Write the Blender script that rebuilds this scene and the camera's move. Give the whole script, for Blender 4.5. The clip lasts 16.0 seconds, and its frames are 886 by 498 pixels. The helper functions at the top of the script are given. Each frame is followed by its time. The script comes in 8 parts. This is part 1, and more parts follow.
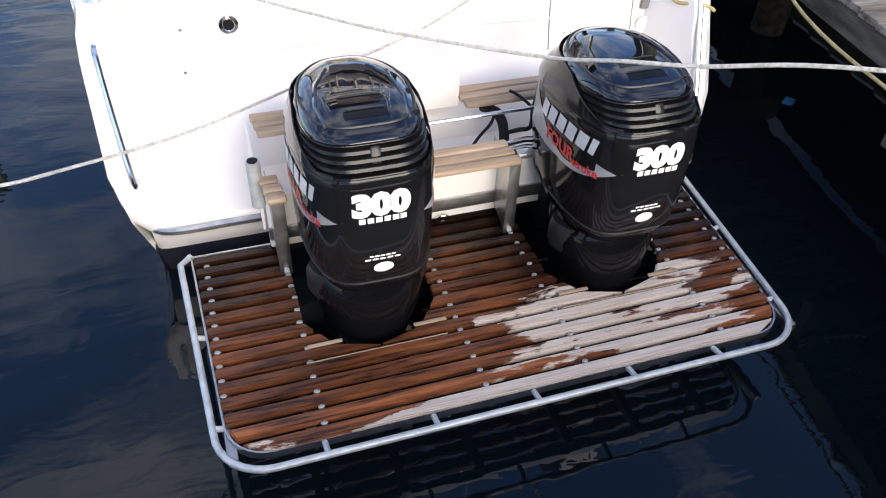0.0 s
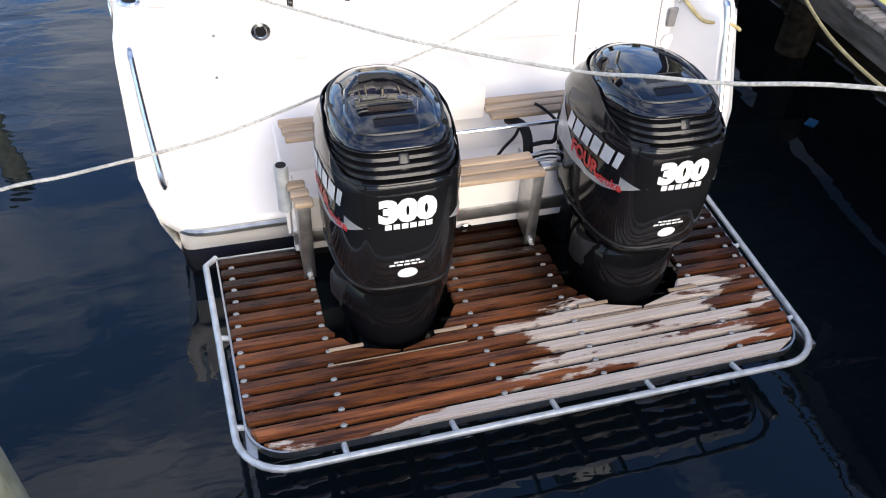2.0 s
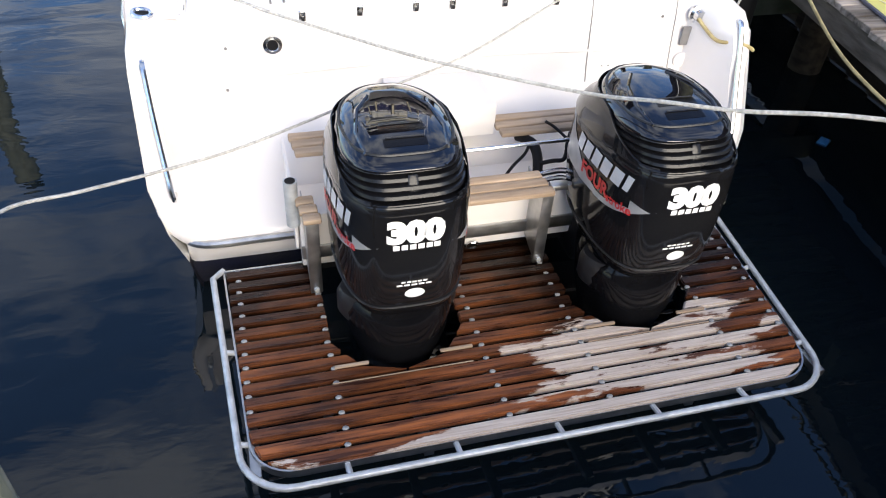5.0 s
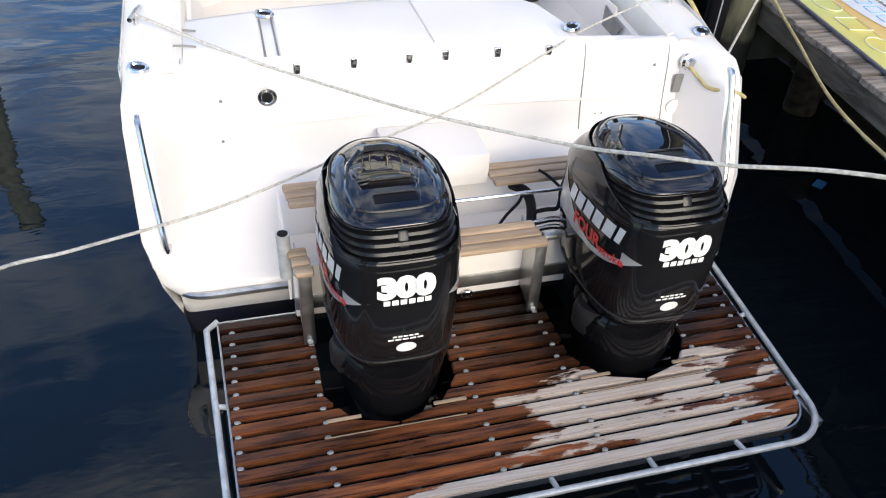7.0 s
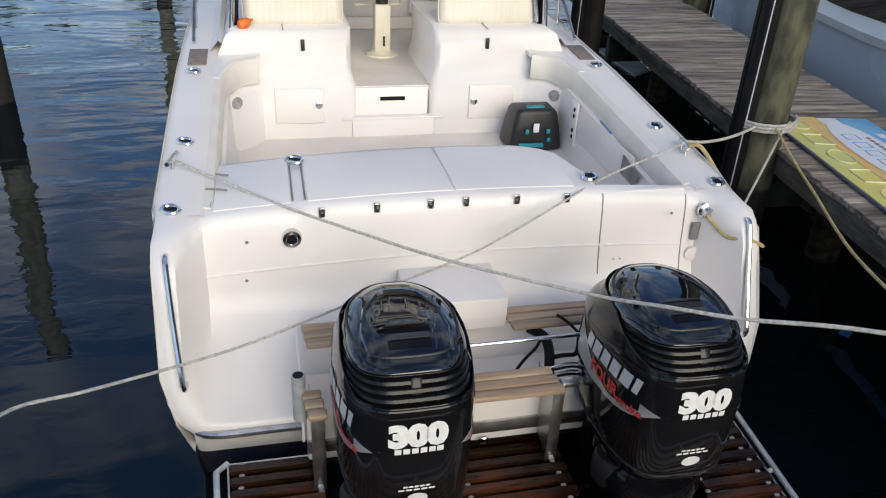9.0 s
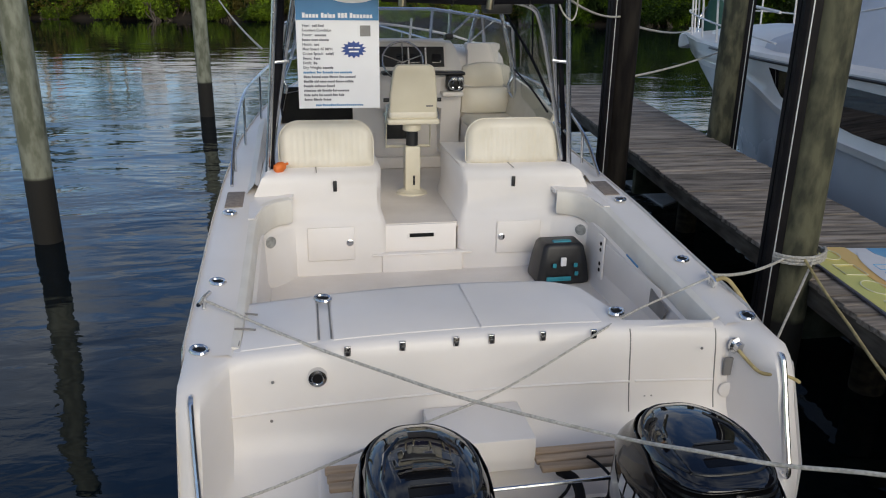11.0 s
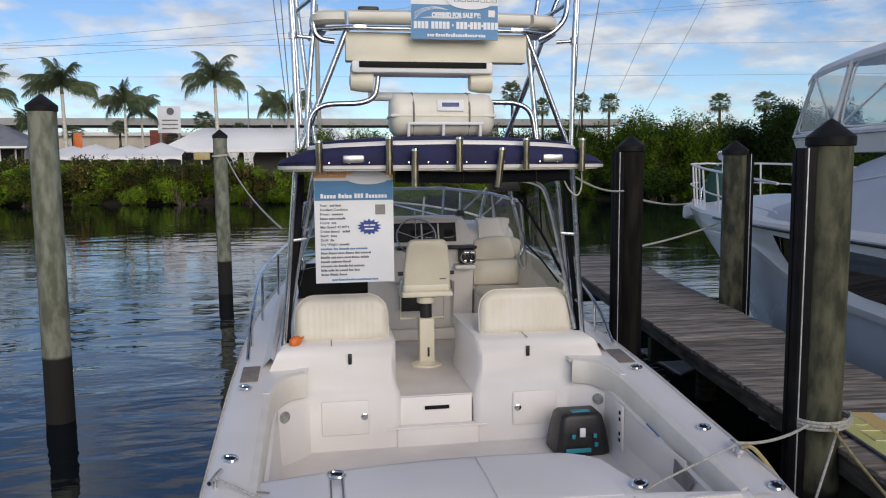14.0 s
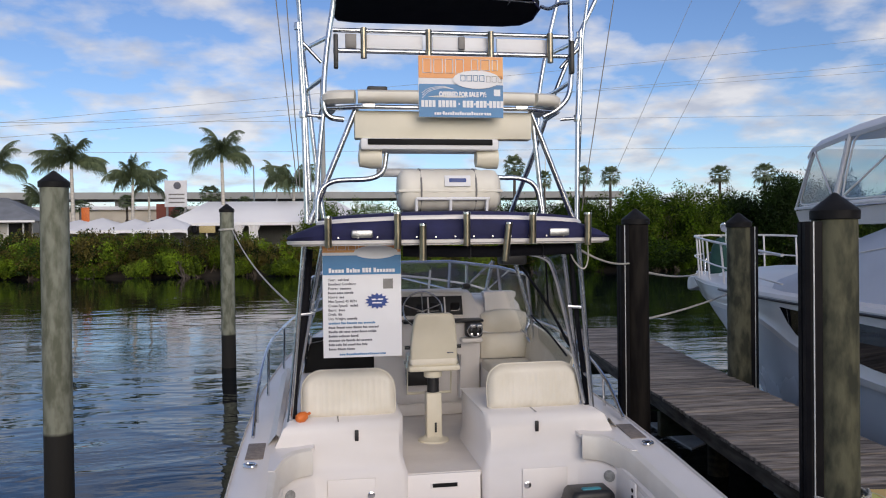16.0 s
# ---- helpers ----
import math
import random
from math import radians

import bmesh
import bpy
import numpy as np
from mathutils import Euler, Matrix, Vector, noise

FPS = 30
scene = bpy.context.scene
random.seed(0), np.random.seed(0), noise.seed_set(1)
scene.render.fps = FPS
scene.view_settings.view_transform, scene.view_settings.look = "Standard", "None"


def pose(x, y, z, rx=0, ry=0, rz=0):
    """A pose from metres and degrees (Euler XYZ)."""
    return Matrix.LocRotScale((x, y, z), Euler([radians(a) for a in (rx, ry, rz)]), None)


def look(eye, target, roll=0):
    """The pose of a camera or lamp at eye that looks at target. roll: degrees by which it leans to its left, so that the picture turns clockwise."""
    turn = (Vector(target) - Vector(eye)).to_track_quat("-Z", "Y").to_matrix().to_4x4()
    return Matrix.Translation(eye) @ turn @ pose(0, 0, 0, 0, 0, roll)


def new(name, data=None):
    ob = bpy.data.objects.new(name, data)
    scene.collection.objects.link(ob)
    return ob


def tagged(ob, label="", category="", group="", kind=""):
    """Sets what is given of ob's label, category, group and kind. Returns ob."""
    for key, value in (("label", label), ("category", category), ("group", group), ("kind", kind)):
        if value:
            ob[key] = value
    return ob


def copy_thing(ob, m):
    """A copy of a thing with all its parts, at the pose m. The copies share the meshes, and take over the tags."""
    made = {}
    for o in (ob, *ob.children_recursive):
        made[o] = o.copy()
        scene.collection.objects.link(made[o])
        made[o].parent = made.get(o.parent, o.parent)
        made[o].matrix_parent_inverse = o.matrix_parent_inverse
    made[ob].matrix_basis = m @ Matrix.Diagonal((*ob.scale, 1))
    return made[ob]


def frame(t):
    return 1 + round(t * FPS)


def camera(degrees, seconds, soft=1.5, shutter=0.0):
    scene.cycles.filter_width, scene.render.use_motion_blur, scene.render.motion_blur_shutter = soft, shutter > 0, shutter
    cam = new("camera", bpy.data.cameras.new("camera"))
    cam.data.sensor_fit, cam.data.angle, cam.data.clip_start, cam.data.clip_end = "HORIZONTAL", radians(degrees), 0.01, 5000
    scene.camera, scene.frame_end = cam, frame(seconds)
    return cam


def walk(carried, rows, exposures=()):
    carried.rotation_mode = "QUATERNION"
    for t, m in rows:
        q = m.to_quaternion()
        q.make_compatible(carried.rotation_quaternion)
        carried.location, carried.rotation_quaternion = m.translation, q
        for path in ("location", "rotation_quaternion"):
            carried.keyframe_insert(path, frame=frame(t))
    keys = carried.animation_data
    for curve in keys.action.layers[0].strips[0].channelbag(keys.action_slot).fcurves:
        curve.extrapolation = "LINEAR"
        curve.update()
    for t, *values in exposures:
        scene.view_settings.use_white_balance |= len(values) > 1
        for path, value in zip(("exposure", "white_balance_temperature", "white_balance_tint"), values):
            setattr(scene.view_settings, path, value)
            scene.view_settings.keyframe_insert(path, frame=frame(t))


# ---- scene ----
cam = camera(60.17, 16.0, soft=1.1)
# seconds, x, y, z, pitch, roll, yaw
ROWS = [
    (0, -1.043, -3.033, 2.736, -41.71, 2.53, -19.39),
    (0.5, -1.048, -3.031, 2.739, -41.55, 2.69, -19.55),
    (1, -1.052, -3.043, 2.734, -41.55, 1.86, -18.21),
    (1.5, -1.073, -3.049, 2.740, -41.06, 1.97, -17.83),
    (2, -1.091, -3.061, 2.741, -40.76, 3.31, -17.94),
    (2.5, -1.101, -3.072, 2.747, -40.09, 4.18, -18.46),
    (3, -1.097, -3.077, 2.766, -39.56, 4.60, -18.01),
    (3.5, -1.094, -3.065, 2.787, -39.63, 4.09, -17.16),
    (4, -1.101, -3.051, 2.783, -40.28, 4.07, -17.29),
    (6.5, -1.037, -2.963, 2.828, -40.74, 3.78, -17.05),
    (7, -1.025, -2.970, 2.848, -38.13, 3.25, -16.64),
    (7.5, -1.001, -2.974, 2.859, -35.50, 2.87, -15.85),
    (8, -0.998, -2.968, 2.870, -33.33, 3.03, -15.18),
    (8.5, -0.993, -2.971, 2.879, -30.86, 3.03, -14.48),
    (9, -0.983, -2.966, 2.906, -28.39, 2.80, -13.65),
    (11.3, -0.919, -2.976, 2.969, -17.24, 0.36, -9.90),
    (11.5, -0.913, -2.977, 2.973, -16.08, -0.11, -9.70),
    (12, -0.898, -2.995, 2.971, -13.45, -0.87, -9.48),
    (12.5, -0.905, -3.005, 2.978, -11.24, -0.43, -9.11),
    (13, -0.904, -3.012, 2.988, -9.18, -0.36, -8.94),
    (13.5, -0.924, -3.025, 2.976, -7.62, -0.27, -9.10),
    (14, -0.934, -3.027, 2.962, -6.05, -0.49, -9.22),
    (14.5, -0.943, -3.026, 2.963, -4.58, -0.26, -9.21),
    (15, -0.953, -3.027, 2.972, -3.33, -0.72, -9.05),
    (15.5, -0.958, -3.031, 2.982, -2.15, -0.86, -9.12),
    (16, -0.969, -3.041, 2.980, -0.68, -0.72, -9.03),
]


def eye_pose(x, y, z, pitch, roll, yaw):
    return pose(x, y, z, 0, 0, yaw) @ pose(0, 0, 0, 90 + pitch) @ pose(0, 0, 0, 0, 0, roll)


walk(cam, [(r[0], eye_pose(*r[1:])) for r in ROWS],
     [(0, 1.48, 6700, 8), (4.2, 1.48, 6750, 7), (6.3, 1.46, 6800, 6), (7.0, 1.34, 6800, 5), (8.0, 0.97, 6800, 4), (9.0, 0.56, 6750, 4), (11.3, -0.04, 6700, 4), (12.5, -0.10, 6600, 5), (16, -0.08, 6650, 12)])

# ---- world and sun ----
SUN_EL, SUN_AZ = 20.0, 170.0          # degrees; azimuth clockwise from +y
world = bpy.data.worlds.new("sky")
scene.world = world
world.use_nodes = True
wn, wl = world.node_tree.nodes, world.node_tree.links
wn.clear()
w_out = wn.new("ShaderNodeOutputWorld")
w_bg = wn.new("ShaderNodeBackground")
w_sky = wn.new("ShaderNodeTexSky")
w_sky.sky_type, w_sky.sun_disc = "NISHITA", False
w_sky.sun_elevation, w_sky.sun_rotation = radians(SUN_EL), radians(SUN_AZ)
w_sky.air_density, w_sky.dust_density, w_sky.ozone_density = 1.0, 0.05, 3.0
w_co = wn.new("ShaderNodeTexCoord")
w_sep = wn.new("ShaderNodeSeparateXYZ")
w_div = wn.new("ShaderNodeVectorMath")
w_div.operation = "DIVIDE"
w_add = wn.new("ShaderNodeMath")
w_add.operation, w_add.inputs[1].default_value = "ADD", 0.22
w_abs = wn.new("ShaderNodeMath")
w_abs.operation = "ABSOLUTE"
w_cmb = wn.new("ShaderNodeCombineXYZ")
w_noi = wn.new("ShaderNodeTexNoise")
w_noi.inputs["Scale"].default_value, w_noi.inputs["Detail"].default_value = 3.7, 10.0
w_noi.inputs["Roughness"].default_value = 0.52
w_ramp = wn.new("ShaderNodeValToRGB")
w_ramp.color_ramp.elements[0].position, w_ramp.color_ramp.elements[1].position = 0.435, 0.62
w_mix = wn.new("ShaderNodeMix")
w_mix.data_type = "RGBA"
w_shade = wn.new("ShaderNodeTexNoise")
w_shade.inputs["Scale"].default_value, w_shade.inputs["Detail"].default_value = 6.5, 6.0
w_tone = wn.new("ShaderNodeValToRGB")
w_tone.color_ramp.elements[0].position, w_tone.color_ramp.elements[1].position = 0.36, 0.62
w_tone.color_ramp.elements[0].color, w_tone.color_ramp.elements[1].color = (0.62, 0.65, 0.74, 1), (0.97, 0.965, 0.97, 1)
w_gain = wn.new("ShaderNodeVectorMath")
w_gain.operation, w_gain.inputs["Scale"].default_value = "SCALE", 6.3
wl.new(w_shade.outputs["Fac"], w_tone.inputs[0])
wl.new(w_tone.outputs[0], w_gain.inputs[0])
wl.new(w_gain.outputs[0], w_mix.inputs["B"])
w_scl = wn.new("ShaderNodeMath")
w_scl.operation, w_scl.inputs[1].default_value = "MULTIPLY", 0.86
wl.new(w_co.outputs["Generated"], w_sep.inputs[0])
wl.new(w_sep.outputs["Z"], w_abs.inputs[0])
wl.new(w_abs.outputs[0], w_add.inputs[0])
for k in "XYZ":
    wl.new(w_add.outputs[0], w_cmb.inputs[k])
wl.new(w_co.outputs["Generated"], w_div.inputs[0])
wl.new(w_cmb.outputs[0], w_div.inputs[1])
w_off = wn.new("ShaderNodeVectorMath")
w_off.operation, w_off.inputs[1].default_value = "ADD", (-4.3, 5.1, 0.0)
wl.new(w_div.outputs[0], w_off.inputs[0])
wl.new(w_off.outputs[0], w_noi.inputs["Vector"])
wl.new(w_off.outputs[0], w_shade.inputs["Vector"])
wl.new(w_noi.outputs["Fac"], w_ramp.inputs[0])
wl.new(w_ramp.outputs[0], w_scl.inputs[0])
w_high = wn.new("ShaderNodeMapRange")
w_high.inputs["From Min"].default_value, w_high.inputs["From Max"].default_value = 0.25, 0.45
w_high.inputs["To Min"].default_value, w_high.inputs["To Max"].default_value = 1.0, 0.58
wl.new(w_abs.outputs[0], w_high.inputs[0])
w_thin = wn.new("ShaderNodeMath")
w_thin.operation = "MULTIPLY"
wl.new(w_scl.outputs[0], w_thin.inputs[0])
wl.new(w_high.outputs[0], w_thin.inputs[1])
# and thin towards the horizon
w_low = wn.new("ShaderNodeMapRange")
w_low.inputs["From Min"].default_value, w_low.inputs["From Max"].default_value = 0.04, 0.20
w_low.inputs["To Min"].default_value, w_low.inputs["To Max"].default_value = 0.85, 1.0
wl.new(w_abs.outputs[0], w_low.inputs[0])
w_veil = wn.new("ShaderNodeMath")
w_veil.operation = "MULTIPLY"
wl.new(w_thin.outputs[0], w_veil.inputs[0])
wl.new(w_low.outputs[0], w_veil.inputs[1])
wl.new(w_veil.outputs[0], w_mix.inputs["Factor"])
w_sat = wn.new("ShaderNodeHueSaturation")
w_sat.inputs["Hue"].default_value, w_sat.inputs["Saturation"].default_value = 0.512, 1.12
# clean air: the blue reaches down to the horizon
w_lift = wn.new("ShaderNodeMath")
w_lift.operation, w_lift.inputs[1].default_value = "ADD", 0.02
w_dir = wn.new("ShaderNodeCombineXYZ")
wl.new(w_abs.outputs[0], w_lift.inputs[0])
wl.new(w_sep.outputs["X"], w_dir.inputs["X"])
wl.new(w_sep.outputs["Y"], w_dir.inputs["Y"])
wl.new(w_lift.outputs[0], w_dir.inputs["Z"])
wl.new(w_dir.outputs[0], w_sky.inputs["Vector"])
wl.new(w_sky.outputs[0], w_sat.inputs["Color"])
wl.new(w_sat.outputs[0], w_mix.inputs["A"])
wl.new(w_mix.outputs["Result"], w_bg.inputs["Color"])
w_bg.inputs["Strength"].default_value = 0.142
wl.new(w_bg.outputs[0], w_out.inputs[0])

sun_data = bpy.data.lights.new("sun", "SUN")
sun_data.energy, sun_data.angle, sun_data.color = 2.45, radians(50.0), (1.0, 0.885, 0.74)
sun = new("sun", sun_data)
sa, se = radians(SUN_AZ), radians(SUN_EL)
sun_from = Vector((math.sin(sa) * math.cos(se), math.cos(sa) * math.cos(se), math.sin(se)))
sun.matrix_world = look(sun_from * 60, (0, 0, 0))


# ---- materials ----
def mat(name, col, col2=None, rough=0.5, metal=0.0, scale=8.0, bump=0.0, bump_scale=60.0, rough_var=0.0,
        stretch=(1, 1, 1), spec=0.5, coat=0.0, vary=0.0, ramp=(0.35, 0.65), space="Object"):
    """A painted, moulded or natural surface: two colours mixed by coarse and fine noise, with bump and gloss that vary."""
    m = bpy.data.materials.new(name)
    m.use_nodes = True
    n, l = m.node_tree.nodes, m.node_tree.links
    b = n["Principled BSDF"]
    col2 = col2 or tuple(c * 0.86 for c in col)
    co = n.new("ShaderNodeTexCoord")
    mp = n.new("ShaderNodeMapping")
    mp.inputs["Scale"].default_value = stretch
    l.new(co.outputs[space], mp.inputs[0])
    if vary:
        info = n.new("ShaderNodeObjectInfo")
        off = n.new("ShaderNodeMath")
        off.operation, off.inputs[1].default_value = "MULTIPLY", 37.0
        l.new(info.outputs["Random"], off.inputs[0])
        l.new(off.outputs[0], mp.inputs["Location"])
    big = n.new("ShaderNodeTexNoise")
    big.inputs["Scale"].default_value, big.inputs["Detail"].default_value = scale, 6
    l.new(mp.outputs[0], big.inputs["Vector"])
    rp = n.new("ShaderNodeValToRGB")
    rp.color_ramp.elements[0].position, rp.color_ramp.elements[1].position = ramp
    rp.color_ramp.elements[0].color, rp.color_ramp.elements[1].color = (*col2, 1), (*col, 1)
    l.new(big.outputs["Fac"], rp.inputs[0])
    out = rp.outputs[0]
    if vary:
        hs = n.new("ShaderNodeHueSaturation")
        rng = n.new("ShaderNodeMapRange")
        rng.inputs["To Min"].default_value, rng.inputs["To Max"].default_value = 1 - vary, 1 + vary
        l.new(info.outputs["Random"], rng.inputs[0])
        l.new(rng.outputs[0], hs.inputs["Value"])
        l.new(out, hs.inputs["Color"])
        out = hs.outputs[0]
    l.new(out, b.inputs["Base Color"])
    b.inputs["Roughness"].default_value, b.inputs["Metallic"].default_value = rough, metal
    b.inputs["Specular IOR Level"].default_value, b.inputs["Coat Weight"].default_value = spec, coat
    if rough_var:
        rr = n.new("ShaderNodeMapRange")
        rr.inputs["To Min"].default_value, rr.inputs["To Max"].default_value = max(0.02, rough - rough_var), rough + rough_var
        l.new(big.outputs["Fac"], rr.inputs[0])
        l.new(rr.outputs[0], b.inputs["Roughness"])
    if bump:
        fine = n.new("ShaderNodeTexNoise")
        fine.inputs["Scale"].default_value, fine.inputs["Detail"].default_value = bump_scale, 5
        l.new(mp.outputs[0], fine.inputs["Vector"])
        bp = n.new("ShaderNodeBump")
        bp.inputs["Strength"].default_value, bp.inputs["Distance"].default_value = bump, 0.01
        l.new(fine.outputs["Fac"], bp.inputs["Height"])
        l.new(bp.outputs[0], b.inputs["Normal"])
    return m


GEL = mat("white_gelcoat", (0.845, 0.805, 0.775), (0.78, 0.74, 0.705), 0.38, scale=1.3, bump=0.02, bump_scale=9, rough_var=0.12, coat=0.08)
GEL_SKID = mat("cream_nonskid", (0.81, 0.76, 0.715), (0.72, 0.67, 0.625), 0.55, scale=2.5, bump=0.25, bump_scale=220)
HULL_GEL = mat("hull_gelcoat", (0.78, 0.77, 0.75), (0.70, 0.69, 0.66), 0.22, scale=1.0, rough_var=0.1, coat=0.3)
RAFT = mat("aged_raft_shell", (0.79, 0.755, 0.67), (0.70, 0.66, 0.57), 0.4, scale=3, rough_var=0.1)
VINYL = mat("cream_vinyl", (0.78, 0.73, 0.63), (0.71, 0.66, 0.55), 0.42, scale=4, bump=0.12, bump_scale=140)
PAD = mat("pale_coaming_vinyl", (0.80, 0.765, 0.70), (0.72, 0.685, 0.62), 0.45, scale=4, bump=0.1, bump_scale=140)
CREAM = mat("cream_plastic", (0.76, 0.71, 0.58), (0.69, 0.64, 0.51), 0.4, scale=3, rough_var=0.1)
BOARD_WHITE = mat("white_board", (0.83, 0.83, 0.85), (0.78, 0.78, 0.80), 0.5, scale=3)
BLACK_GLOSS = mat("black_engine_paint", (0.006, 0.006, 0.007), (0.010, 0.010, 0.011), 0.08, scale=6, rough_var=0.04, spec=0.36)
BLACK_GLASS = mat("black_gloss_cap", (0.004, 0.004, 0.006), (0.006, 0.006, 0.008), 0.03, scale=4, coat=0.7)
BLACK_MID = mat("black_leg_paint", (0.004, 0.004, 0.005), (0.007, 0.007, 0.008), 0.10, scale=6, rough_var=0.03, spec=0.22)
BLACK_VENT = mat("black_louvre_plastic", (0.006, 0.006, 0.007), (0.010, 0.010, 0.011), 0.24, scale=9, bump=0.05, bump_scale=120, rough_var=0.08, spec=0.3)
BLACK_SATIN = mat("black_satin", (0.018, 0.018, 0.020), (0.010, 0.010, 0.011), 0.42, scale=14, bump=0.1, bump_scale=90)
RUBBER = mat("black_rubber", (0.006, 0.006, 0.008), (0.012, 0.011, 0.012), 0.5, scale=5, bump=0.15, rough_var=0.12, spec=0.12)
STEEL = mat("polished_stainless", (0.72, 0.72, 0.73), (0.60, 0.60, 0.61), 0.18, 1.0, scale=12, rough_var=0.08)
ALU = mat("brushed_aluminium", (0.58, 0.58, 0.57), (0.42, 0.42, 0.42), 0.38, 1.0, scale=14, bump=0.1, bump_scale=80, rough_var=0.12)
ALU_TUBE = mat("anodised_tube", (0.68, 0.70, 0.73), (0.52, 0.54, 0.58), 0.24, 1.0, scale=9, rough_var=0.1)
GALV = mat("dull_galvanised_tube", (0.66, 0.68, 0.69), (0.48, 0.50, 0.51), 0.45, 0.4, scale=18, bump=0.15, bump_scale=70)
SPACER = mat("dull_white_spacer", (0.42, 0.42, 0.40), (0.26, 0.26, 0.25), 0.5, 0.2, scale=30)
BRONZE = mat("anodised_rod_holder", (0.40, 0.35, 0.25), (0.22, 0.19, 0.14), 0.30, 1.0, scale=10)
TEAK_OLD = mat("weathered_teak", (0.50, 0.37, 0.255), (0.33, 0.235, 0.155), 0.65, scale=7, stretch=(0.35, 5, 5), bump=0.35, bump_scale=40, vary=0.14)
DOCK_WOOD = mat("grey_dock_plank", (0.41, 0.345, 0.285), (0.12, 0.096, 0.074), 0.8, scale=2.4, stretch=(1.0, 9, 9), bump=0.8, bump_scale=16, vary=0.32, rough_var=0.1)
DOCK_BEAM = mat("dark_dock_beam", (0.075, 0.062, 0.045), (0.025, 0.022, 0.018), 0.85, scale=4, stretch=(4, 0.6, 4), bump=0.7, bump_scale=25, spec=0.15)
FASCIA = mat("weathered_dock_fascia", (0.17, 0.148, 0.12), (0.07, 0.06, 0.047), 0.85, scale=3, stretch=(5, 0.7, 6), bump=0.6, bump_scale=20, spec=0.2)
MOSSY = mat("mossy_cross_beam", (0.13, 0.125, 0.085), (0.05, 0.055, 0.03), 0.85, scale=4, bump=0.6, bump_scale=20, spec=0.2)
# near-black tone for the darkest dock pile
DARK_PILE = mat("near_black_pile_timber", (0.022, 0.019, 0.016), (0.008, 0.007, 0.007), 0.8, scale=4, stretch=(3, 3, 0.5), bump=0.5, bump_scale=14, spec=0.12)
CAP_MAT = mat("black_pile_cap", (0.010, 0.010, 0.011), (0.020, 0.019, 0.019), 0.5, scale=6, bump=0.1, spec=0.12)
NAVY = mat("navy_canvas", (0.018, 0.020, 0.085), (0.012, 0.013, 0.055), 0.8, scale=5, bump=0.2, bump_scale=160)
BLACK_CANVAS = mat("black_canvas", (0.008, 0.008, 0.012), (0.014, 0.014, 0.018), 0.85, scale=5, bump=0.3, bump_scale=60, spec=0.15)
ROPE = mat("dirty_white_rope", (0.68, 0.655, 0.60), (0.42, 0.40, 0.36), 0.9, scale=60, bump=0.9, bump_scale=180)
ROPE_Y = mat("yellow_cord", (0.52, 0.42, 0.20), (0.34, 0.26, 0.11), 0.6, scale=20, bump=0.3)
ORANGE = mat("orange_plastic", (0.8, 0.19, 0.03), (0.6, 0.13, 0.02), 0.5, scale=9)
TEAL = mat("teal_plastic", (0.03, 0.30, 0.38), (0.02, 0.22, 0.29), 0.45, scale=9)
WHITE_DECAL = mat("white_decal", (0.82, 0.82, 0.80), (0.70, 0.70, 0.68), 0.45, scale=30)
PALE_DECAL = mat("pale_silver_decal", (0.66, 0.67, 0.68), (0.56, 0.57, 0.58), 0.35, 0.2, scale=12)
SILVER_DECAL = mat("silver_decal", (0.50, 0.51, 0.52), (0.36, 0.37, 0.38), 0.35, 0.4, scale=12)
RED_DECAL = mat("red_decal", (0.62, 0.03, 0.03), (0.5, 0.02, 0.025), 0.4, scale=20)
SIGN_BLUE = mat("sign_blue", (0.05, 0.22, 0.46), (0.04, 0.18, 0.38), 0.4, scale=3)
SIGN_NAVY = mat("sign_navy", (0.02, 0.06, 0.28), (0.015, 0.05, 0.22), 0.4, scale=3)
SIGN_ORANGE = mat("sign_orange", (0.78, 0.30, 0.09), (0.80, 0.38, 0.12), 0.4, scale=2)
INK = mat("grey_ink", (0.10, 0.10, 0.13), (0.14, 0.14, 0.17), 0.5, scale=30)
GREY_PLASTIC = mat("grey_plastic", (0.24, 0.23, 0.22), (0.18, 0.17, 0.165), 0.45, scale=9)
WOODGRAIN_STEP = mat("taupe_step_pad", (0.27, 0.225, 0.19), (0.2, 0.165, 0.14), 0.7, scale=30, bump=0.4, bump_scale=120)
# near-black fill for openings: the shade inside is put into the colour
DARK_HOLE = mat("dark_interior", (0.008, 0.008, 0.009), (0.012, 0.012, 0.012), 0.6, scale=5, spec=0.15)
BOTTOM = mat("navy_bottom_paint", (0.012, 0.014, 0.035), (0.02, 0.02, 0.028), 0.7, scale=6, bump=0.3)
LEAF_A = mat("mangrove_leaf", (0.27, 0.40, 0.03), (0.07, 0.115, 0.015), 0.45, scale=0.8, vary=0.35, ramp=(0.40, 0.66), spec=0.12)
LEAF_C = mat("brownish_mangrove_leaf", (0.20, 0.165, 0.04), (0.055, 0.048, 0.02), 0.5, scale=0.9, vary=0.3, spec=0.12)
LEAF_D = mat("dull_green_leaf", (0.17, 0.235, 0.03), (0.036, 0.055, 0.012), 0.5, scale=0.9, vary=0.3, spec=0.12)
# bank tree leaves: sunlit patches and dark parts are put into these two colours
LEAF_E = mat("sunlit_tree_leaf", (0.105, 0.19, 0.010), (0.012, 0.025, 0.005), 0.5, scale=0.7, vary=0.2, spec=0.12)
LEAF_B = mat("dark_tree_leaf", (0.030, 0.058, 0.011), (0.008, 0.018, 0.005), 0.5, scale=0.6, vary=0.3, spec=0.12)
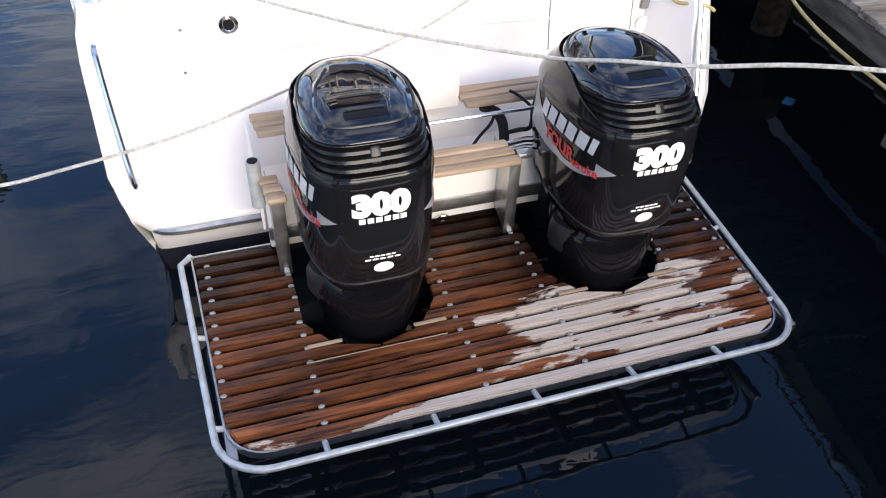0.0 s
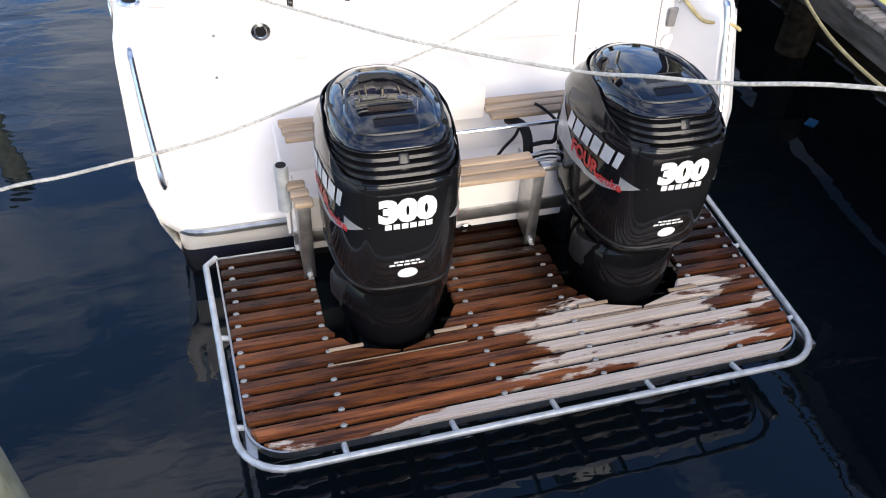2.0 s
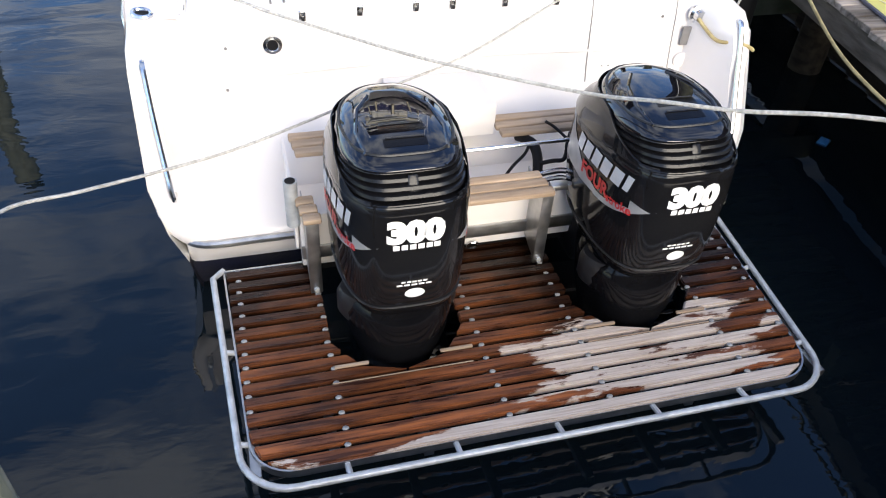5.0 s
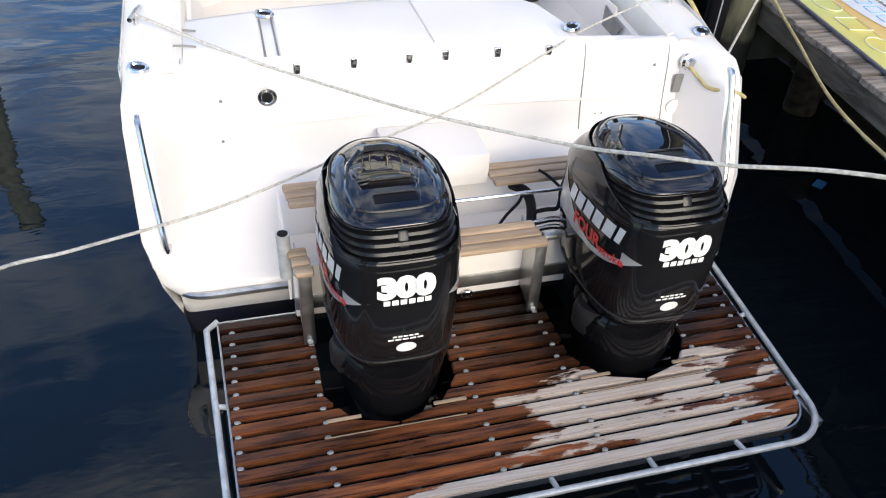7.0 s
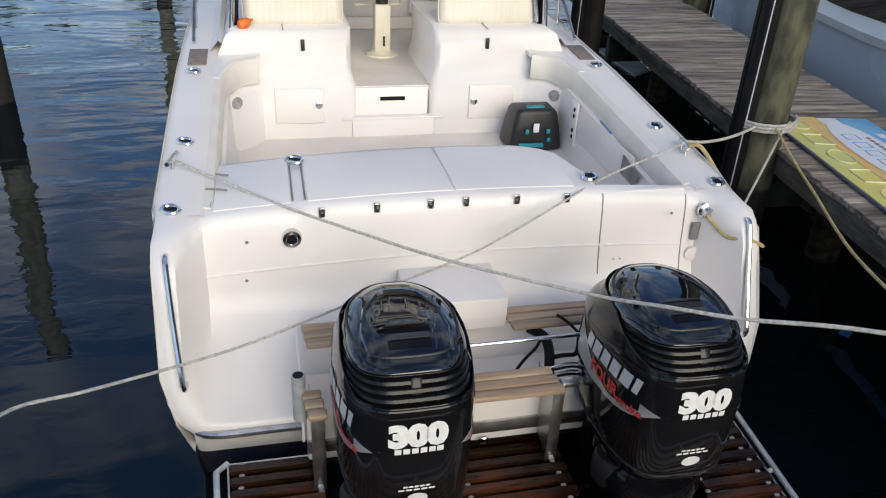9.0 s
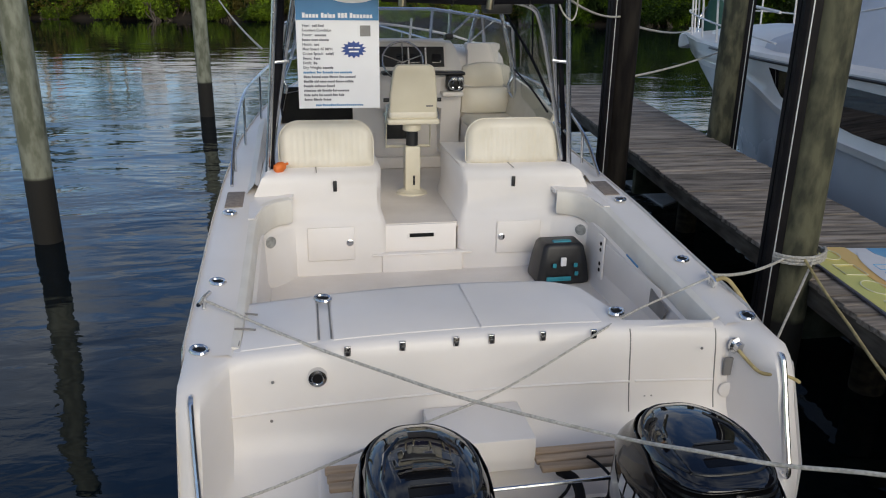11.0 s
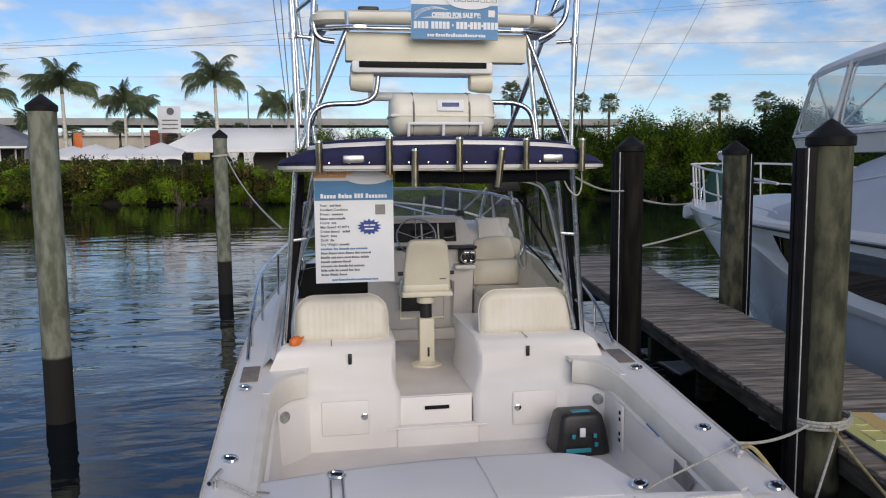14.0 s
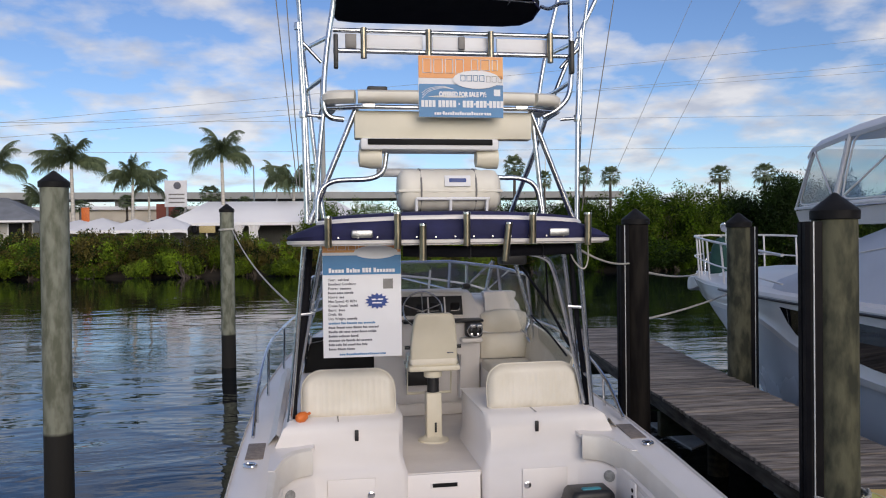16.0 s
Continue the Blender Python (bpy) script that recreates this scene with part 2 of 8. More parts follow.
FROND = mat("palm_frond", (0.19, 0.235, 0.12), (0.10, 0.135, 0.065), 0.5, scale=1.5, vary=0.2)
PALM_TRUNK = mat("pale_palm_trunk", (0.60, 0.56, 0.50), (0.42, 0.39, 0.34), 0.85, scale=2, stretch=(1, 1, 4), bump=0.4, bump_scale=8)
BARK = mat("tree_bark", (0.11, 0.088, 0.07), (0.05, 0.04, 0.03), 0.85, scale=3, bump=0.6, bump_scale=12)
TENT = mat("white_tent_fabric", (0.85, 0.84, 0.84), (0.78, 0.77, 0.78), 0.7, scale=0.25)
CONCRETE = mat("bridge_concrete", (0.36, 0.36, 0.35), (0.27, 0.27, 0.265), 0.85, scale=0.2)
SHINGLE = mat("grey_roof", (0.27, 0.28, 0.30), (0.20, 0.21, 0.22), 0.8, scale=0.8)
CREAM_WALL = mat("cream_stucco", (0.66, 0.60, 0.50), (0.56, 0.50, 0.41), 0.85, scale=0.4)
STUCCO = mat("pale_stucco", (0.62, 0.60, 0.56), (0.5, 0.48, 0.45), 0.85, scale=0.6)
DIRT = mat("mud_bank", (0.032, 0.024, 0.018), (0.015, 0.012, 0.010), 0.9, scale=0.6, bump=0.6, bump_scale=3)


def leafy(m, amount=0.35):
    """Lets light through thin leaves."""
    n, l = m.node_tree.nodes, m.node_tree.links
    b = n["Principled BSDF"]
    tr = n.new("ShaderNodeBsdfTranslucent")
    mx = n.new("ShaderNodeMixShader")
    mx.inputs[0].default_value = amount
    src = b.inputs["Base Color"].links[0].from_socket
    l.new(src, tr.inputs["Color"])
    l.new(b.outputs[0], mx.inputs[1])
    l.new(tr.outputs[0], mx.inputs[2])
    l.new(mx.outputs[0], n["Material Output"].inputs[0])


for _m in (LEAF_A, LEAF_B, LEAF_C, LEAF_D, LEAF_E, FROND):
    leafy(_m)


def teak_slat_material():
    """Varnished dark teak whose varnish has peeled to pale bare wood in patches."""
    m = mat("varnished_slat", (0.17, 0.055, 0.018), (0.035, 0.013, 0.008), 0.30, scale=9, stretch=(0.5, 6, 6), bump=0.25, bump_scale=50, vary=0.35, rough_var=0.12, spec=0.3)
    n, l = m.node_tree.nodes, m.node_tree.links
    b = n["Principled BSDF"]
    src = b.inputs["Base Color"].links[0].from_socket
    geo = n.new("ShaderNodeNewGeometry")
    sep = n.new("ShaderNodeSeparateXYZ")
    mp = n.new("ShaderNodeMapping")
    mp.inputs["Scale"].default_value = (2.4, 11.0, 3.0)
    l.new(geo.outputs["Position"], sep.inputs[0])
    l.new(geo.outputs["Position"], mp.inputs[0])
    noi = n.new("ShaderNodeTexNoise")
    noi.inputs["Scale"].default_value, noi.inputs["Detail"].default_value = 1.0, 7
    noi.inputs["Roughness"].default_value = 0.62
    l.new(mp.outputs[0], noi.inputs["Vector"])

    def math_node(op, a, c, clamp=False):
        q = n.new("ShaderNodeMath")
        q.operation, q.use_clamp = op, clamp
        for i, v in enumerate((a, c)):
            if hasattr(v, "links"):
                l.new(v, q.inputs[i])
            else:
                q.inputs[i].default_value = v
        return q.outputs[0]
    # worn most on the aft half where feet land, and along the aftmost slat
    ex = math_node("MULTIPLY", math_node("ADD", sep.outputs["X"], -0.53), 1.42)
    ey = math_node("MULTIPLY", math_node("ADD", sep.outputs["Y"], 1.10), 2.9)
    rr_ = math_node("ADD", math_node("MULTIPLY", ex, ex), math_node("MULTIPLY", ey, ey))
    foot = math_node("MULTIPLY", math_node("SUBTRACT", 1.0, rr_), 0.17, False)
    last = math_node("MULTIPLY", math_node("LESS_THAN", sep.outputs["Y"], -1.285), 0.33)
    wear = math_node("ADD", math_node("MAXIMUM", foot, -0.25), math_node("ADD", last, -0.03))
    tot = math_node("ADD", wear, noi.outputs["Fac"])
    rg = n.new("ShaderNodeMapRange")
    rg.inputs["From Min"].default_value, rg.inputs["From Max"].default_value = 0.53, 0.56
    l.new(tot, rg.inputs[0])
    mx = n.new("ShaderNodeMix")
    mx.data_type = "RGBA"
    grain = n.new("ShaderNodeTexNoise")
    gm = n.new("ShaderNodeMapping")
    gm.inputs["Scale"].default_value = (5.0, 150.0, 60.0)
    l.new(geo.outputs["Position"], gm.inputs[0])
    l.new(gm.outputs[0], grain.inputs["Vector"])
    grain.inputs["Scale"].default_value, grain.inputs["Detail"].default_value = 1.0, 6
    bare = n.new("ShaderNodeValToRGB")
    bare.color_ramp.elements[0].position, bare.color_ramp.elements[1].position = 0.33, 0.62
    bare.color_ramp.elements[0].color, bare.color_ramp.elements[1].color = (0.48, 0.385, 0.315, 1), (0.64, 0.55, 0.475, 1)
    l.new(grain.outputs["Fac"], bare.inputs[0])
    l.new(bare.outputs[0], mx.inputs["B"])
    l.new(rg.outputs[0], mx.inputs["Factor"])
    # varnish colour gets darker towards the front, in broad uneven patches
    tone_noise = n.new("ShaderNodeTexNoise")
    tone_noise.inputs["Scale"].default_value, tone_noise.inputs["Detail"].default_value = 1.6, 4
    l.new(geo.outputs["Position"], tone_noise.inputs["Vector"])
    front_dark = math_node("ADD", math_node("MULTIPLY", sep.outputs["Y"], 0.55), math_node("MULTIPLY", tone_noise.outputs["Fac"], 1.1))
    dr = n.new("ShaderNodeMapRange")
    dr.inputs["From Min"].default_value, dr.inputs["From Max"].default_value = -0.15, 0.32
    dr.inputs["To Min"].default_value, dr.inputs["To Max"].default_value = 2.0, 0.15
    l.new(front_dark, dr.inputs[0])
    slat_tone = n.new("ShaderNodeHueSaturation")
    l.new(dr.outputs[0], slat_tone.inputs["Value"])
    l.new(src, slat_tone.inputs["Color"])
    l.new(slat_tone.outputs[0], mx.inputs["A"])
    l.new(mx.outputs["Result"], b.inputs["Base Color"])
    r0 = b.inputs["Roughness"].links[0].from_socket
    l.new(math_node("ADD", r0, math_node("MULTIPLY", rg.outputs[0], 0.3)), b.inputs["Roughness"])
    return m


SLAT = teak_slat_material()


def pile_material(name, light, dark):
    """Round timber with a black sodden band below the tide line."""
    m = mat(name, light, dark, 0.85, scale=6.5, stretch=(1.6, 1.6, 0.6), ramp=(0.38, 0.60), bump=0.6, bump_scale=14, space="Object")
    n, l = m.node_tree.nodes, m.node_tree.links
    b = n["Principled BSDF"]
    src = b.inputs["Base Color"].links[0].from_socket
    geo = n.new("ShaderNodeNewGeometry")
    sep = n.new("ShaderNodeSeparateXYZ")
    l.new(geo.outputs["Position"], sep.inputs[0])
    rg = n.new("ShaderNodeMapRange")
    rg.inputs["From Min"].default_value, rg.inputs["From Max"].default_value = 0.77, 0.81
    l.new(sep.outputs["Z"], rg.inputs[0])
    mx = n.new("ShaderNodeMix")
    mx.data_type = "RGBA"
    mx.inputs["A"].default_value = (0.012, 0.011, 0.009, 1)
    l.new(rg.outputs[0], mx.inputs["Factor"])
    l.new(src, mx.inputs["B"])
    l.new(mx.outputs["Result"], b.inputs["Base Color"])
    return m


PILE = pile_material("mooring_pile_timber", (0.235, 0.245, 0.19), (0.115, 0.122, 0.085))
DOCK_PILE = pile_material("mossy_dock_pile_timber", (0.115, 0.112, 0.068), (0.034, 0.036, 0.022))


def water_material():
    m = bpy.data.materials.new("harbour_water")
    m.use_nodes = True
    n, l = m.node_tree.nodes, m.node_tree.links
    b = n["Principled BSDF"]
    b.inputs["Base Color"].default_value = (0.004, 0.0075, 0.010, 1)
    b.inputs["Roughness"].default_value = 0.015
    b.inputs["IOR"].default_value = 1.41
    geo = n.new("ShaderNodeNewGeometry")
    mp = n.new("ShaderNodeMapping")
    mp.inputs["Scale"].default_value = (0.6, 1.2, 1)
    mp.inputs["Rotation"].default_value = (0, 0, radians(12))
    l.new(geo.outputs["Position"], mp.inputs[0])

    def wave(scale, detail, distort):
        q = n.new("ShaderNodeTexNoise")
        q.inputs["Scale"].default_value, q.inputs["Detail"].default_value, q.inputs["Distortion"].default_value = scale, detail, distort
        l.new(mp.outputs[0], q.inputs["Vector"])
        return q.outputs["Fac"]

    def span(src, lo, hi):
        q = n.new("ShaderNodeMapRange")
        q.inputs["From Min"].default_value, q.inputs["From Max"].default_value = 0.44, 0.62
        q.inputs["To Min"].default_value, q.inputs["To Max"].default_value = lo, hi
        l.new(src, q.inputs[0])
        return q.outputs[0]

    def times(a, c, op="MULTIPLY"):
        q = n.new("ShaderNodeMath")
        q.operation = op
        l.new(a, q.inputs[0])
        l.new(c, q.inputs[1])
        return q.outputs[0]
    # long swell, and wind ripples that run in wide streaks with calm water between
    streak = wave(0.13, 3, 0.4)
    swell = times(wave(0.75, 2, 0.6), span(streak, 1.1, 1.7))
    ripple = times(times(wave(2.1, 1, 0.7), span(streak, 0.15, 0.55)), times(wave(4.6, 2, 0.8), span(streak, 0.05, 0.30)), "ADD")
    ripple = times(ripple, times(wave(11.0, 2, 0.6), span(streak, 0.0, 0.11)), "ADD")
    # calm in the lee of the dock, rougher in the open slip, flat again under the far bank
    sep = n.new("ShaderNodeSeparateXYZ")
    l.new(geo.outputs["Position"], sep.inputs[0])

    def zone(y0, y1, lo, hi):
        q = n.new("ShaderNodeMapRange")
        q.inputs["From Min"].default_value, q.inputs["From Max"].default_value = y0, y1
        q.inputs["To Min"].default_value, q.inputs["To Max"].default_value = lo, hi
        l.new(sep.outputs["Y"], q.inputs[0])
        return q.outputs[0]
    lee = times(times(zone(-0.5, 7.0, 0.28, 1.35), zone(9.0, 16.0, 1.0, 0.35)), zone(32.0, 42.0, 1.0, 0.4))
    add = times(times(swell, ripple, "ADD"), lee)
    bp = n.new("ShaderNodeBump")
    bp.inputs["Strength"].default_value, bp.inputs["Distance"].default_value = 0.34, 0.10
    l.new(add, bp.inputs["Height"])
    l.new(bp.outputs[0], b.inputs["Normal"])
    return m


WATER = water_material()


def clear_vinyl():
    m = bpy.data.materials.new("clear_vinyl")
    m.use_nodes = True
    n, l = m.node_tree.nodes, m.node_tree.links
    tr = n.new("ShaderNodeBsdfTransparent")
    tr.inputs[0].default_value = (0.90, 0.91, 0.90, 1)
    gl = n.new("ShaderNodeBsdfGlossy")
    gl.inputs["Roughness"].default_value = 0.04
    noi = n.new("ShaderNodeTexNoise")
    noi.inputs["Scale"].default_value = 3.0
    bp = n.new("ShaderNodeBump")
    bp.inputs["Strength"].default_value, bp.inputs["Distance"].default_value = 0.2, 0.02
    l.new(noi.outputs["Fac"], bp.inputs["Height"])
    l.new(bp.outputs[0], gl.inputs["Normal"])
    mx = n.new("ShaderNodeMixShader")
    mx.inputs[0].default_value = 0.11
    l.new(tr.outputs[0], mx.inputs[1])
    l.new(gl.outputs[0], mx.inputs[2])
    l.new(mx.outputs[0], n["Material Output"].inputs[0])
    return m


CLEAR = clear_vinyl()


# ---- building helpers ----
def thing(name, label, category, group="", at=(0, 0, 0), kind=""):
    ob = new(name)
    ob.location = at
    ob.empty_display_size = 0.1
    return tagged(ob, label, category, group, kind)


def to_mesh(name, bm, material, sharp=40, smooth=True):
    bmesh.ops.remove_doubles(bm, verts=bm.verts, dist=1e-5)
    bmesh.ops.recalc_face_normals(bm, faces=bm.faces)
    me = bpy.data.meshes.new(name)
    bm.to_mesh(me)
    bm.free()
    me.materials.append(material)
    if smooth:
        me.polygons.foreach_set("use_smooth", [True] * len(me.polygons))
        me.set_sharp_from_angle(angle=radians(sharp))
    return me


def part(name, bm, material, parent, label="", sharp=40, smooth=True):
    ob = new(name, to_mesh(name, bm, material, sharp, smooth))
    if parent is not None:
        ob.parent = parent
        ob.matrix_parent_inverse = Matrix.Translation(parent.location).inverted()
    return tagged(ob, label) if label else ob


def single(name, bm, material, label, category, group="", sharp=40, kind=""):
    ob = new(name, to_mesh(name, bm, material, sharp))
    return tagged(ob, label, category, group, kind)


def box(bm, c, s, bev=0.0, rot=None, seg=2):
    """A box of size s about c, its edges rounded by bev."""
    m = Matrix.Translation(c) @ (rot.to_4x4() if rot is not None else Matrix.Identity(4)) @ Matrix.Diagonal((*s, 1))
    r = bmesh.ops.create_cube(bm, size=1, matrix=m)
    if bev:
        ed = list({e for v in r["verts"] for e in v.link_edges})
        bmesh.ops.bevel(bm, geom=ed, offset=bev, segments=seg, profile=0.5, affect="EDGES")
    return bm


def boxm(c, s, bev=0.0, rot=None, seg=2):
    return box(bmesh.new(), c, s, bev, rot, seg)


def curve_pts(pts, n=8, closed=False):
    """A smooth line through points."""
    p = [Vector(q) for q in pts]
    out = []
    k = len(p)
    for i in range(k if closed else k - 1):
        a = p[(i - 1) % k] if closed or i > 0 else p[0] * 2 - p[1]
        b, c = p[i], p[(i + 1) % k]
        d = p[(i + 2) % k] if closed or i + 2 < k else p[-1] * 2 - p[-2]
        for j in range(n):
            t = j / n
            out.append(0.5 * ((2 * b) + (c - a) * t + (2 * a - 5 * b + 4 * c - d) * t * t + (3 * b - a - 3 * c + d) * t ** 3))
    if not closed:
        out.append(p[-1])
    return out


def tube(bm, pts, r, seg=8, closed=False, taper=None):
    """A round bar along points; taper gives its radius at the end."""
    pts = [Vector(q) for q in pts]
    k = len(pts)
    rings, ref = [], None
    for i, q in enumerate(pts):
        a = pts[(i - 1) % k] if closed or i else q
        b = pts[(i + 1) % k] if closed or i < k - 1 else q
        t = (b - a).normalized()
        if ref is None:
            ref = t.orthogonal().normalized()
        ref = (ref - t * ref.dot(t))
        ref = ref.normalized() if ref.length > 1e-6 else t.orthogonal().normalized()
        o = t.cross(ref)
        rr = r if taper is None else r + (taper - r) * i / (k - 1)
        rings.append([bm.verts.new(q + (ref * math.cos(u) + o * math.sin(u)) * rr) for u in (2 * math.pi * j / seg for j in range(seg))])
    for i in range(k if closed else k - 1):
        a, b = rings[i], rings[(i + 1) % k]
        for j in range(seg):
            bm.faces.new((a[j], a[(j + 1) % seg], b[(j + 1) % seg], b[j]))
    if not closed:
        bm.faces.new(rings[0][::-1])
        bm.faces.new(rings[-1])
    return bm


def tubem(pts, r, seg=8, closed=False, taper=None):
    return tube(bmesh.new(), pts, r, seg, closed, taper)


def loft(bm, rings, closed=True, caps=True):
    """A skin over rings of equal count."""
    vs = [[bm.verts.new(p) for p in ring] for ring in rings]
    n = len(vs[0])
    for a, b in zip(vs, vs[1:]):
        for j in range(n if closed else n - 1):
            bm.faces.new((a[j], a[(j + 1) % n], b[(j + 1) % n], b[j]))
    if caps and closed:
        bm.faces.new(vs[0][::-1])
        bm.faces.new(vs[-1])
    return bm


def loftm(rings, closed=True, caps=True):
    return loft(bmesh.new(), rings, closed, caps)


def turned(bm, profile, seg=16, at=(0, 0, 0), rot=None):
    """A turned shape from (radius, height) pairs about the z axis."""
    m = Matrix.Translation(at) @ (rot.to_4x4() if rot is not None else Matrix.Identity(4))
    rings = [[m @ Vector((r * math.cos(u), r * math.sin(u), z)) for u in (2 * math.pi * j / seg for j in range(seg))] for r, z in profile]
    return loft(bm, rings)


def turnedm(profile, seg=16, at=(0, 0, 0), rot=None):
    return turned(bmesh.new(), profile, seg, at, rot)


def slab(poly, z0, z1, bev=0.0):
    """A plate with the outline poly (x, y) between two heights."""
    bm = loftm([[(x, y, z0) for x, y in poly], [(x, y, z1) for x, y in poly]])
    if bev:
        bmesh.ops.bevel(bm, geom=[e for e in bm.edges], offset=bev, segments=2, profile=0.5, affect="EDGES")
    return bm


def plate(corners, thick):
    """A flat sheet over a polygon of 3D corners, given thickness along its normal."""
    c = [Vector(p) for p in corners]
    nrm = (c[1] - c[0]).cross(c[2] - c[0]).normalized() * thick / 2
    return loftm([[p - nrm for p in c], [p + nrm for p in c]])


def words(text, size, material, parent, m, name="lettering", depth=0.002, squeeze=1.0, bold=0.0, align="CENTER"):
    """Raised lettering, flat on the xy plane of the pose m."""
    cu = bpy.data.curves.new(name, "FONT")
    cu.body, cu.size, cu.extrude, cu.offset = text, size, depth, bold
    cu.align_x, cu.align_y = align, "CENTER"
    tmp = bpy.data.objects.new(name, cu)
    me = bpy.data.meshes.new_from_object(tmp)
    bpy.data.objects.remove(tmp)
    me.transform(m @ Matrix.Diagonal((squeeze, 1, 1, 1)))
    me.materials.append(material)
    ob = new(name, me)
    if parent is not None:
        ob.parent = parent
        ob.matrix_parent_inverse = Matrix.Translation(parent.location).inverted()
    return ob


# ---- water and far ground ----
def flat_grid(name, x0, x1, y0, y1, z, material, label, category):
    bm = bmesh.new()
    vs = [bm.verts.new(p) for p in ((x0, y0, z), (x1, y0, z), (x1, y1, z), (x0, y1, z))]
    bm.faces.new(vs)
    return single(name, bm, material, label, category, kind="structure")


flat_grid("water", -2500, 2500, -2500, 2500, 0.0, WATER, "dark rippled harbour water reflecting sky and pilings", "water")


def far_bank():
    """Low land behind the canal: a sloping mud edge that runs to the horizon."""
    bm = bmesh.new()
    xs = [-2400, -400] + [-120 + 6 * i for i in range(41)] + [400, 2400]
    rings = []
    for dy, z in ((0, -0.4), (1.5, 0.35), (5, 1.0), (14, 1.3), (2300, 1.5)):
        rings.append([(x, shore_y(x) + dy + 0.6 * noise.noise((x * 0.2, dy, 0)), z + 0.15 * noise.noise((x * 0.31, dy, 3))) for x in xs])
    loft(bm, rings, closed=False)
    single("ground", bm, DIRT, "low muddy canal bank under the mangroves", "ground", kind="structure")


def shore_y(x):
    return 65 - 0.12 * x if -200 < x < 200 else 65 - 0.12 * (200 if x > 0 else -200)


far_bank()


# ---- the boat: hull, deck and cockpit ----
def sheer(y):
    """Half width and height of the boat's side at y."""
    ys = (0.30, 0.40, 0.52, 0.65, 1.42, 2.5, 3.5, 4.6, 5.8, 7.0, 8.0, 8.8, 9.35)
    ws = (1.555, 1.572, 1.582, 1.59, 1.60, 1.61, 1.60, 1.55, 1.40, 1.10, 0.72, 0.34, 0.03)
    zs = (1.10, 1.165, 1.198, 1.21, 1.28, 1.39, 1.47, 1.56, 1.66, 1.77, 1.86, 1.94, 1.99)
    return float(np.interp(y, ys, ws)), float(np.interp(y, ys, zs))


def fin_out(z):
    return 1.45 + 0.125 * min(1, max(0, (z - 0.33) / 0.22)) ** 0.5


def fin_y(z):
    return 0.30 * min(1, max(0, (z - 0.38) / 0.74)) ** 1.1


def crown(x):
    """How far the transom and its lids arch up at x."""
    return 0.064 * max(0, 1 - (x / 1.45) ** 2)


boat = thing("motor_boat", "white express fishing motor boat moored stern to the dock", "boat")


def hull():
    stations = [0.30, 0.8, 1.5, 2.4, 3.4, 4.6, 5.8, 6.8, 7.7, 8.5, 9.0, 9.35]
    for side in (-1, 1):
        rings, low = [], []
        for k, y in enumerate(stations):
            w, z = sheer(y)
            flare = max(0, (y - 5) / 4.4)
            ring = []
            for f in (1.0, 0.93, 0.75, 0.5, 0.28, 0.1):
                zz = 0.12 + (z - 0.12) * f
                ww = w * (1 - (1 - f) * (0.10 + 0.55 * flare))
                if k == 0:
                    ww, yy = fin_out(zz), fin_y(zz)
                else:
                    yy = y + 0.35 * (f - 1) * flare
                ring.append((side * ww, yy, zz))
            rings.append(ring)
            x1, y1, z1 = ring[-1]
            low.append([(x1, y1, z1), (x1 * 0.985, y1 + 0.03, 0.05), (x1 * 0.95, y1 + 0.05, -0.1), (0.02 * side, y1 + 0.1, -0.55)])
        part("hull_side", loftm(rings, closed=False), HULL_GEL, boat)
        part("bottom", loftm(low, closed=False), BOTTOM, boat, "dark antifouling paint at the waterline")


hull()


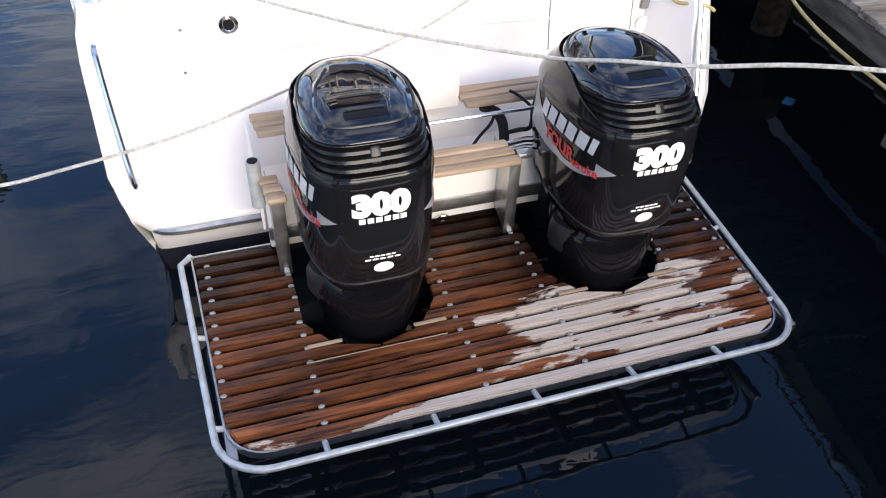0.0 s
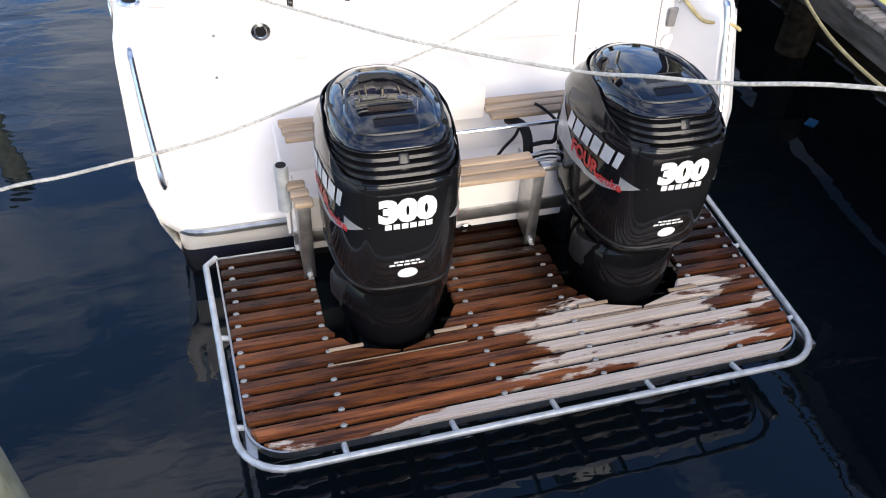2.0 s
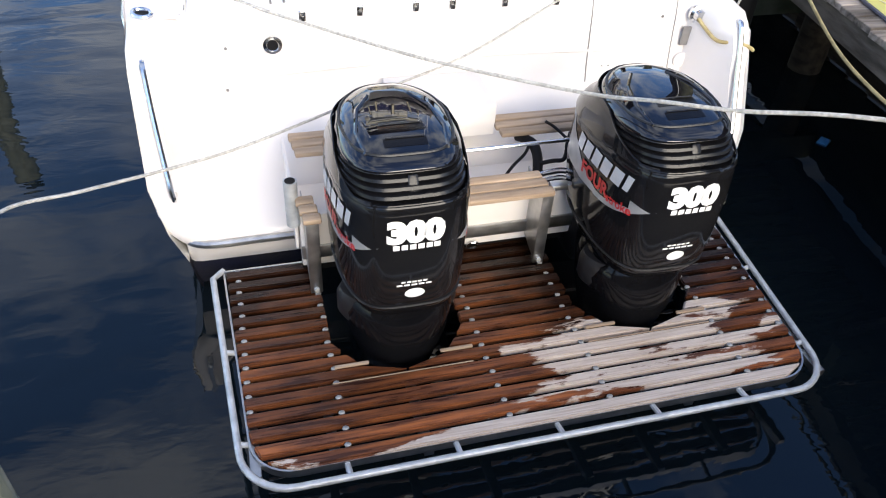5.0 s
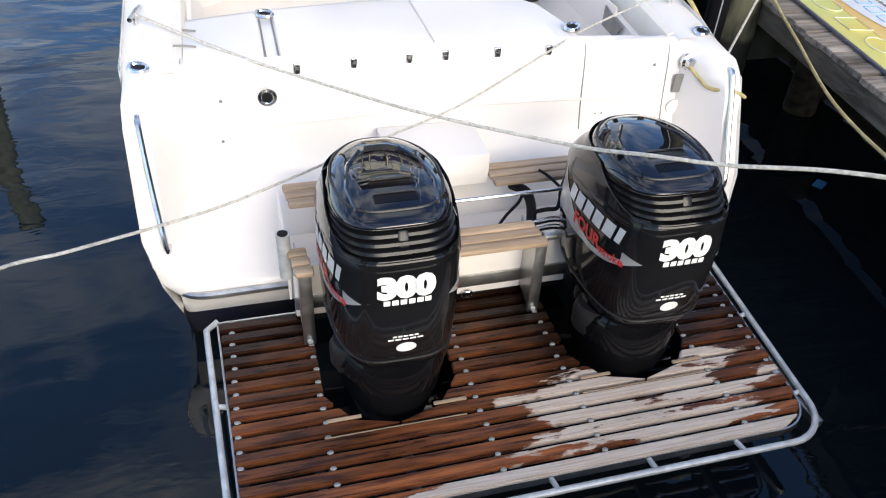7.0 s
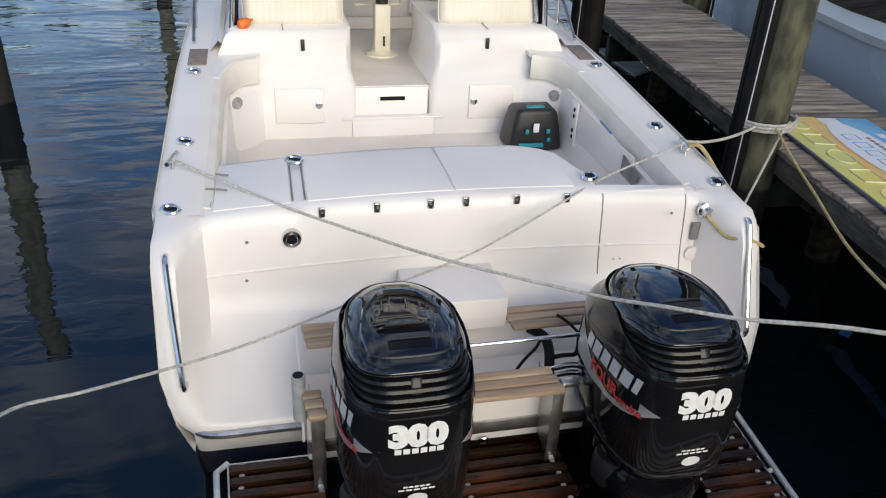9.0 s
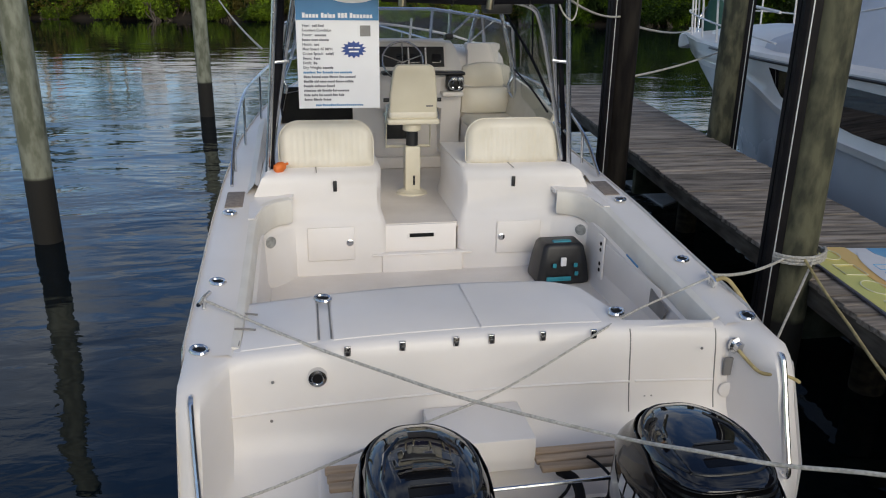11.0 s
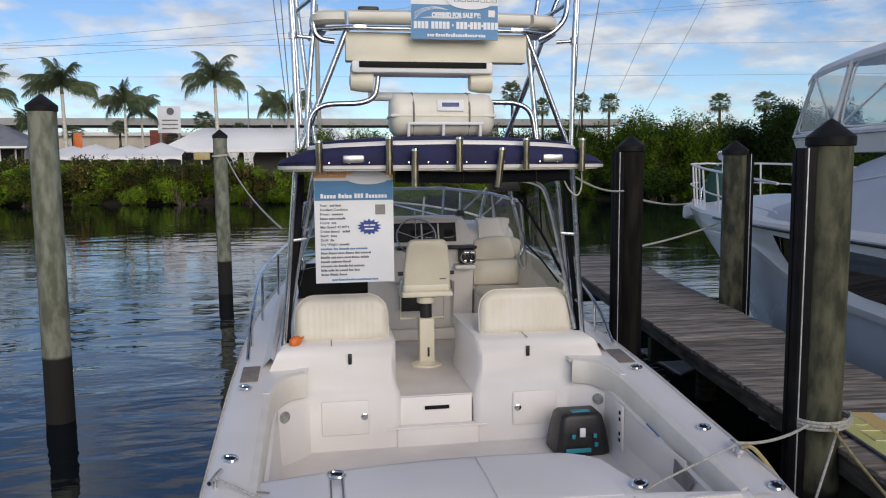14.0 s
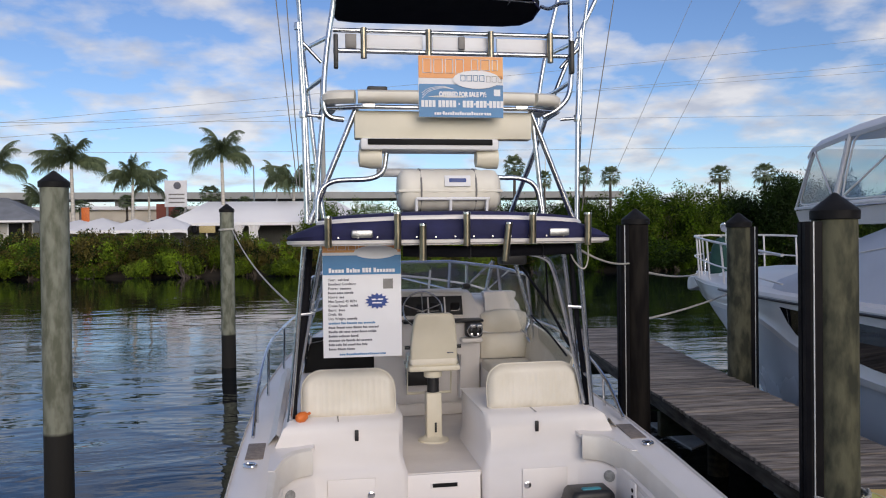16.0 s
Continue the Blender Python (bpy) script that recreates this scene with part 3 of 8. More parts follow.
def stern_cove():
    """The moulded stern: raised quarters, a sloping step and the transom wall."""
    prof = [(0.045, 0.175), (0.015, 0.285), (0.0, 0.31), (0.0, 0.345), (0.02, 0.372), (0.06, 0.385), (0.20, 0.475), (0.36, 0.60), (0.45, 0.675), (0.495, 0.73),
            (0.515, 0.80), (0.53, 0.885), (0.545, 1.0), (0.552, 1.06), (0.56, 1.10), (0.57, 1.145), (0.585, 1.17), (0.61, 1.183), (0.66, 1.187)]
    top = {12: (0.225, 1.0), 13: (0.255, 1.06), 14: (0.295, 1.12), 15: (0.355, 1.165), 16: (0.44, 1.19), 17: (0.55, 1.203), 18: (0.665, 1.21)}
    cols = []
    xs = [-1, -0.985, -0.96, -0.93, -0.90, -0.86, -0.80] + [-0.7 + 0.1 * i for i in range(15)] + [0.80, 0.86, 0.90, 0.93, 0.96, 0.985, 1]
    for u in xs:
        a = abs(u)
        k = min(1, max(0, (a - 0.86) / 0.075))        # 0 on the wall, 1 on the quarter
        k = k * k * (3 - 2 * k)
        col = []
        for i, (y, z) in enumerate(prof):
            w = fin_out(z)
            yq, zq = top.get(i, (min(y, fin_y(z)) if z > 0.37 else y, z))
            rnd = max(0, (a - 0.97) / 0.03) ** 2 * 0.03
            z1 = z + crown(u * w) * min(1, max(0, (z - 0.6) / 0.25))
            col.append((u * w, y + (yq - y) * k + rnd, z1 + (zq - z1) * k - (rnd * 0.7 if i > 15 else 0)))
        cols.append(col)
    low = [[(x * 0.995, 0.05, 0.176), (x * 0.99, 0.075, 0.08), (x * 0.98, 0.12, -0.25)] for x in [-1.45 + 0.145 * i for i in range(21)]]
    part("bottom", loftm(low, closed=False), BOTTOM, boat, "dark antifouling paint under the stern")
    part("stern_moulding", loftm(cols, closed=False), GEL, boat, sharp=60)
    bm = bmesh.new()
    tube(bm, curve_pts([(-fin_out(0.3) - 0.015, 0.16, 0.36), (-fin_out(0.3) - 0.01, 0.06, 0.335), (-1.36, -0.012, 0.325), (-1.1, -0.016, 0.325), (-0.93, -0.016, 0.325)], 5), 0.020, 8)
    part("rub_rail", bm, ALU, boat, "scuffed stainless rub rail")
    bm = bmesh.new()
    tube(bm, curve_pts([(fin_out(0.3) + 0.015, 0.16, 0.36), (fin_out(0.3) + 0.01, 0.06, 0.335), (1.36, -0.012, 0.325), (1.1, -0.016, 0.325), (0.93, -0.016, 0.325)], 5), 0.020, 8)
    part("rub_rail", bm, ALU, boat)
    # raised crease across the transom
    for x0, x1 in ((-1.36, 0.765), (0.80, 1.265)):
        part("crease", tubem([(x0 + (x1 - x0) * k / 12, 0.5255, 0.882 + 0.94 * crown(x0 + (x1 - x0) * k / 12)) for k in range(13)], 0.007, 6), GEL, boat)
    for s in (-1, 1):
        bm = tubem(curve_pts([(s * 1.505, 0.335, 1.135), (s * 1.503, 0.275, 1.12), (s * 1.49, 0.165, 0.87), (s * 1.465, 0.035, 0.60), (s * 1.46, 0.09, 0.57)], 6), 0.014, 8)
        part("grab_rail", bm, STEEL, boat, "polished stainless grab rail")


stern_cove()


def gunwales():
    ys = [0.60, 0.66, 0.8, 1.2, 1.7, 2.2, 2.7, 3.2, 3.8, 4.5, 5.2, 6.0, 6.8, 7.5, 8.2, 8.8, 9.2, 9.35]
    for s in (-1, 1):
        rings = []
        for y in ys:
            w, z = sheer(y)
            w -= 0.028 * max(0, (0.8 - y) / 0.2)
            wi = min(1.335, w - 0.02) if y < 3.0 else max(0.0, min(1.30 - 0.10 * (y - 3.0), w - 0.28))
            if y > 6:
                wi = 0.0
            inner = [(wi - 0.005, z - 0.10), (wi, z - 0.02), (wi + 0.018, z - 0.001)] if y < 3 else [(wi, z + 0.03), (wi + 0.003, z + 0.03), (wi + 0.006, z + 0.03)]
            sec = inner + [(w - 0.05, z), (w - 0.015, z - 0.012), (w + 0.012, z - 0.035), (w + 0.014, z - 0.075), (w - 0.004, z - 0.09)]
            dy = 0.0
            rings.append([(s * x, y + dy, zz) for x, zz in sec])
        part("gunwale", loftm(rings, closed=False), GEL, boat, sharp=50)
        part("rub_strip", tubem([(s * (sheer(y)[0] + 0.012 - 0.028 * max(0, (0.8 - y) / 0.2)), y, sheer(y)[1] - 0.075) for y in ys], 0.012, 6), STEEL, boat, "thin stainless strip along the sheer")
        # inner cockpit side
        rings = []
        for y in (0.62, 0.9, 1.2, 1.8, 2.4, 2.9):
            z = sheer(y)[1]
            rings.append([(s * 1.328, y, z - 0.085), (s * 1.315, y, z - 0.14), (s * 1.27, y, z - 0.17), (s * 1.255, y, 0.80), (s * 1.22, y, 0.72)])
        part("cockpit_side", loftm(rings, closed=False), GEL, boat)
        line = curve_pts([(1.328, 0.68, 0), (1.328, 1.8, 0), (1.322, 2.38, 0), (1.285, 2.58, 0.005), (1.20, 2.73, 0.01), (1.07, 2.80, 0.01)], 6)
        bol = []
        for k, q in enumerate(line):
            d = (line[min(len(line) - 1, k + 1)] - line[max(0, k - 1)]).normalized()
            inward = Vector((-d.y, d.x, 0))
            zt = sheer(q.y)[1] + q.z
            bol.append([(s * (q.x + inward.x * w), q.y + inward.y * w, zt + z) for w, z in ((-0.03, -0.004), (0.0, -0.005), (0.022, -0.016), (0.034, -0.045), (0.037, -0.10), (0.035, -0.175), (0.022, -0.20), (-0.03, -0.205))])
        part("coaming_pad", loftm(bol), PAD, boat, "cream padded vinyl coaming bolster")
        # taupe step pads and rod holders let into the gunwale
        z = sheer(2.80)[1]
        part("step_pad", boxm((s * 1.475, 2.80, z + 0.006), (0.13, 0.32, 0.008), 0.003, Euler((radians(5.5), 0, 0)).to_matrix()), WOODGRAIN_STEP, boat, "taupe ribbed step pad")
    for x, y, z in ((-1.502, 0.652, 1.21), (1.502, 0.652, 1.21), (-1.48, 1.42, 1.28), (1.48, 1.42, 1.28), (-1.49, 2.509, 1.392), (1.49, 2.509, 1.392), (-0.872, 1.19, 1.232), (0.745, 0.735, 1.246)):
        rot = Euler((radians(3), 0, radians(-50 if x < 0 else 50))).to_matrix()
        ring = bmesh.new()
        pts = [Vector((x, y, z + 0.008)) + rot @ Vector((0.052 * math.cos(a), 0.036 * math.sin(a), 0)) for a in (2 * math.pi * j / 16 for j in range(16))]
        tube(ring, pts, 0.011, 6, closed=True)
        rh = part("rod_holder", ring, STEEL, boat, "flush stainless rod holder")
        hole = loftm([[Vector((x, y, z + 0.0075)) + rot @ Vector((0.045 * math.cos(a), 0.03 * math.sin(a), dz)) for a in (2 * math.pi * j / 16 for j in range(16))] for dz in (-0.004, 0.0)])
        part("socket", hole, DARK_HOLE, rh, "dark rod holder socket")


gunwales()


def cockpit():
    part("cockpit_floor", boxm((0, 1.85, 0.735), (2.5, 2.2, 0.04), 0.0), GEL_SKID, boat, "cream nonskid cockpit floor")
    # aft console with lids
    def lid(x0, x1, y0, back, low, high, n=14):
        """A moulding with the transom's arch; back(x) is its forward edge."""
        rings = []
        for k in range(n + 1):
            x = x0 + (x1 - x0) * k / n
            z, yb = high + crown(x), back(x)
            rings.append([(x, y0, low + (crown(x) if low > 1 else 0)), (x, y0, z - 0.02 * (high - low > 0.1) - 0.004), (x, y0 + 0.012, z), (x, (y0 + yb) / 2, z + 0.003), (x, yb - 0.02, z), (x, yb, z - 0.02 * (high - low > 0.1) - 0.004), (x, yb, low + (crown(x) if low > 1 else 0))])
        return loftm(rings)

    def back_edge(x):
        return float(np.interp(x, (-1.335, -0.9, -0.42, 0.1, 0.46, 0.58, 0.66, 0.72, 0.75), (1.275, 1.295, 1.31, 1.31, 1.295, 1.255, 1.20, 1.09, 0.86)))
    part("aft_console", lid(-1.335, 0.75, 0.63, back_edge, 0.715, 1.186, 30), GEL, boat, sharp=50)
    for x0, x1 in ((-1.30, -0.915), (-0.83, -0.066), (-0.05, 0.62)):
        part("hatch_lid", lid(x0, x1, 0.645, lambda x: back_edge(x) - 0.045, 1.18, 1.1935), GEL, boat, sharp=50)
    for y in (1.06, 0.86):
        part("strap_hinge", tubem([(-1.345, y, 1.228), (-1.29, y + 0.008, 1.222), (-1.235, y, 1.216)], 0.006, 6), GREY_PLASTIC, boat, "slim grey strap hinge")
    part("lid_gutter", tubem([(-1.315, 0.70, 1.204), (-1.30, 1.20, 1.208)], 0.003, 5), GREY_PLASTIC, boat)
    for x in (-0.905, -0.842):
        part("lid_gutter", boxm((x, 0.90, 1.190 + crown(x)), (0.010, 0.48, 0.006), 0.002), GREY_PLASTIC, boat)
    # transom door
    part("transom_door", boxm((1.02, 0.615, 0.955), (0.495, 0.05, 0.53), 0.012), GEL, boat, "closed white transom door")
    for x in (0.765, 1.272):
        line = [(x, y - 0.001, z + crown(x) * min(1, max(0, (z - 0.6) / 0.25))) for y, z in ((0.495, 0.73), (0.515, 0.80), (0.53, 0.885), (0.545, 1.0), (0.552, 1.06), (0.56, 1.10), (0.57, 1.145), (0.585, 1.17))]
        part("door_gap", tubem(line, 0.0035, 6), GREY_PLASTIC, boat, "thin dark door joint")
    for x in (-0.766, -0.484, -0.203, -0.014, 0.266, 0.551):
        la = part("latch", boxm((x, 0.566, 1.153 + crown(x)), (0.034, 0.018, 0.052), 0.004), STEEL, boat, "small steel hatch latch")
        part("latch_tongue", boxm((x, 0.554, 1.143 + crown(x)), (0.018, 0.012, 0.022), 0.003), BLACK_SATIN, la)
    dr = part("drain_fitting", turnedm([(0.001, 0.022), (0.022, 0.02), (0.030, 0.026), (0.046, 0.022), (0.05, 0.006), (0.05, -0.01)], 20, (-0.922, 0.540, 1.08), Euler((radians(90), 0, 0)).to_matrix()), STEEL, boat, "round chrome through-hull fitting")
    part("opening", turnedm([(0.001, 0.024), (0.03, 0.024), (0.03, 0.015)], 16, (-0.922, 0.540, 1.08), Euler((radians(90), 0, 0)).to_matrix()), DARK_HOLE, dr)
    for x, z in ((-1.144, 1.077), (-1.161, 0.857), (0.14, 0.76), (0.14, 0.72), (0.52, 0.80), (0.54, 0.74), (0.86, 0.83), (0.90, 0.83), (1.17, 1.10), (-1.12, 0.73)):
        part("screw", turnedm([(0.009, 0), (0.006, 0.006)], 8, (x, 0.52, z), Euler((radians(90), 0, 0)).to_matrix()), GREY_PLASTIC, boat)
    # outlet, its plate and vent on the starboard quarter
    part("shore_power_inlet", turnedm([(0.05, 0), (0.05, 0.02), (0.035, 0.03), (0.03, 0.06), (0.001, 0.06)], 16, (1.385, 0.535, 1.10), Euler((radians(90), 0, 0)).to_matrix()), STEEL, boat, "round steel shore power inlet")
    part("outlet_cover", boxm((1.36, 0.522, 0.975), (0.085, 0.02, 0.11), 0.008), GREY_PLASTIC, boat, "grey hinged outlet cover")
    part("washdown_fitting", turnedm([(0.045, 0), (0.045, 0.012), (0.025, 0.018), (0.001, 0.015)], 16, (1.345, 0.515, 0.835), Euler((radians(90), 0, 0)).to_matrix()), GEL, boat)
    # forward bulkhead: seat boxes, step and helm floor
    for s, xi, xo in ((-1, 0.325, 1.30), (1, 0.275, 1.30)):
        xm, wd = s * (xi + xo) / 2, xo - xi
        base = [(s * xi, 2.91), (s * (xi + 0.05), 2.85), (s * 1.04, 2.84), (s * 1.13, 2.70), (s * 1.30, 2.56), (s * 1.30, 3.95), (s * xi, 3.95)]
        top = [(s * (xi + 0.03), 2.95), (s * (xi + 0.07), 2.90), (s * 1.10, 2.89), (s * 1.16, 2.86), (s * 1.30, 2.84), (s * 1.30, 3.95), (s * (xi + 0.03), 3.95)]
        def ringz(pts, k, dy, z, out):
            return [(s * out if abs(x) > 1.29 else x * k, y + dy, z) for x, y in pts]
        bm = loftm([[(x, y, 0.715) for x, y in base], [(x, y, 1.17) for x, y in base], [((x + xt) / 2, (y + yt) / 2, 1.215) for (x, y), (xt, yt) in zip(base, top)],
                    ringz(top, 1, 0, 1.27, 1.34), ringz(top, 0.999, 0.004, 1.40, 1.35), ringz(top, 0.998, 0.008, 1.44, 1.33), ringz(top, 0.997, 0.012, 1.50, 1.30), ringz(top, 0.994, 0.03, 1.555, 1.275), ringz(top, 0.985, 0.07, 1.585, 1.23)])
        corner = [(s * 1.04, 2.93), (s * 1.05, 2.815), (s * 1.19, 2.745), (s * 1.275, 2.59), (s * 1.315, 2.40), (s * 1.36, 2.40), (s * 1.37, 3.1), (s * 1.04, 3.1)]
        part("corner_deck", loftm([[(x, y, sheer(y)[1] - 0.03) for x, y in corner], [(x, y, sheer(y)[1] + 0.002) for x, y in corner]]), GEL, boat, sharp=50)
        sb = part("seat_box", bm, GEL, boat, "white moulded seat box", sharp=50)
        dx = -0.765 if s < 0 else 0.765
        part("door", boxm((dx, 2.835, 1.02), (0.37, 0.016, 0.275), 0.01), GEL, sb, "flush white locker door")
        part("lock", turnedm([(0.028, 0), (0.028, 0.012), (0.014, 0.018), (0.001, 0.016)], 14, (s * 0.618, 2.828, 1.03), Euler((radians(90), 0, 0)).to_matrix()), STEEL, sb)
        part("washdown_socket", turnedm([(0.045, 0), (0.045, 0.012), (0.025, 0.016), (0.001, 0.012)], 16, (s * 1.225, 2.625, 1.125), Euler((radians(90), 0, radians(-39 * s))).to_matrix()), SPACER, sb)
        part("latch", boxm((s * 0.72, 2.895, 1.475), (0.03, 0.02, 0.085), 0.006), BLACK_SATIN, sb, "black pull latch")
        part("lid_seam", boxm((s * (0.86 if s < 0 else 0.72), 3.1, 1.586), (0.008, 0.38, 0.004), 0), GREY_PLASTIC, sb)
    part("helm_floor", boxm((0, 4.25, 1.115), (2.5, 2.6, 0.04), 0.0), GEL_SKID, boat)
    part("step_riser", boxm((-0.04, 2.945, 0.93), (0.60, 0.05, 0.40), 0.01), GEL, boat)
    part("step_tread", boxm((-0.03, 2.895, 0.81), (0.66, 0.11, 0.185), 0.012), GEL, boat)
    part("tread_pad", boxm((-0.03, 2.865, 0.905), (0.82, 0.075, 0.018), 0.008), GEL, boat)
    sl = part("vent_slot", boxm((-0.03, 2.916, 1.042), (0.23, 0.012, 0.05), 0.006), GEL, boat)
    part("opening", boxm((-0.03, 2.909, 1.042), (0.20, 0.006, 0.032), 0.003), DARK_HOLE, sl, "dark slot")
    # starboard side pocket with rod rack
    part("side_pocket", boxm((1.262, 1.70, 1.03), (0.010, 0.95, 0.24), 0.004), GEL, boat, "shallow pale pocket in the cockpit side")
    rack = part("rod_rack", boxm((1.25, 2.24, 1.03), (0.018, 0.13, 0.34), 0.008), GEL, boat, "white rod rack plate with dark holes")
    for dz in (-0.10, -0.05, 0.06, 0.11):
        part("hole", turnedm([(0.016, 0), (0.016, 0.004)], 10, (1.2405, 2.22, 1.03 + dz), Euler((0, radians(-90), 0)).to_matrix()), DARK_HOLE, rack)
    part("blue_tag", boxm((1.256, 1.69, 1.19), (0.008, 0.20, 0.012), 0.002, Euler((radians(6), 0, 0)).to_matrix()), SIGN_BLUE, boat, "thin blue sticker")
    # flat plate whose grey paints the shade in the pocket's end
    part("pocket_end", plate([(1.250, 1.36, 0.99), (1.250, 1.35, 1.12), (1.250, 1.10, 1.07), (1.250, 1.16, 0.98)], 0.008), GREY_PLASTIC, boat, "grey plate painted as the shaded pocket opening")
    part("cup_drain", turnedm([(0.05, 0), (0.05, 0.008), (0.03, 0.012), (0.001, 0.01)], 16, (-1.16, 2.70, 0.86), Euler((radians(90), 0, radians(35))).to_matrix()), GEL, boat)


cockpit()


def cleats():
    for x, y, z in ((-1.525, 1.13, 1.255), (1.49, 1.05, 1.25)):
        c = part("cleat", tubem(curve_pts([(x - 0.02, y - 0.09, z + 0.045), (x, y, z + 0.05), (x + 0.02, y + 0.09, z + 0.045)], 4), 0.013, 8), STEEL, boat, "stainless mooring cleat")
        for d in (-0.03, 0.03):
            part("foot", tubem([(x, y + d, z - 0.02), (x, y + d, z + 0.05)], 0.011, 8), STEEL, c)


cleats()


# ---- swim platform ----
PZ = 0.30
platform = thing("swim_platform", "varnished teak slatted swim platform with a galvanised tube rail", "swim platform")


def outline(w0, w1, yb, r, n=6):
    """Half outline from the front to the centre of the aft edge."""
    pts = [(w0, -0.20)]
    cx, cy = w1 - r, yb + r
    for i in range(n + 1):
        a = radians(-90 * i / n)
        pts.append((cx + r * math.cos(a), cy + r * math.sin(a)))
    return pts


def platform_frame():
    o, o2 = outline(1.335, 1.275, -1.415, 0.20, 8), outline(1.305, 1.225, -1.415, 0.20, 8)
    loop = [(-x, y, PZ - 0.005) for x, y in o] + [(x, y, PZ - 0.005) for x, y in o2[::-1]]
    loop[0], loop[-1] = (-1.335, -0.24, PZ), (1.305, -0.24, PZ)
    loop = [(-1.285, -0.19, PZ)] + loop + [(1.265, -0.19, PZ)]
    part("rail", tubem(loop, 0.0145, 10), GALV, platform, "dull galvanised tube rail")
    i, i2 = outline(1.285, 1.235, -1.345, 0.17, 8), outline(1.265, 1.185, -1.345, 0.17, 8)
    loop = [(-x, y, PZ - 0.02) for x, y in i] + [(x, y, PZ - 0.02) for x, y in i2[::-1]]
    bm = bmesh.new()
    rings = []
    for k, q in enumerate(loop):
        a, b = Vector(loop[max(0, k - 1)]), Vector(loop[min(len(loop) - 1, k + 1)])
        t = (b - a).normalized()
        nn = Vector((-t.y, t.x, 0))
        q = Vector(q)
        rings.append([q - nn * 0.004 + Vector((0, 0, -0.022)), q + nn * 0.004 + Vector((0, 0, -0.022)), q + nn * 0.004 + Vector((0, 0, 0.018)), q - nn * 0.004 + Vector((0, 0, 0.018))])
    loft(bm, rings)
    part("edge_band", bm, ALU, platform, "flat aluminium edge band")
    for x in (-0.885, -0.46, -0.039, 0.386, 0.791):
        part("stub", tubem([(x, -1.34, PZ - 0.02), (x + 0.005, -1.42, PZ - 0.005)], 0.012, 8), GALV, platform)
    for x, y, s in ((-1.26, -0.705, -1), (-1.235, -1.184, -1), (1.228, -0.66, 1), (1.188, -1.17, 1)):
        part("stub", tubem([(x, y, PZ - 0.02), (x + s * 0.046, y, PZ - 0.005)], 0.012, 8), GALV, platform)
    part("front_angle", boxm((0, -0.205, PZ - 0.015), (2.57, 0.012, 0.045), 0.002), ALU, platform)
    for x in (-1.22, -0.92, -0.22, 0.22, 0.92, 1.22):
        part("joist", boxm((x, -0.77, PZ - 0.045), (0.04, 1.12, 0.04), 0.003), ALU, platform)
    for x in (-0.565, 0.565):
        part("joist", boxm((x, -1.18, PZ - 0.045), (0.04, 0.34, 0.04), 0.003), ALU, platform)
    # struts down to the hull
    for x in (-1.1, 1.1):
        part("strut", tubem([(x, -0.6, PZ - 0.06), (x, 0.1, -0.2)], 0.02, 8), GALV, platform)


platform_frame()


def hole_half(y):
    """Half width of the opening round a motor."""
    if y > -0.76:
        return 0.292
    return 0.292 + (y + 0.76) * 0.75 if y > -0.935 else 0.0


def slats():
    n, w, h = 15, 0.053, 0.036
    y0, y1 = -0.245, -1.318
    bolt = to_mesh("bolt", turnedm([(0.012, -0.004), (0.012, 0.002), (0.009, 0.004), (0.001, 0.0045)], 8), SPACER)
    for k in range(n):
        y = y0 + (y1 - y0) * k / (n - 1)
        ya, yf = y - w / 2, y + w / 2

        def end(yy, w0, w1):
            q = w0 + (w1 - w0) * (-0.2 - yy) / 1.145
            if yy < -1.175:
                q = min(q, w1 - 0.17 + math.sqrt(max(0.0004, 0.17 ** 2 - (yy + 1.175) ** 2)))
            return q - 0.010
        ha, hf = hole_half(ya), hole_half(yf)
        la, lf, ra, rf = end(ya, 1.285, 1.235), end(yf, 1.285, 1.235), end(ya, 1.265, 1.185), end(yf, 1.265, 1.185)
        half = min(la, lf)
        spans = [((-la, -lf), (ra, rf))]
        if hf > 0.02 and k < 10:
            spans = [((-la, -lf), (-0.565 - ha, -0.565 - hf)), ((-0.565 + ha, -0.565 + hf), (0.565 - ha, 0.565 - hf)), ((0.565 + ha, 0.565 + hf), (ra, rf))]
        for (a0, a1), (b0, b1) in spans:
            xm = (a0 + a1 + b0 + b1) / 4
            bm = slab([(a0 - xm, -w / 2), (b0 - xm, -w / 2), (b1 - xm, w / 2), (a1 - xm, w / 2)], -h / 2, h / 2)
            bmesh.ops.bevel(bm, geom=bm.edges[:], offset=0.006, segments=2, affect="EDGES")
            ob = part("slat", bm, SLAT, platform, smooth=False)
            ob.location = (xm, y + random.uniform(-0.002, 0.002), PZ - 0.005 + random.uniform(-0.0015, 0.0015))
            ob.rotation_euler = (random.uniform(-0.02, 0.02), 0, random.uniform(-0.0015, 0.0015))
        for x in (-1.22, -0.87, -0.22, 0.22, 0.87, 1.175):
            if abs(x) < half - 0.01 and any(max(a) < x < min(b) for a, b in spans):
                ob = new("bolt", bolt)
                ob.parent = platform
                ob.location = (x + random.uniform(-0.004, 0.004), y + 0.038 if k else y + 0.034, PZ + 0.0045)
                ob.scale = (1.15, 0.9, 1.2)


slats()
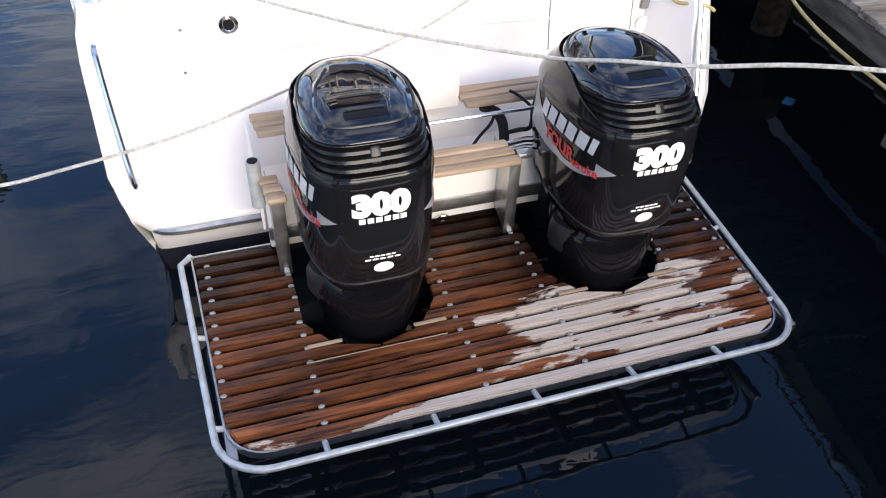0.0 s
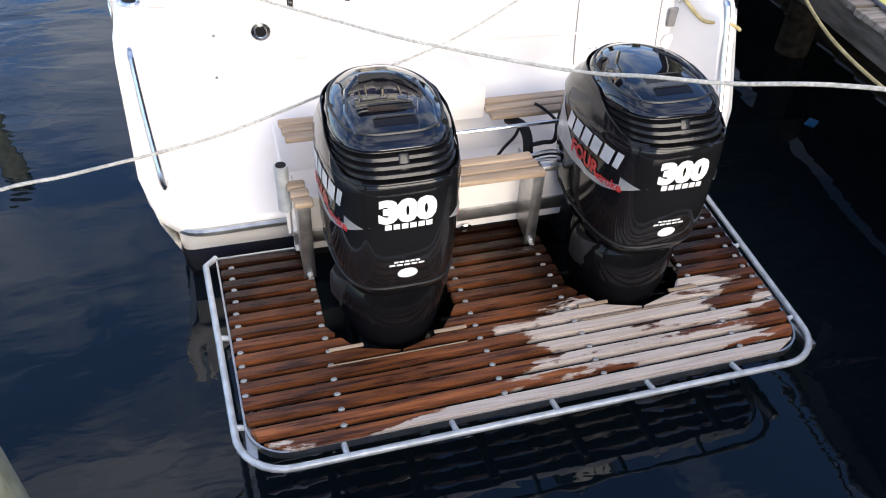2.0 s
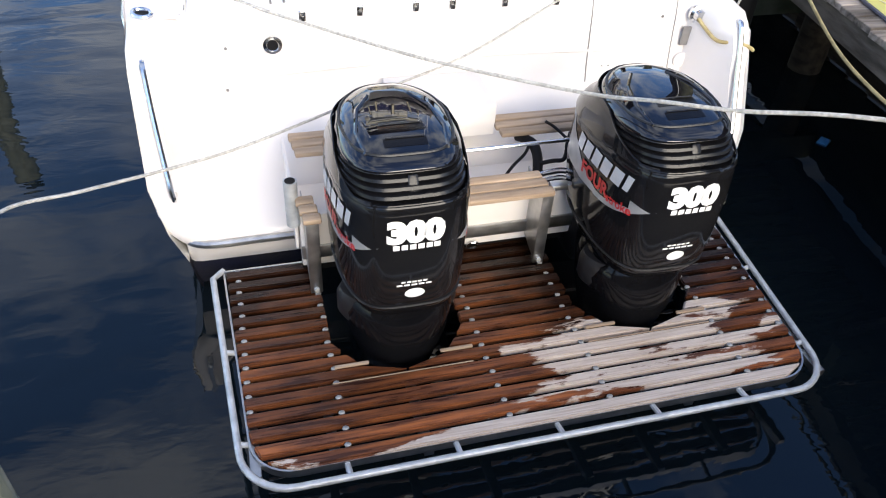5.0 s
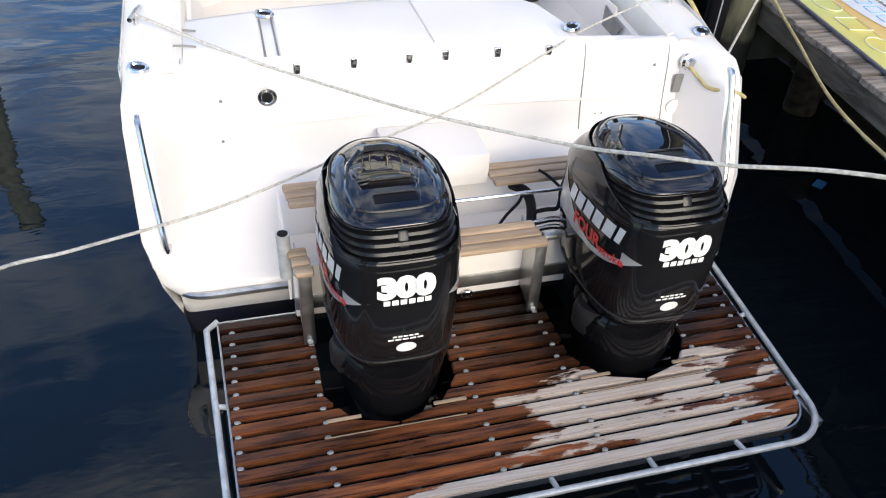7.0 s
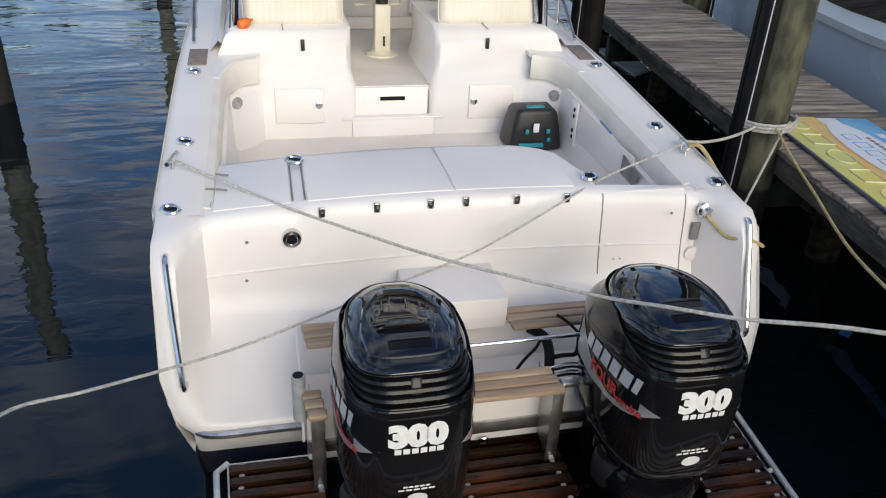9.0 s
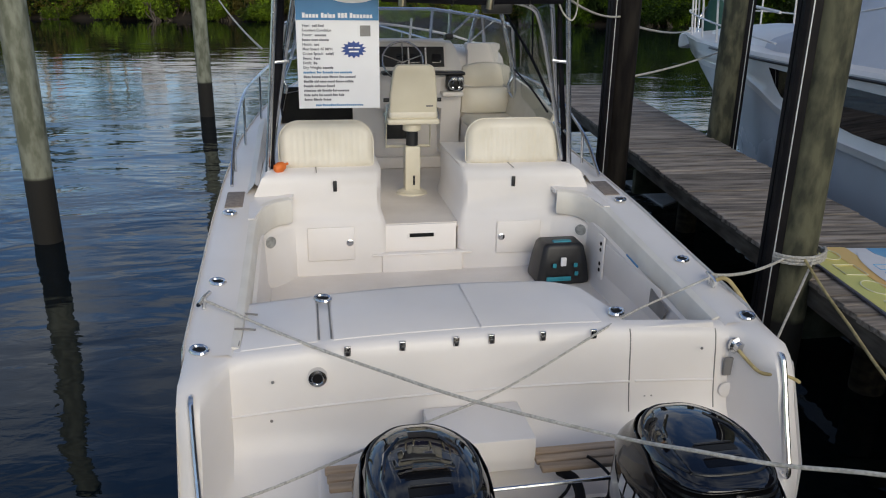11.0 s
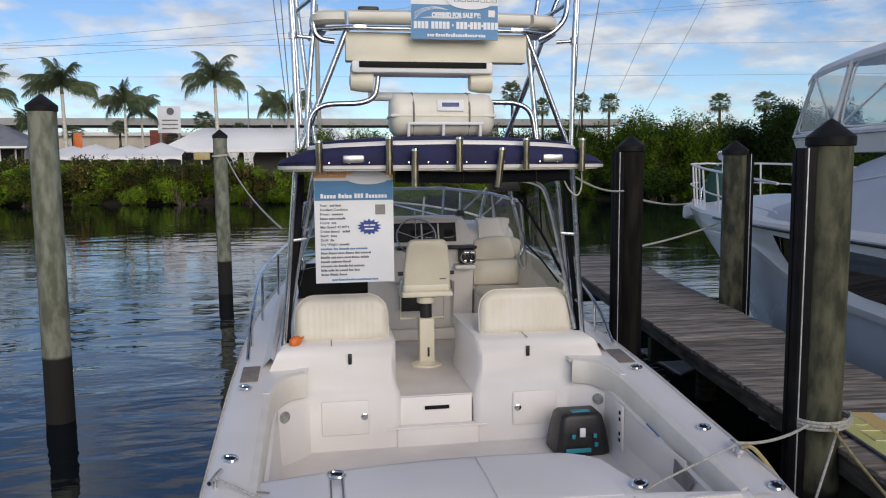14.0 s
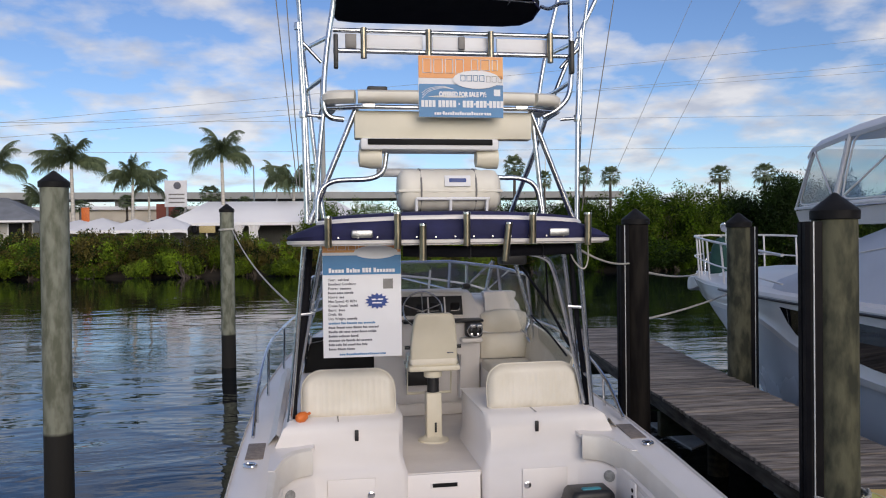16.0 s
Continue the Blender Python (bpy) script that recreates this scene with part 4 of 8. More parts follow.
# pale replacement battens at the aft edge of each opening, and the thin joint of the hatch slat
for _x in (-0.565, 0.565):
    for _a, _b in ((-0.30, -0.155), (0.155, 0.30)):
        part("batten", boxm((_x + (_a + _b) / 2, -0.902, PZ + 0.016), (_b - _a, 0.016, 0.010), 0.003), TEAK_OLD, platform, "pale bare batten")
    part("hatch_joint", boxm((_x - 0.02, -0.985, PZ + 0.0145), (0.60, 0.004, 0.004)), TEAK_OLD, platform)


# ---- outboard motors ----
def cowl_ring(z, yb, yf, w, tilt, n=3.8, seg=48, narrow=0.88, front=0.42):
    w *= 1.055
    mid, half = (yb + yf) / 2, (yf - yb) / 2
    out = []
    for j in range(seg):
        a = 2 * math.pi * j / seg
        c, s = math.cos(a), math.sin(a)
        y = math.copysign(abs(s) ** (2 / n), s)
        x = math.copysign(abs(c) ** (2 / n), c)
        egg = 1 - (1 - narrow) * max(0, -y) ** 1.35 - front * max(0, y) ** 2
        yy = mid + half * y
        out.append((x * w * egg, yy, z + tilt * (yy - yb)))
    return out


def on_skin(bvh, u, v, side, lift=0.0025):
    """A point on the cowl: side 'back' takes (x, z), side -1 or 1 takes (y, z)."""
    if side == "back":
        hit = bvh.ray_cast(Vector((u, -2, v)), Vector((0, 1, 0)))
    else:
        hit = bvh.ray_cast(Vector((2 * side, u, v)), Vector((-side, 0, 0)))
    if not hit[0]:
        return None
    out = Vector((0, -1, 0)) if side == "back" else Vector((side, 0, 0))
    return hit[0] + hit[1] * (lift if hit[1].dot(out) > 0 else -lift)


def decal(name, bvh, fn, nu, nv, side, material, parent, label="", lift=0.0025):
    """A thin film on the cowl: fn(s, t) gives the place on it for s, t from 0 to 1."""
    bm = bmesh.new()
    g = [[on_skin(bvh, *fn(i / nu, j / nv), side, lift) for j in range(nv + 1)] for i in range(nu + 1)]
    vs = [[bm.verts.new(p) if p is not None else None for p in row] for row in g]
    for i in range(nu):
        for j in range(nv):
            q = (vs[i][j], vs[i + 1][j], vs[i + 1][j + 1], vs[i][j + 1])
            if all(q):
                bm.faces.new(q)
    return part(name, bm, material, parent, label)


def wrapped_words(text, size, bvh, place, side, material, parent, squeeze=1.0, bold=0.0, slope=0.0, name="lettering", lift=0.003):
    cu = bpy.data.curves.new(name, "FONT")
    cu.body, cu.size, cu.offset = text, size, bold
    cu.align_x, cu.align_y, cu.resolution_u = "CENTER", "CENTER", 3
    tmp = bpy.data.objects.new(name, cu)
    me = bpy.data.meshes.new_from_object(tmp)
    bpy.data.objects.remove(tmp)
    tb = bmesh.new()
    tb.from_mesh(me)
    bmesh.ops.triangulate(tb, faces=tb.faces[:])
    for _ in range(4):
        bmesh.ops.subdivide_edges(tb, edges=[e for e in tb.edges if e.calc_length() > 0.016], cuts=1)
        bmesh.ops.triangulate(tb, faces=tb.faces[:])
    tb.to_mesh(me)
    tb.free()
    ca, sa_ = math.cos(slope), math.sin(slope)
    for v in me.vertices:
        x, y = v.co.x * squeeze, v.co.y
        u, w = x * ca - y * sa_, x * sa_ + y * ca
        if side == "back":
            p = on_skin(bvh, place[0] + u, place[1] + w, side, lift)
        else:
            p = on_skin(bvh, place[0] + u * side, place[1] + w, side, lift)
        if p is not None:
            v.co = p
    me.materials.append(material)
    ob = new(name, me)
    ob.parent = parent
    return ob


def outboard():
    """One black outboard about x = 0; the cowl's back at y = -0.96."""
    o = thing("outboard_motor", "glossy black 300 horsepower outboard motor with white numerals", "outboard motor", "twin outboards")
    low = [(0.565, -0.87, -0.30, 0.19, 0.0), (0.59, -0.905, -0.22, 0.222, 0.0), (0.64, -0.93, -0.15, 0.243, 0.0), (0.74, -0.950, -0.10, 0.253, 0.0), (0.88, -0.958, -0.07, 0.256, -0.05),
           (1.02, -0.960, -0.07, 0.257, -0.09), (1.12, -0.955, -0.08, 0.254, -0.12), (1.155, -0.947, -0.085, 0.250, -0.12), (1.165, -0.940, -0.09, 0.243, -0.12)]
    cowl_bm = loftm([cowl_ring(*r) for r in low])
    from mathutils.bvhtree import BVHTree
    cowl_bm.normal_update()
    bvh = BVHTree.FromBMesh(cowl_bm)
    cowl = part("lower_cowl", cowl_bm, BLACK_GLOSS, o)
    rings = []
    for k in range(4):
        z = 1.168 + 0.022 * k
        yb, w, t, yf = -0.925 + 0.022 * k, 0.243 - 0.004 * k, -0.11, -0.10 - 0.035 * k
        rings += [cowl_ring(z, yb + 0.022, yf - 0.01, w - 0.018, t), cowl_ring(z + 0.006, yb + 0.020, yf - 0.01, w - 0.016, t),
                  cowl_ring(z + 0.009, yb, yf, w, t), cowl_ring(z + 0.020, yb + 0.006, yf - 0.01, w - 0.002, t)]
    part("vent_louvres", loftm(rings), BLACK_VENT, o, "stacked black louvre ring")
    part("vent_pillar", boxm((0, -0.872, 1.206), (0.042, 0.034, 0.07), 0.008, Euler((radians(-28), 0, 0)).to_matrix()), BLACK_VENT, o)
    top = [(1.248, -0.862, -0.23, 0.224, -0.09), (1.258, -0.866, -0.235, 0.226, -0.09), (1.266, -0.860, -0.24, 0.224, -0.08), (1.278, -0.835, -0.25, 0.216, -0.065), (1.291, -0.785, -0.27, 0.198, -0.05),
           (1.302, -0.73, -0.30, 0.170, -0.03), (1.309, -0.68, -0.34, 0.132, -0.02), (1.313, -0.63, -0.39, 0.085, -0.01), (1.314, -0.58, -0.45, 0.035, 0.0)]
    cap_bm = loftm([cowl_ring(*r) for r in top])
    cap_bm.normal_update()
    bvh_top = BVHTree.FromBMesh(cap_bm)
    cap = part("top_cap", cap_bm, BLACK_GLASS, o, "mirror-gloss black top cap")

    def over(x, y, lift=0.002):
        h = bvh_top.ray_cast(Vector((x, y, 3)), Vector((0, 0, -1)))
        return h[0] + h[1] * (lift if h[1].z > 0 else -lift) if h[0] else Vector((x, y, 1.36))
    # smooth hood over the front, its edge rising forward from the louvres
    zs = (1.10, 1.165, 1.21, 1.248, 1.266, 1.285, 1.30, 1.31)
    table = ((0.257, 0.252, 0.244, 0.234, 0.229, 0.216, 0.184, 0.15), (-0.956, -0.945, -0.90, -0.868, -0.864, -0.82, -0.745, -0.70), (-0.072, -0.082, -0.14, -0.215, -0.228, -0.25, -0.285, -0.32), (-0.115, -0.115, -0.105, -0.09, -0.08, -0.06, -0.03, -0.02))
    cols = []
    for j in range(61):
        a = radians(-62 + 304 * j / 60)
        c, sn = math.cos(a), math.sin(a)
        col = []
        for k in range(10):
            y = math.copysign(abs(sn) ** (2 / 3.8), sn)
            yy = -0.51 + 0.44 * y
            lim = min(1.280, 1.174 + 0.33 * max(0, yy + 0.86))
            z = 1.160 + (lim - 1.160) * k / 9
            w, yb, yf, t = (float(np.interp(z, zs, r)) for r in table)
            egg = 1 - 0.12 * max(0, -y) ** 1.35 - 0.42 * max(0, y) ** 2
            yy = (yb + yf) / 2 + (yf - yb) / 2 * y
            col.append((math.copysign(abs(c) ** (2 / 3.8), c) * (w * 1.055 + 0.003) * egg, yy + 0.003 * y, z + t * (yy - yb) + 0.001))
        cols.append(col)
    part("front_hood", loftm(cols, closed=False), BLACK_GLOSS, o, "smooth glossy hood over the cowl front")
    part("hood_edge", tubem([c[-1] for c in cols], 0.0032, 6), BLACK_GLOSS, o)
    # air intake scoops let into the cap
    for y, wd, d in ((-0.665, 0.085, 0.022), (-0.745, 0.08, 0.022)):
        bm = bmesh.new()
        rows = [[over(x * wd, yy, 0.0012) for x in (-1, -0.5, 0, 0.5, 1)] for yy in (y - d, y, y + d)]
        loft(bm, rows, closed=False)
        bmesh.ops.solidify(bm, geom=bm.faces[:], thickness=-0.0015)
        sc = part("intake_scoop", bm, BLACK_MID, cap, "recessed air intake")
        bm = tubem([over(x * wd, y + d, 0.006) for x in (-0.9, -0.45, 0, 0.45, 0.9)], 0.0026, 6)
        part("scoop_lip", bm, BLACK_SATIN, cap)
    for s in (-1, 1):
        part("scoop_ridge", tubem([over(s * 0.15, -0.78, 0.0), over(s * 0.165, -0.66, 0.003), over(s * 0.14, -0.52, 0.003), over(s * 0.08, -0.42, 0.0)], 0.008, 6), BLACK_GLASS, cap)
    part("cap_ring", tubem([over(p[0] * 0.955, -0.51 + (p[1] + 0.51) * 0.955, 0.001) for p in cowl_ring(1.3, -0.82, -0.27, 0.208, 0)], 0.006, 6, closed=True), BLACK_SATIN, cap)
    # middle section and leg down into the water
    mid = [(-0.35, -0.62, -0.40, 0.05, 0), (-0.05, -0.74, -0.36, 0.10, 0), (0.16, -0.86, -0.36, 0.17, 0), (0.34, -0.895, -0.36, 0.22, 0), (0.46, -0.895, -0.36, 0.235, 0), (0.53, -0.88, -0.38, 0.22, 0), (0.575, -0.85, -0.40, 0.19, 0)]
    part("midsection", loftm([cowl_ring(*r, 2.4) for r in mid]), BLACK_MID, o, "black midsection and leg")
    for s in (-1, 1):
        part("side_cover", loftm([cowl_ring(z, -0.80, -0.52, w, 0, 2.4) for z, w in ((0.40, 0.235), (0.43, 0.25), (0.52, 0.25), (0.55, 0.235))]) if s > 0 else boxm((0.0, -0.45, 0.52), (0.30, 0.10, 0.10), 0.02), BLACK_SATIN, o)
    part("anticavitation_plate", boxm((0, -0.62, -0.16), (0.22, 0.52, 0.02), 0.006), BLACK_GLOSS, o)
    part("clamp_bracket", boxm((0, -0.26, 0.42), (0.30, 0.22, 0.42), 0.04), BLACK_SATIN, o)
    # seam of the cowl and its trim line
    part("cowl_seam", tubem([(x, y, z) for x, y, z in cowl_ring(0.660, -0.936, -0.142, 0.2455, 0.0)], 0.005, 6, closed=True), BLACK_SATIN, o)
    part("rim", tubem([(x, y, z) for x, y, z in cowl_ring(1.158, -0.947, -0.085, 0.250, -0.12)], 0.006, 6, closed=True), BLACK_GLOSS, o)
    # decals on the back
    wrapped_words("300", 0.124, bvh, (-0.004, 1.052), "back", WHITE_DECAL, o, 1.12, 0.0095)
    for i, x in enumerate((-0.075, -0.044, -0.013, 0.018, 0.049, 0.078)):
        decal("brand_bar", bvh, lambda s, t, x=x: (x - 0.012 + 0.024 * s, 0.976 + 0.024 * t), 2, 1, "back", WHITE_DECAL, o, lift=0.003)
    for k, (wd, z) in enumerate(((0.050, 0.804), (0.068, 0.788))):
        for i in range(5):
            x = -0.002 - wd + i * wd * 0.42
            decal("text_bar", bvh, lambda s, t, x=x, wd=wd, z=z: (x + wd * 0.33 * s, z + 0.009 * t), 1, 1, "back", WHITE_DECAL, o, lift=0.003)
    bm = bmesh.new()
    ring = [on_skin(bvh, 0.002 + 0.040 * math.cos(a), 0.745 + 0.027 * math.sin(a), "back", 0.003) for a in (2 * math.pi * j / 20 for j in range(20))]
    bm.faces.new([bm.verts.new(p) for p in ring])
    part("oval_badge", bm, WHITE_DECAL, o, "white oval badge")
    # swoosh and side lettering
    for s in (-1, 1):
        def band(u, v, s=s):
            y = -0.30 - 0.645 * u
            zl = 0.868 + 0.012 * u + 0.105 * u ** 4
            wd = 0.17 * max(0, 1 - 1.7 * u) ** 1.5 + 0.034 * (1 - u) ** 0.6
            return (y, zl + v * wd)
        decal("swoosh", bvh, band, 20, 3, s, SILVER_DECAL, o, "silver grey swoosh stripe")

        def tail(u, v, s=s):
            y = -0.64 - 0.285 * u
            q = (-y - 0.30) / 0.645
            return (y, 0.868 + 0.012 * q + 0.105 * q ** 4 + (v - 0.25) * (0.004 + 0.030 * math.sin(math.pi * min(1, 0.12 + 0.88 * u ** 1.4))))
        decal("swoosh_tail", bvh, tail, 14, 2, s, SILVER_DECAL, o, lift=0.004)

        def barb(u, v, s=s):
            return (s * (0.218 - 0.058 * u), 0.962 + 0.010 * u + (v - 0.4) * 0.052 * (1 - u) + 0.004)
        decal("swoosh_tip", bvh, barb, 6, 3, "back", SILVER_DECAL, o, lift=0.0035)
        for i in range(6):
            yy, zz = -0.425 - 0.077 * i, 0.992 + 0.006 * i
            decal("brand_bar", bvh, lambda u, v, yy=yy, zz=zz, i=i: (yy - (0.030 if i == 5 else 0.060) * u - 0.016 * v, zz + 0.074 * v), 2, 2, s, PALE_DECAL, o, lift=0.0045)
        wrapped_words("FOUR", 0.082, bvh, (-0.625, 0.945), s, RED_DECAL, o, 1.05, 0.0035, radians(-2) * s, lift=0.0045)
        wrapped_words("stroke", 0.056, bvh, (-0.805, 0.938), s, RED_DECAL, o, 0.95, 0.0015, radians(-6) * s, lift=0.0045)
    return o


motor = outboard()
motor.location = (-0.548, 0, -0.008)
copy_thing(motor, pose(0.570, 0, -0.008))


# ---- step benches over the motor well ----
bench = thing("step_bench", "weathered teak slat steps on aluminium brackets over the motor well", "step")


def step_bench():
    for (y0, y1, z, spans) in ((-0.49, -0.30, 0.762, ((-0.925, -0.845), (-0.27, 0.205), (0.845, 0.925))), (0.03, 0.23, 0.752, ((-0.90, -0.42), (0.12, 0.90)))):
        for a, b in spans:
            for k in range(3):
                y = y0 + (y1 - y0) * (k + 0.5) / 3
                part("slat", boxm(((a + b) / 2 + 0.008 * (1 - k), y, z), (b - a, 0.055, 0.028), 0.009), TEAK_OLD, bench)
    for x in (-0.875, 0.205, 0.875):
        part("leg", boxm((x, -0.43, 0.53), (0.055, 0.012, 0.44), 0.002), ALU, bench, "scuffed aluminium leg plate")
        part("leg_web", plate([(x - 0.024, -0.425, 0.74), (x - 0.024, -0.425, 0.34), (x - 0.024, -0.25, 0.40), (x - 0.024, -0.22, 0.74)], 0.006), ALU, bench)
        part("foot_bolt", turnedm([(0.014, 0), (0.012, 0.012), (0.002, 0.014)], 8, (x, -0.437, 0.335), Euler((radians(90), 0, 0)).to_matrix()), GALV, bench)
    for x in (-0.935, 0.935):
        part("side_plate", plate([(x, -0.28, 0.46), (x, 0.20, 0.62), (x, 0.24, 0.735), (x, -0.05, 0.735), (x, -0.30, 0.735)], 0.012), GEL, bench)
    tp = part("rod_tube", tubem([(-0.945, -0.30, 0.62), (-0.945, -0.30, 0.855)], 0.030, 14), GALV, bench, "short aluminium rod tube")
    part("bore", turnedm([(0.023, 0.0), (0.023, 0.003)], 14, (-0.945, -0.30, 0.855)), DARK_HOLE, tp)


step_bench()


def motor_well():
    """White tray, cover and steering gear between the motors."""
    w = thing("motor_well", "white moulded motor well with steering rod and hoses", "motor well")
    part("tray", boxm((0, -0.06, 0.50), (1.84, 0.40, 0.03), 0.01), GEL, w)
    part("aft_board", boxm((0, -0.27, 0.50), (1.84, 0.035, 0.30), 0.01), GEL, w)
    part("aft_trim", boxm((0, -0.295, 0.44), (1.84, 0.015, 0.07), 0.004), ALU, w)
    part("lower_board", boxm((0, -0.24, 0.34), (1.84, 0.03, 0.10), 0.004), DARK_HOLE, w)
    for x in (-0.20, -0.09):
        part("towing_ring", tubem([(x + 0.03 * math.cos(a), -0.30 - 0.012 * math.sin(a), 0.355 + 0.028 * math.sin(a)) for a in (2 * math.pi * j / 14 for j in range(14))], 0.006, 6, closed=True), STEEL, w)
    part("cover", boxm((-0.13, 0.32, 0.785), (0.51, 0.36, 0.175), 0.008), GEL, w, "white moulded box cover")
    part("hinge_plate", boxm((-0.17, -0.035, 0.655), (0.09, 0.012, 0.045), 0.003), ALU, w)
    part("steering_rod", tubem([(-0.45, -0.13, 0.800), (0.45, -0.13, 0.806)], 0.010, 8), STEEL, w, "stainless steering tie rod")
    part("hose", tubem(curve_pts([(0.24, 0.10, 0.70), (0.262, 0.04, 0.715), (0.283, 0.0, 0.712), (0.288, -0.06, 0.688), (0.272, -0.13, 0.64), (0.25, -0.20, 0.52)], 6), 0.026, 12), RUBBER, w, "thick black rigging hose")
    part("hose", tubem(curve_pts([(0.262, -0.01, 0.72), (0.225, -0.05, 0.69), (0.149, -0.10, 0.66), (0.08, -0.14, 0.60)], 6), 0.008, 8), RUBBER, w)
    part("hose", tubem(curve_pts([(0.36, 0.06, 0.80), (0.408, 0.03, 0.774), (0.441, -0.05, 0.755), (0.47, -0.12, 0.72)], 6), 0.008, 8), RUBBER, w)
    part("hose", tubem(curve_pts([(0.284, -0.12, 0.675), (0.34, -0.14, 0.697), (0.39, -0.15, 0.705), (0.415, -0.12, 0.735), (0.422, -0.10, 0.76), (0.45, -0.06, 0.80)], 6), 0.011, 8), RUBBER, w)
    for k in range(4):
        part("cable", tubem(curve_pts([(0.25, -0.16, 0.640 - 0.02 * k), (0.31, -0.16, 0.655 - 0.022 * k), (0.392, -0.17, 0.665 - 0.022 * k), (0.47, -0.20, 0.64 - 0.02 * k)], 5), 0.006, 6), (STEEL, RUBBER)[k % 2], w)
    part("mount_bracket", boxm((0.262, -0.40, 0.745), (0.085, 0.05, 0.03), 0.008), ALU, w, "grey cast bracket beside the step")


motor_well()


# ---- mooring piles and dock ----
def pile(x, y, r, top, label, strip=None, lean=(0, 0), dark=False):
    p = thing("mooring_pile", label, "piling", "mooring piles", (x, y, 0))
    rings = []
    for k in range(22):
        z = -1.5 + (top - 0.14 + 1.5) * k / 21
        rr = r * (1.03 - 0.05 * k / 21)
        ring = []
        for j in range(20):
            a = 2 * math.pi * j / 20
            q = rr * (1 + 0.035 * noise.noise((math.cos(a) * 1.5 + x, math.sin(a) * 1.5, z * 0.6 + y)))
            ring.append((x + lean[0] * z + q * math.cos(a), y + lean[1] * z + q * math.sin(a), z))
        rings.append(ring)
    part("post", loftm(rings), DARK_PILE if dark else DOCK_PILE if strip else PILE, p)
    cx, cy = x + lean[0] * top, y + lean[1] * top
    part("cap", turnedm([(r * 1.0, top - 1.28 * r), (r * 1.08, top - 1.25 * r), (r * 1.09, top - 0.86 * r), (r * 1.04, top - 0.80 * r), (r * 0.10, top - 0.03 * r), (0.001, top)], 20, (cx, cy, 0)), CAP_MAT, p, "black conical plastic cap")
    if strip:
        ang, w, d = strip
        z1 = top - 0.19
        m = Matrix.Translation((x, y, 0)) @ Matrix.Rotation(ang, 4, "Z")
        prof = [(r * 0.9, -w), (r + d * 0.75, -w), (r + d, -w * 0.7), (r + d, -w * 0.12), (r + d * 0.8, 0), (r + d, w * 0.12), (r + d, w * 0.7), (r + d * 0.75, w), (r * 0.9, w)]
        part("rub_strip", loftm([[m @ Vector((a, b, z)) for a, b in prof] for z in (-0.6, z1)]), RUBBER, p, "black rubber fender strip")
        for b in (-w * 0.98, w * 0.98):
            part("rub_edge", tubem([m @ Vector((r + d * 0.5, b, -0.5)), m @ Vector((r + d * 0.5, b, z1))], 0.006, 6), GALV, p)
    return p


pile(-4.03, 6.46, 0.158, 3.845, "weathered grey mooring pile with black cone cap standing in water")
pile(-3.19, 15.79, 0.165, 3.910, "slim weathered mooring pile with rope looped round it")
pile(2.365, 1.52, 0.140, 3.260, "greenish dock pile with rubber fender strip and tied ropes", (radians(176), 0.065, 0.09))
pile(2.56, 5.20, 0.145, 3.310, "dark dock pile with rubber fender strip at the dock edge", (radians(190), 0.065, 0.08), dark=True)
pile(4.55, 6.45, 0.155, 3.295, "grey dock pile with rubber strip beside the neighbouring boat", (radians(-25), 0.065, 0.08))


def dock_edge(y):
    return 2.235 + 0.133 * y


def dock():
    d = thing("dock", "weathered grey plank finger dock on timber beams", "dock", kind="structure")
    y, k = -4.2, 0
    z = 1.085
    while y < 12.2:
        wd = random.uniform(0.130, 0.146)
        xl, xr = dock_edge(y), 3.47 + 0.15 * y
        tilt = math.atan(0.14)
        bm = boxm((0, 0, 0), (xr - xl + random.uniform(-0.006, 0.010), wd, 0.038), 0.004, seg=1)
        ob = part("plank", bm, DOCK_WOOD, d, smooth=False)
        ob.location = ((xl + xr) / 2 + random.uniform(-0.004, 0.004), y, z + random.uniform(-0.004, 0.004))
        ob.rotation_euler = (random.uniform(-0.012, 0.012), random.uniform(-0.004, 0.004), -tilt * 0.35 + random.uniform(-0.006, 0.006))
        y += wd + random.uniform(0.006, 0.014)
    for off, low, m in ((0.06, 0.91, FASCIA), (1.1, 0.80, DOCK_BEAM)):
        far = dock_edge(12.2) + off - (0.3 if off > 1 else 0)
        part("beam", plate([(dock_edge(-4.2) + off, -4.2, low), (far, 12.2, low), (far, 12.2, 1.06), (dock_edge(-4.2) + off, -4.2, 1.06)], 0.07), m, d)
    for k in range(54):
        yy = -4.0 + 0.30 * k
        part("skirt_board", boxm((3.41 + 0.15 * yy, yy, 0.42), (0.03, 0.27, 0.80), 0.0), DOCK_BEAM, d)
    for yy in (-3.0, -0.6, 1.62, 5.75, 10.0):
        part("cross_beam", boxm((dock_edge(yy) + 0.62, yy, 0.70), (1.1, 0.09, 0.30), 0.01), MOSSY, d)
        part("under_post", tubem([(dock_edge(yy) + 0.9, yy + 0.1, -1), (dock_edge(yy) + 0.9, yy + 0.1, 0.8)], 0.13, 12), DOCK_BEAM, d)


dock()


# ---- ropes ----
def rope(a, b, sag, r, material, label, name="mooring_rope", n=24, extra=()):
    a, b = Vector(a), Vector(b)
    pts = [a + (b - a) * (i / n) - Vector((0, 0, sag * 4 * (i / n) * (1 - i / n))) for i in range(n + 1)]
    return single(name, tubem(list(extra) + pts, r, 7), material, label, "rope", "mooring ropes")


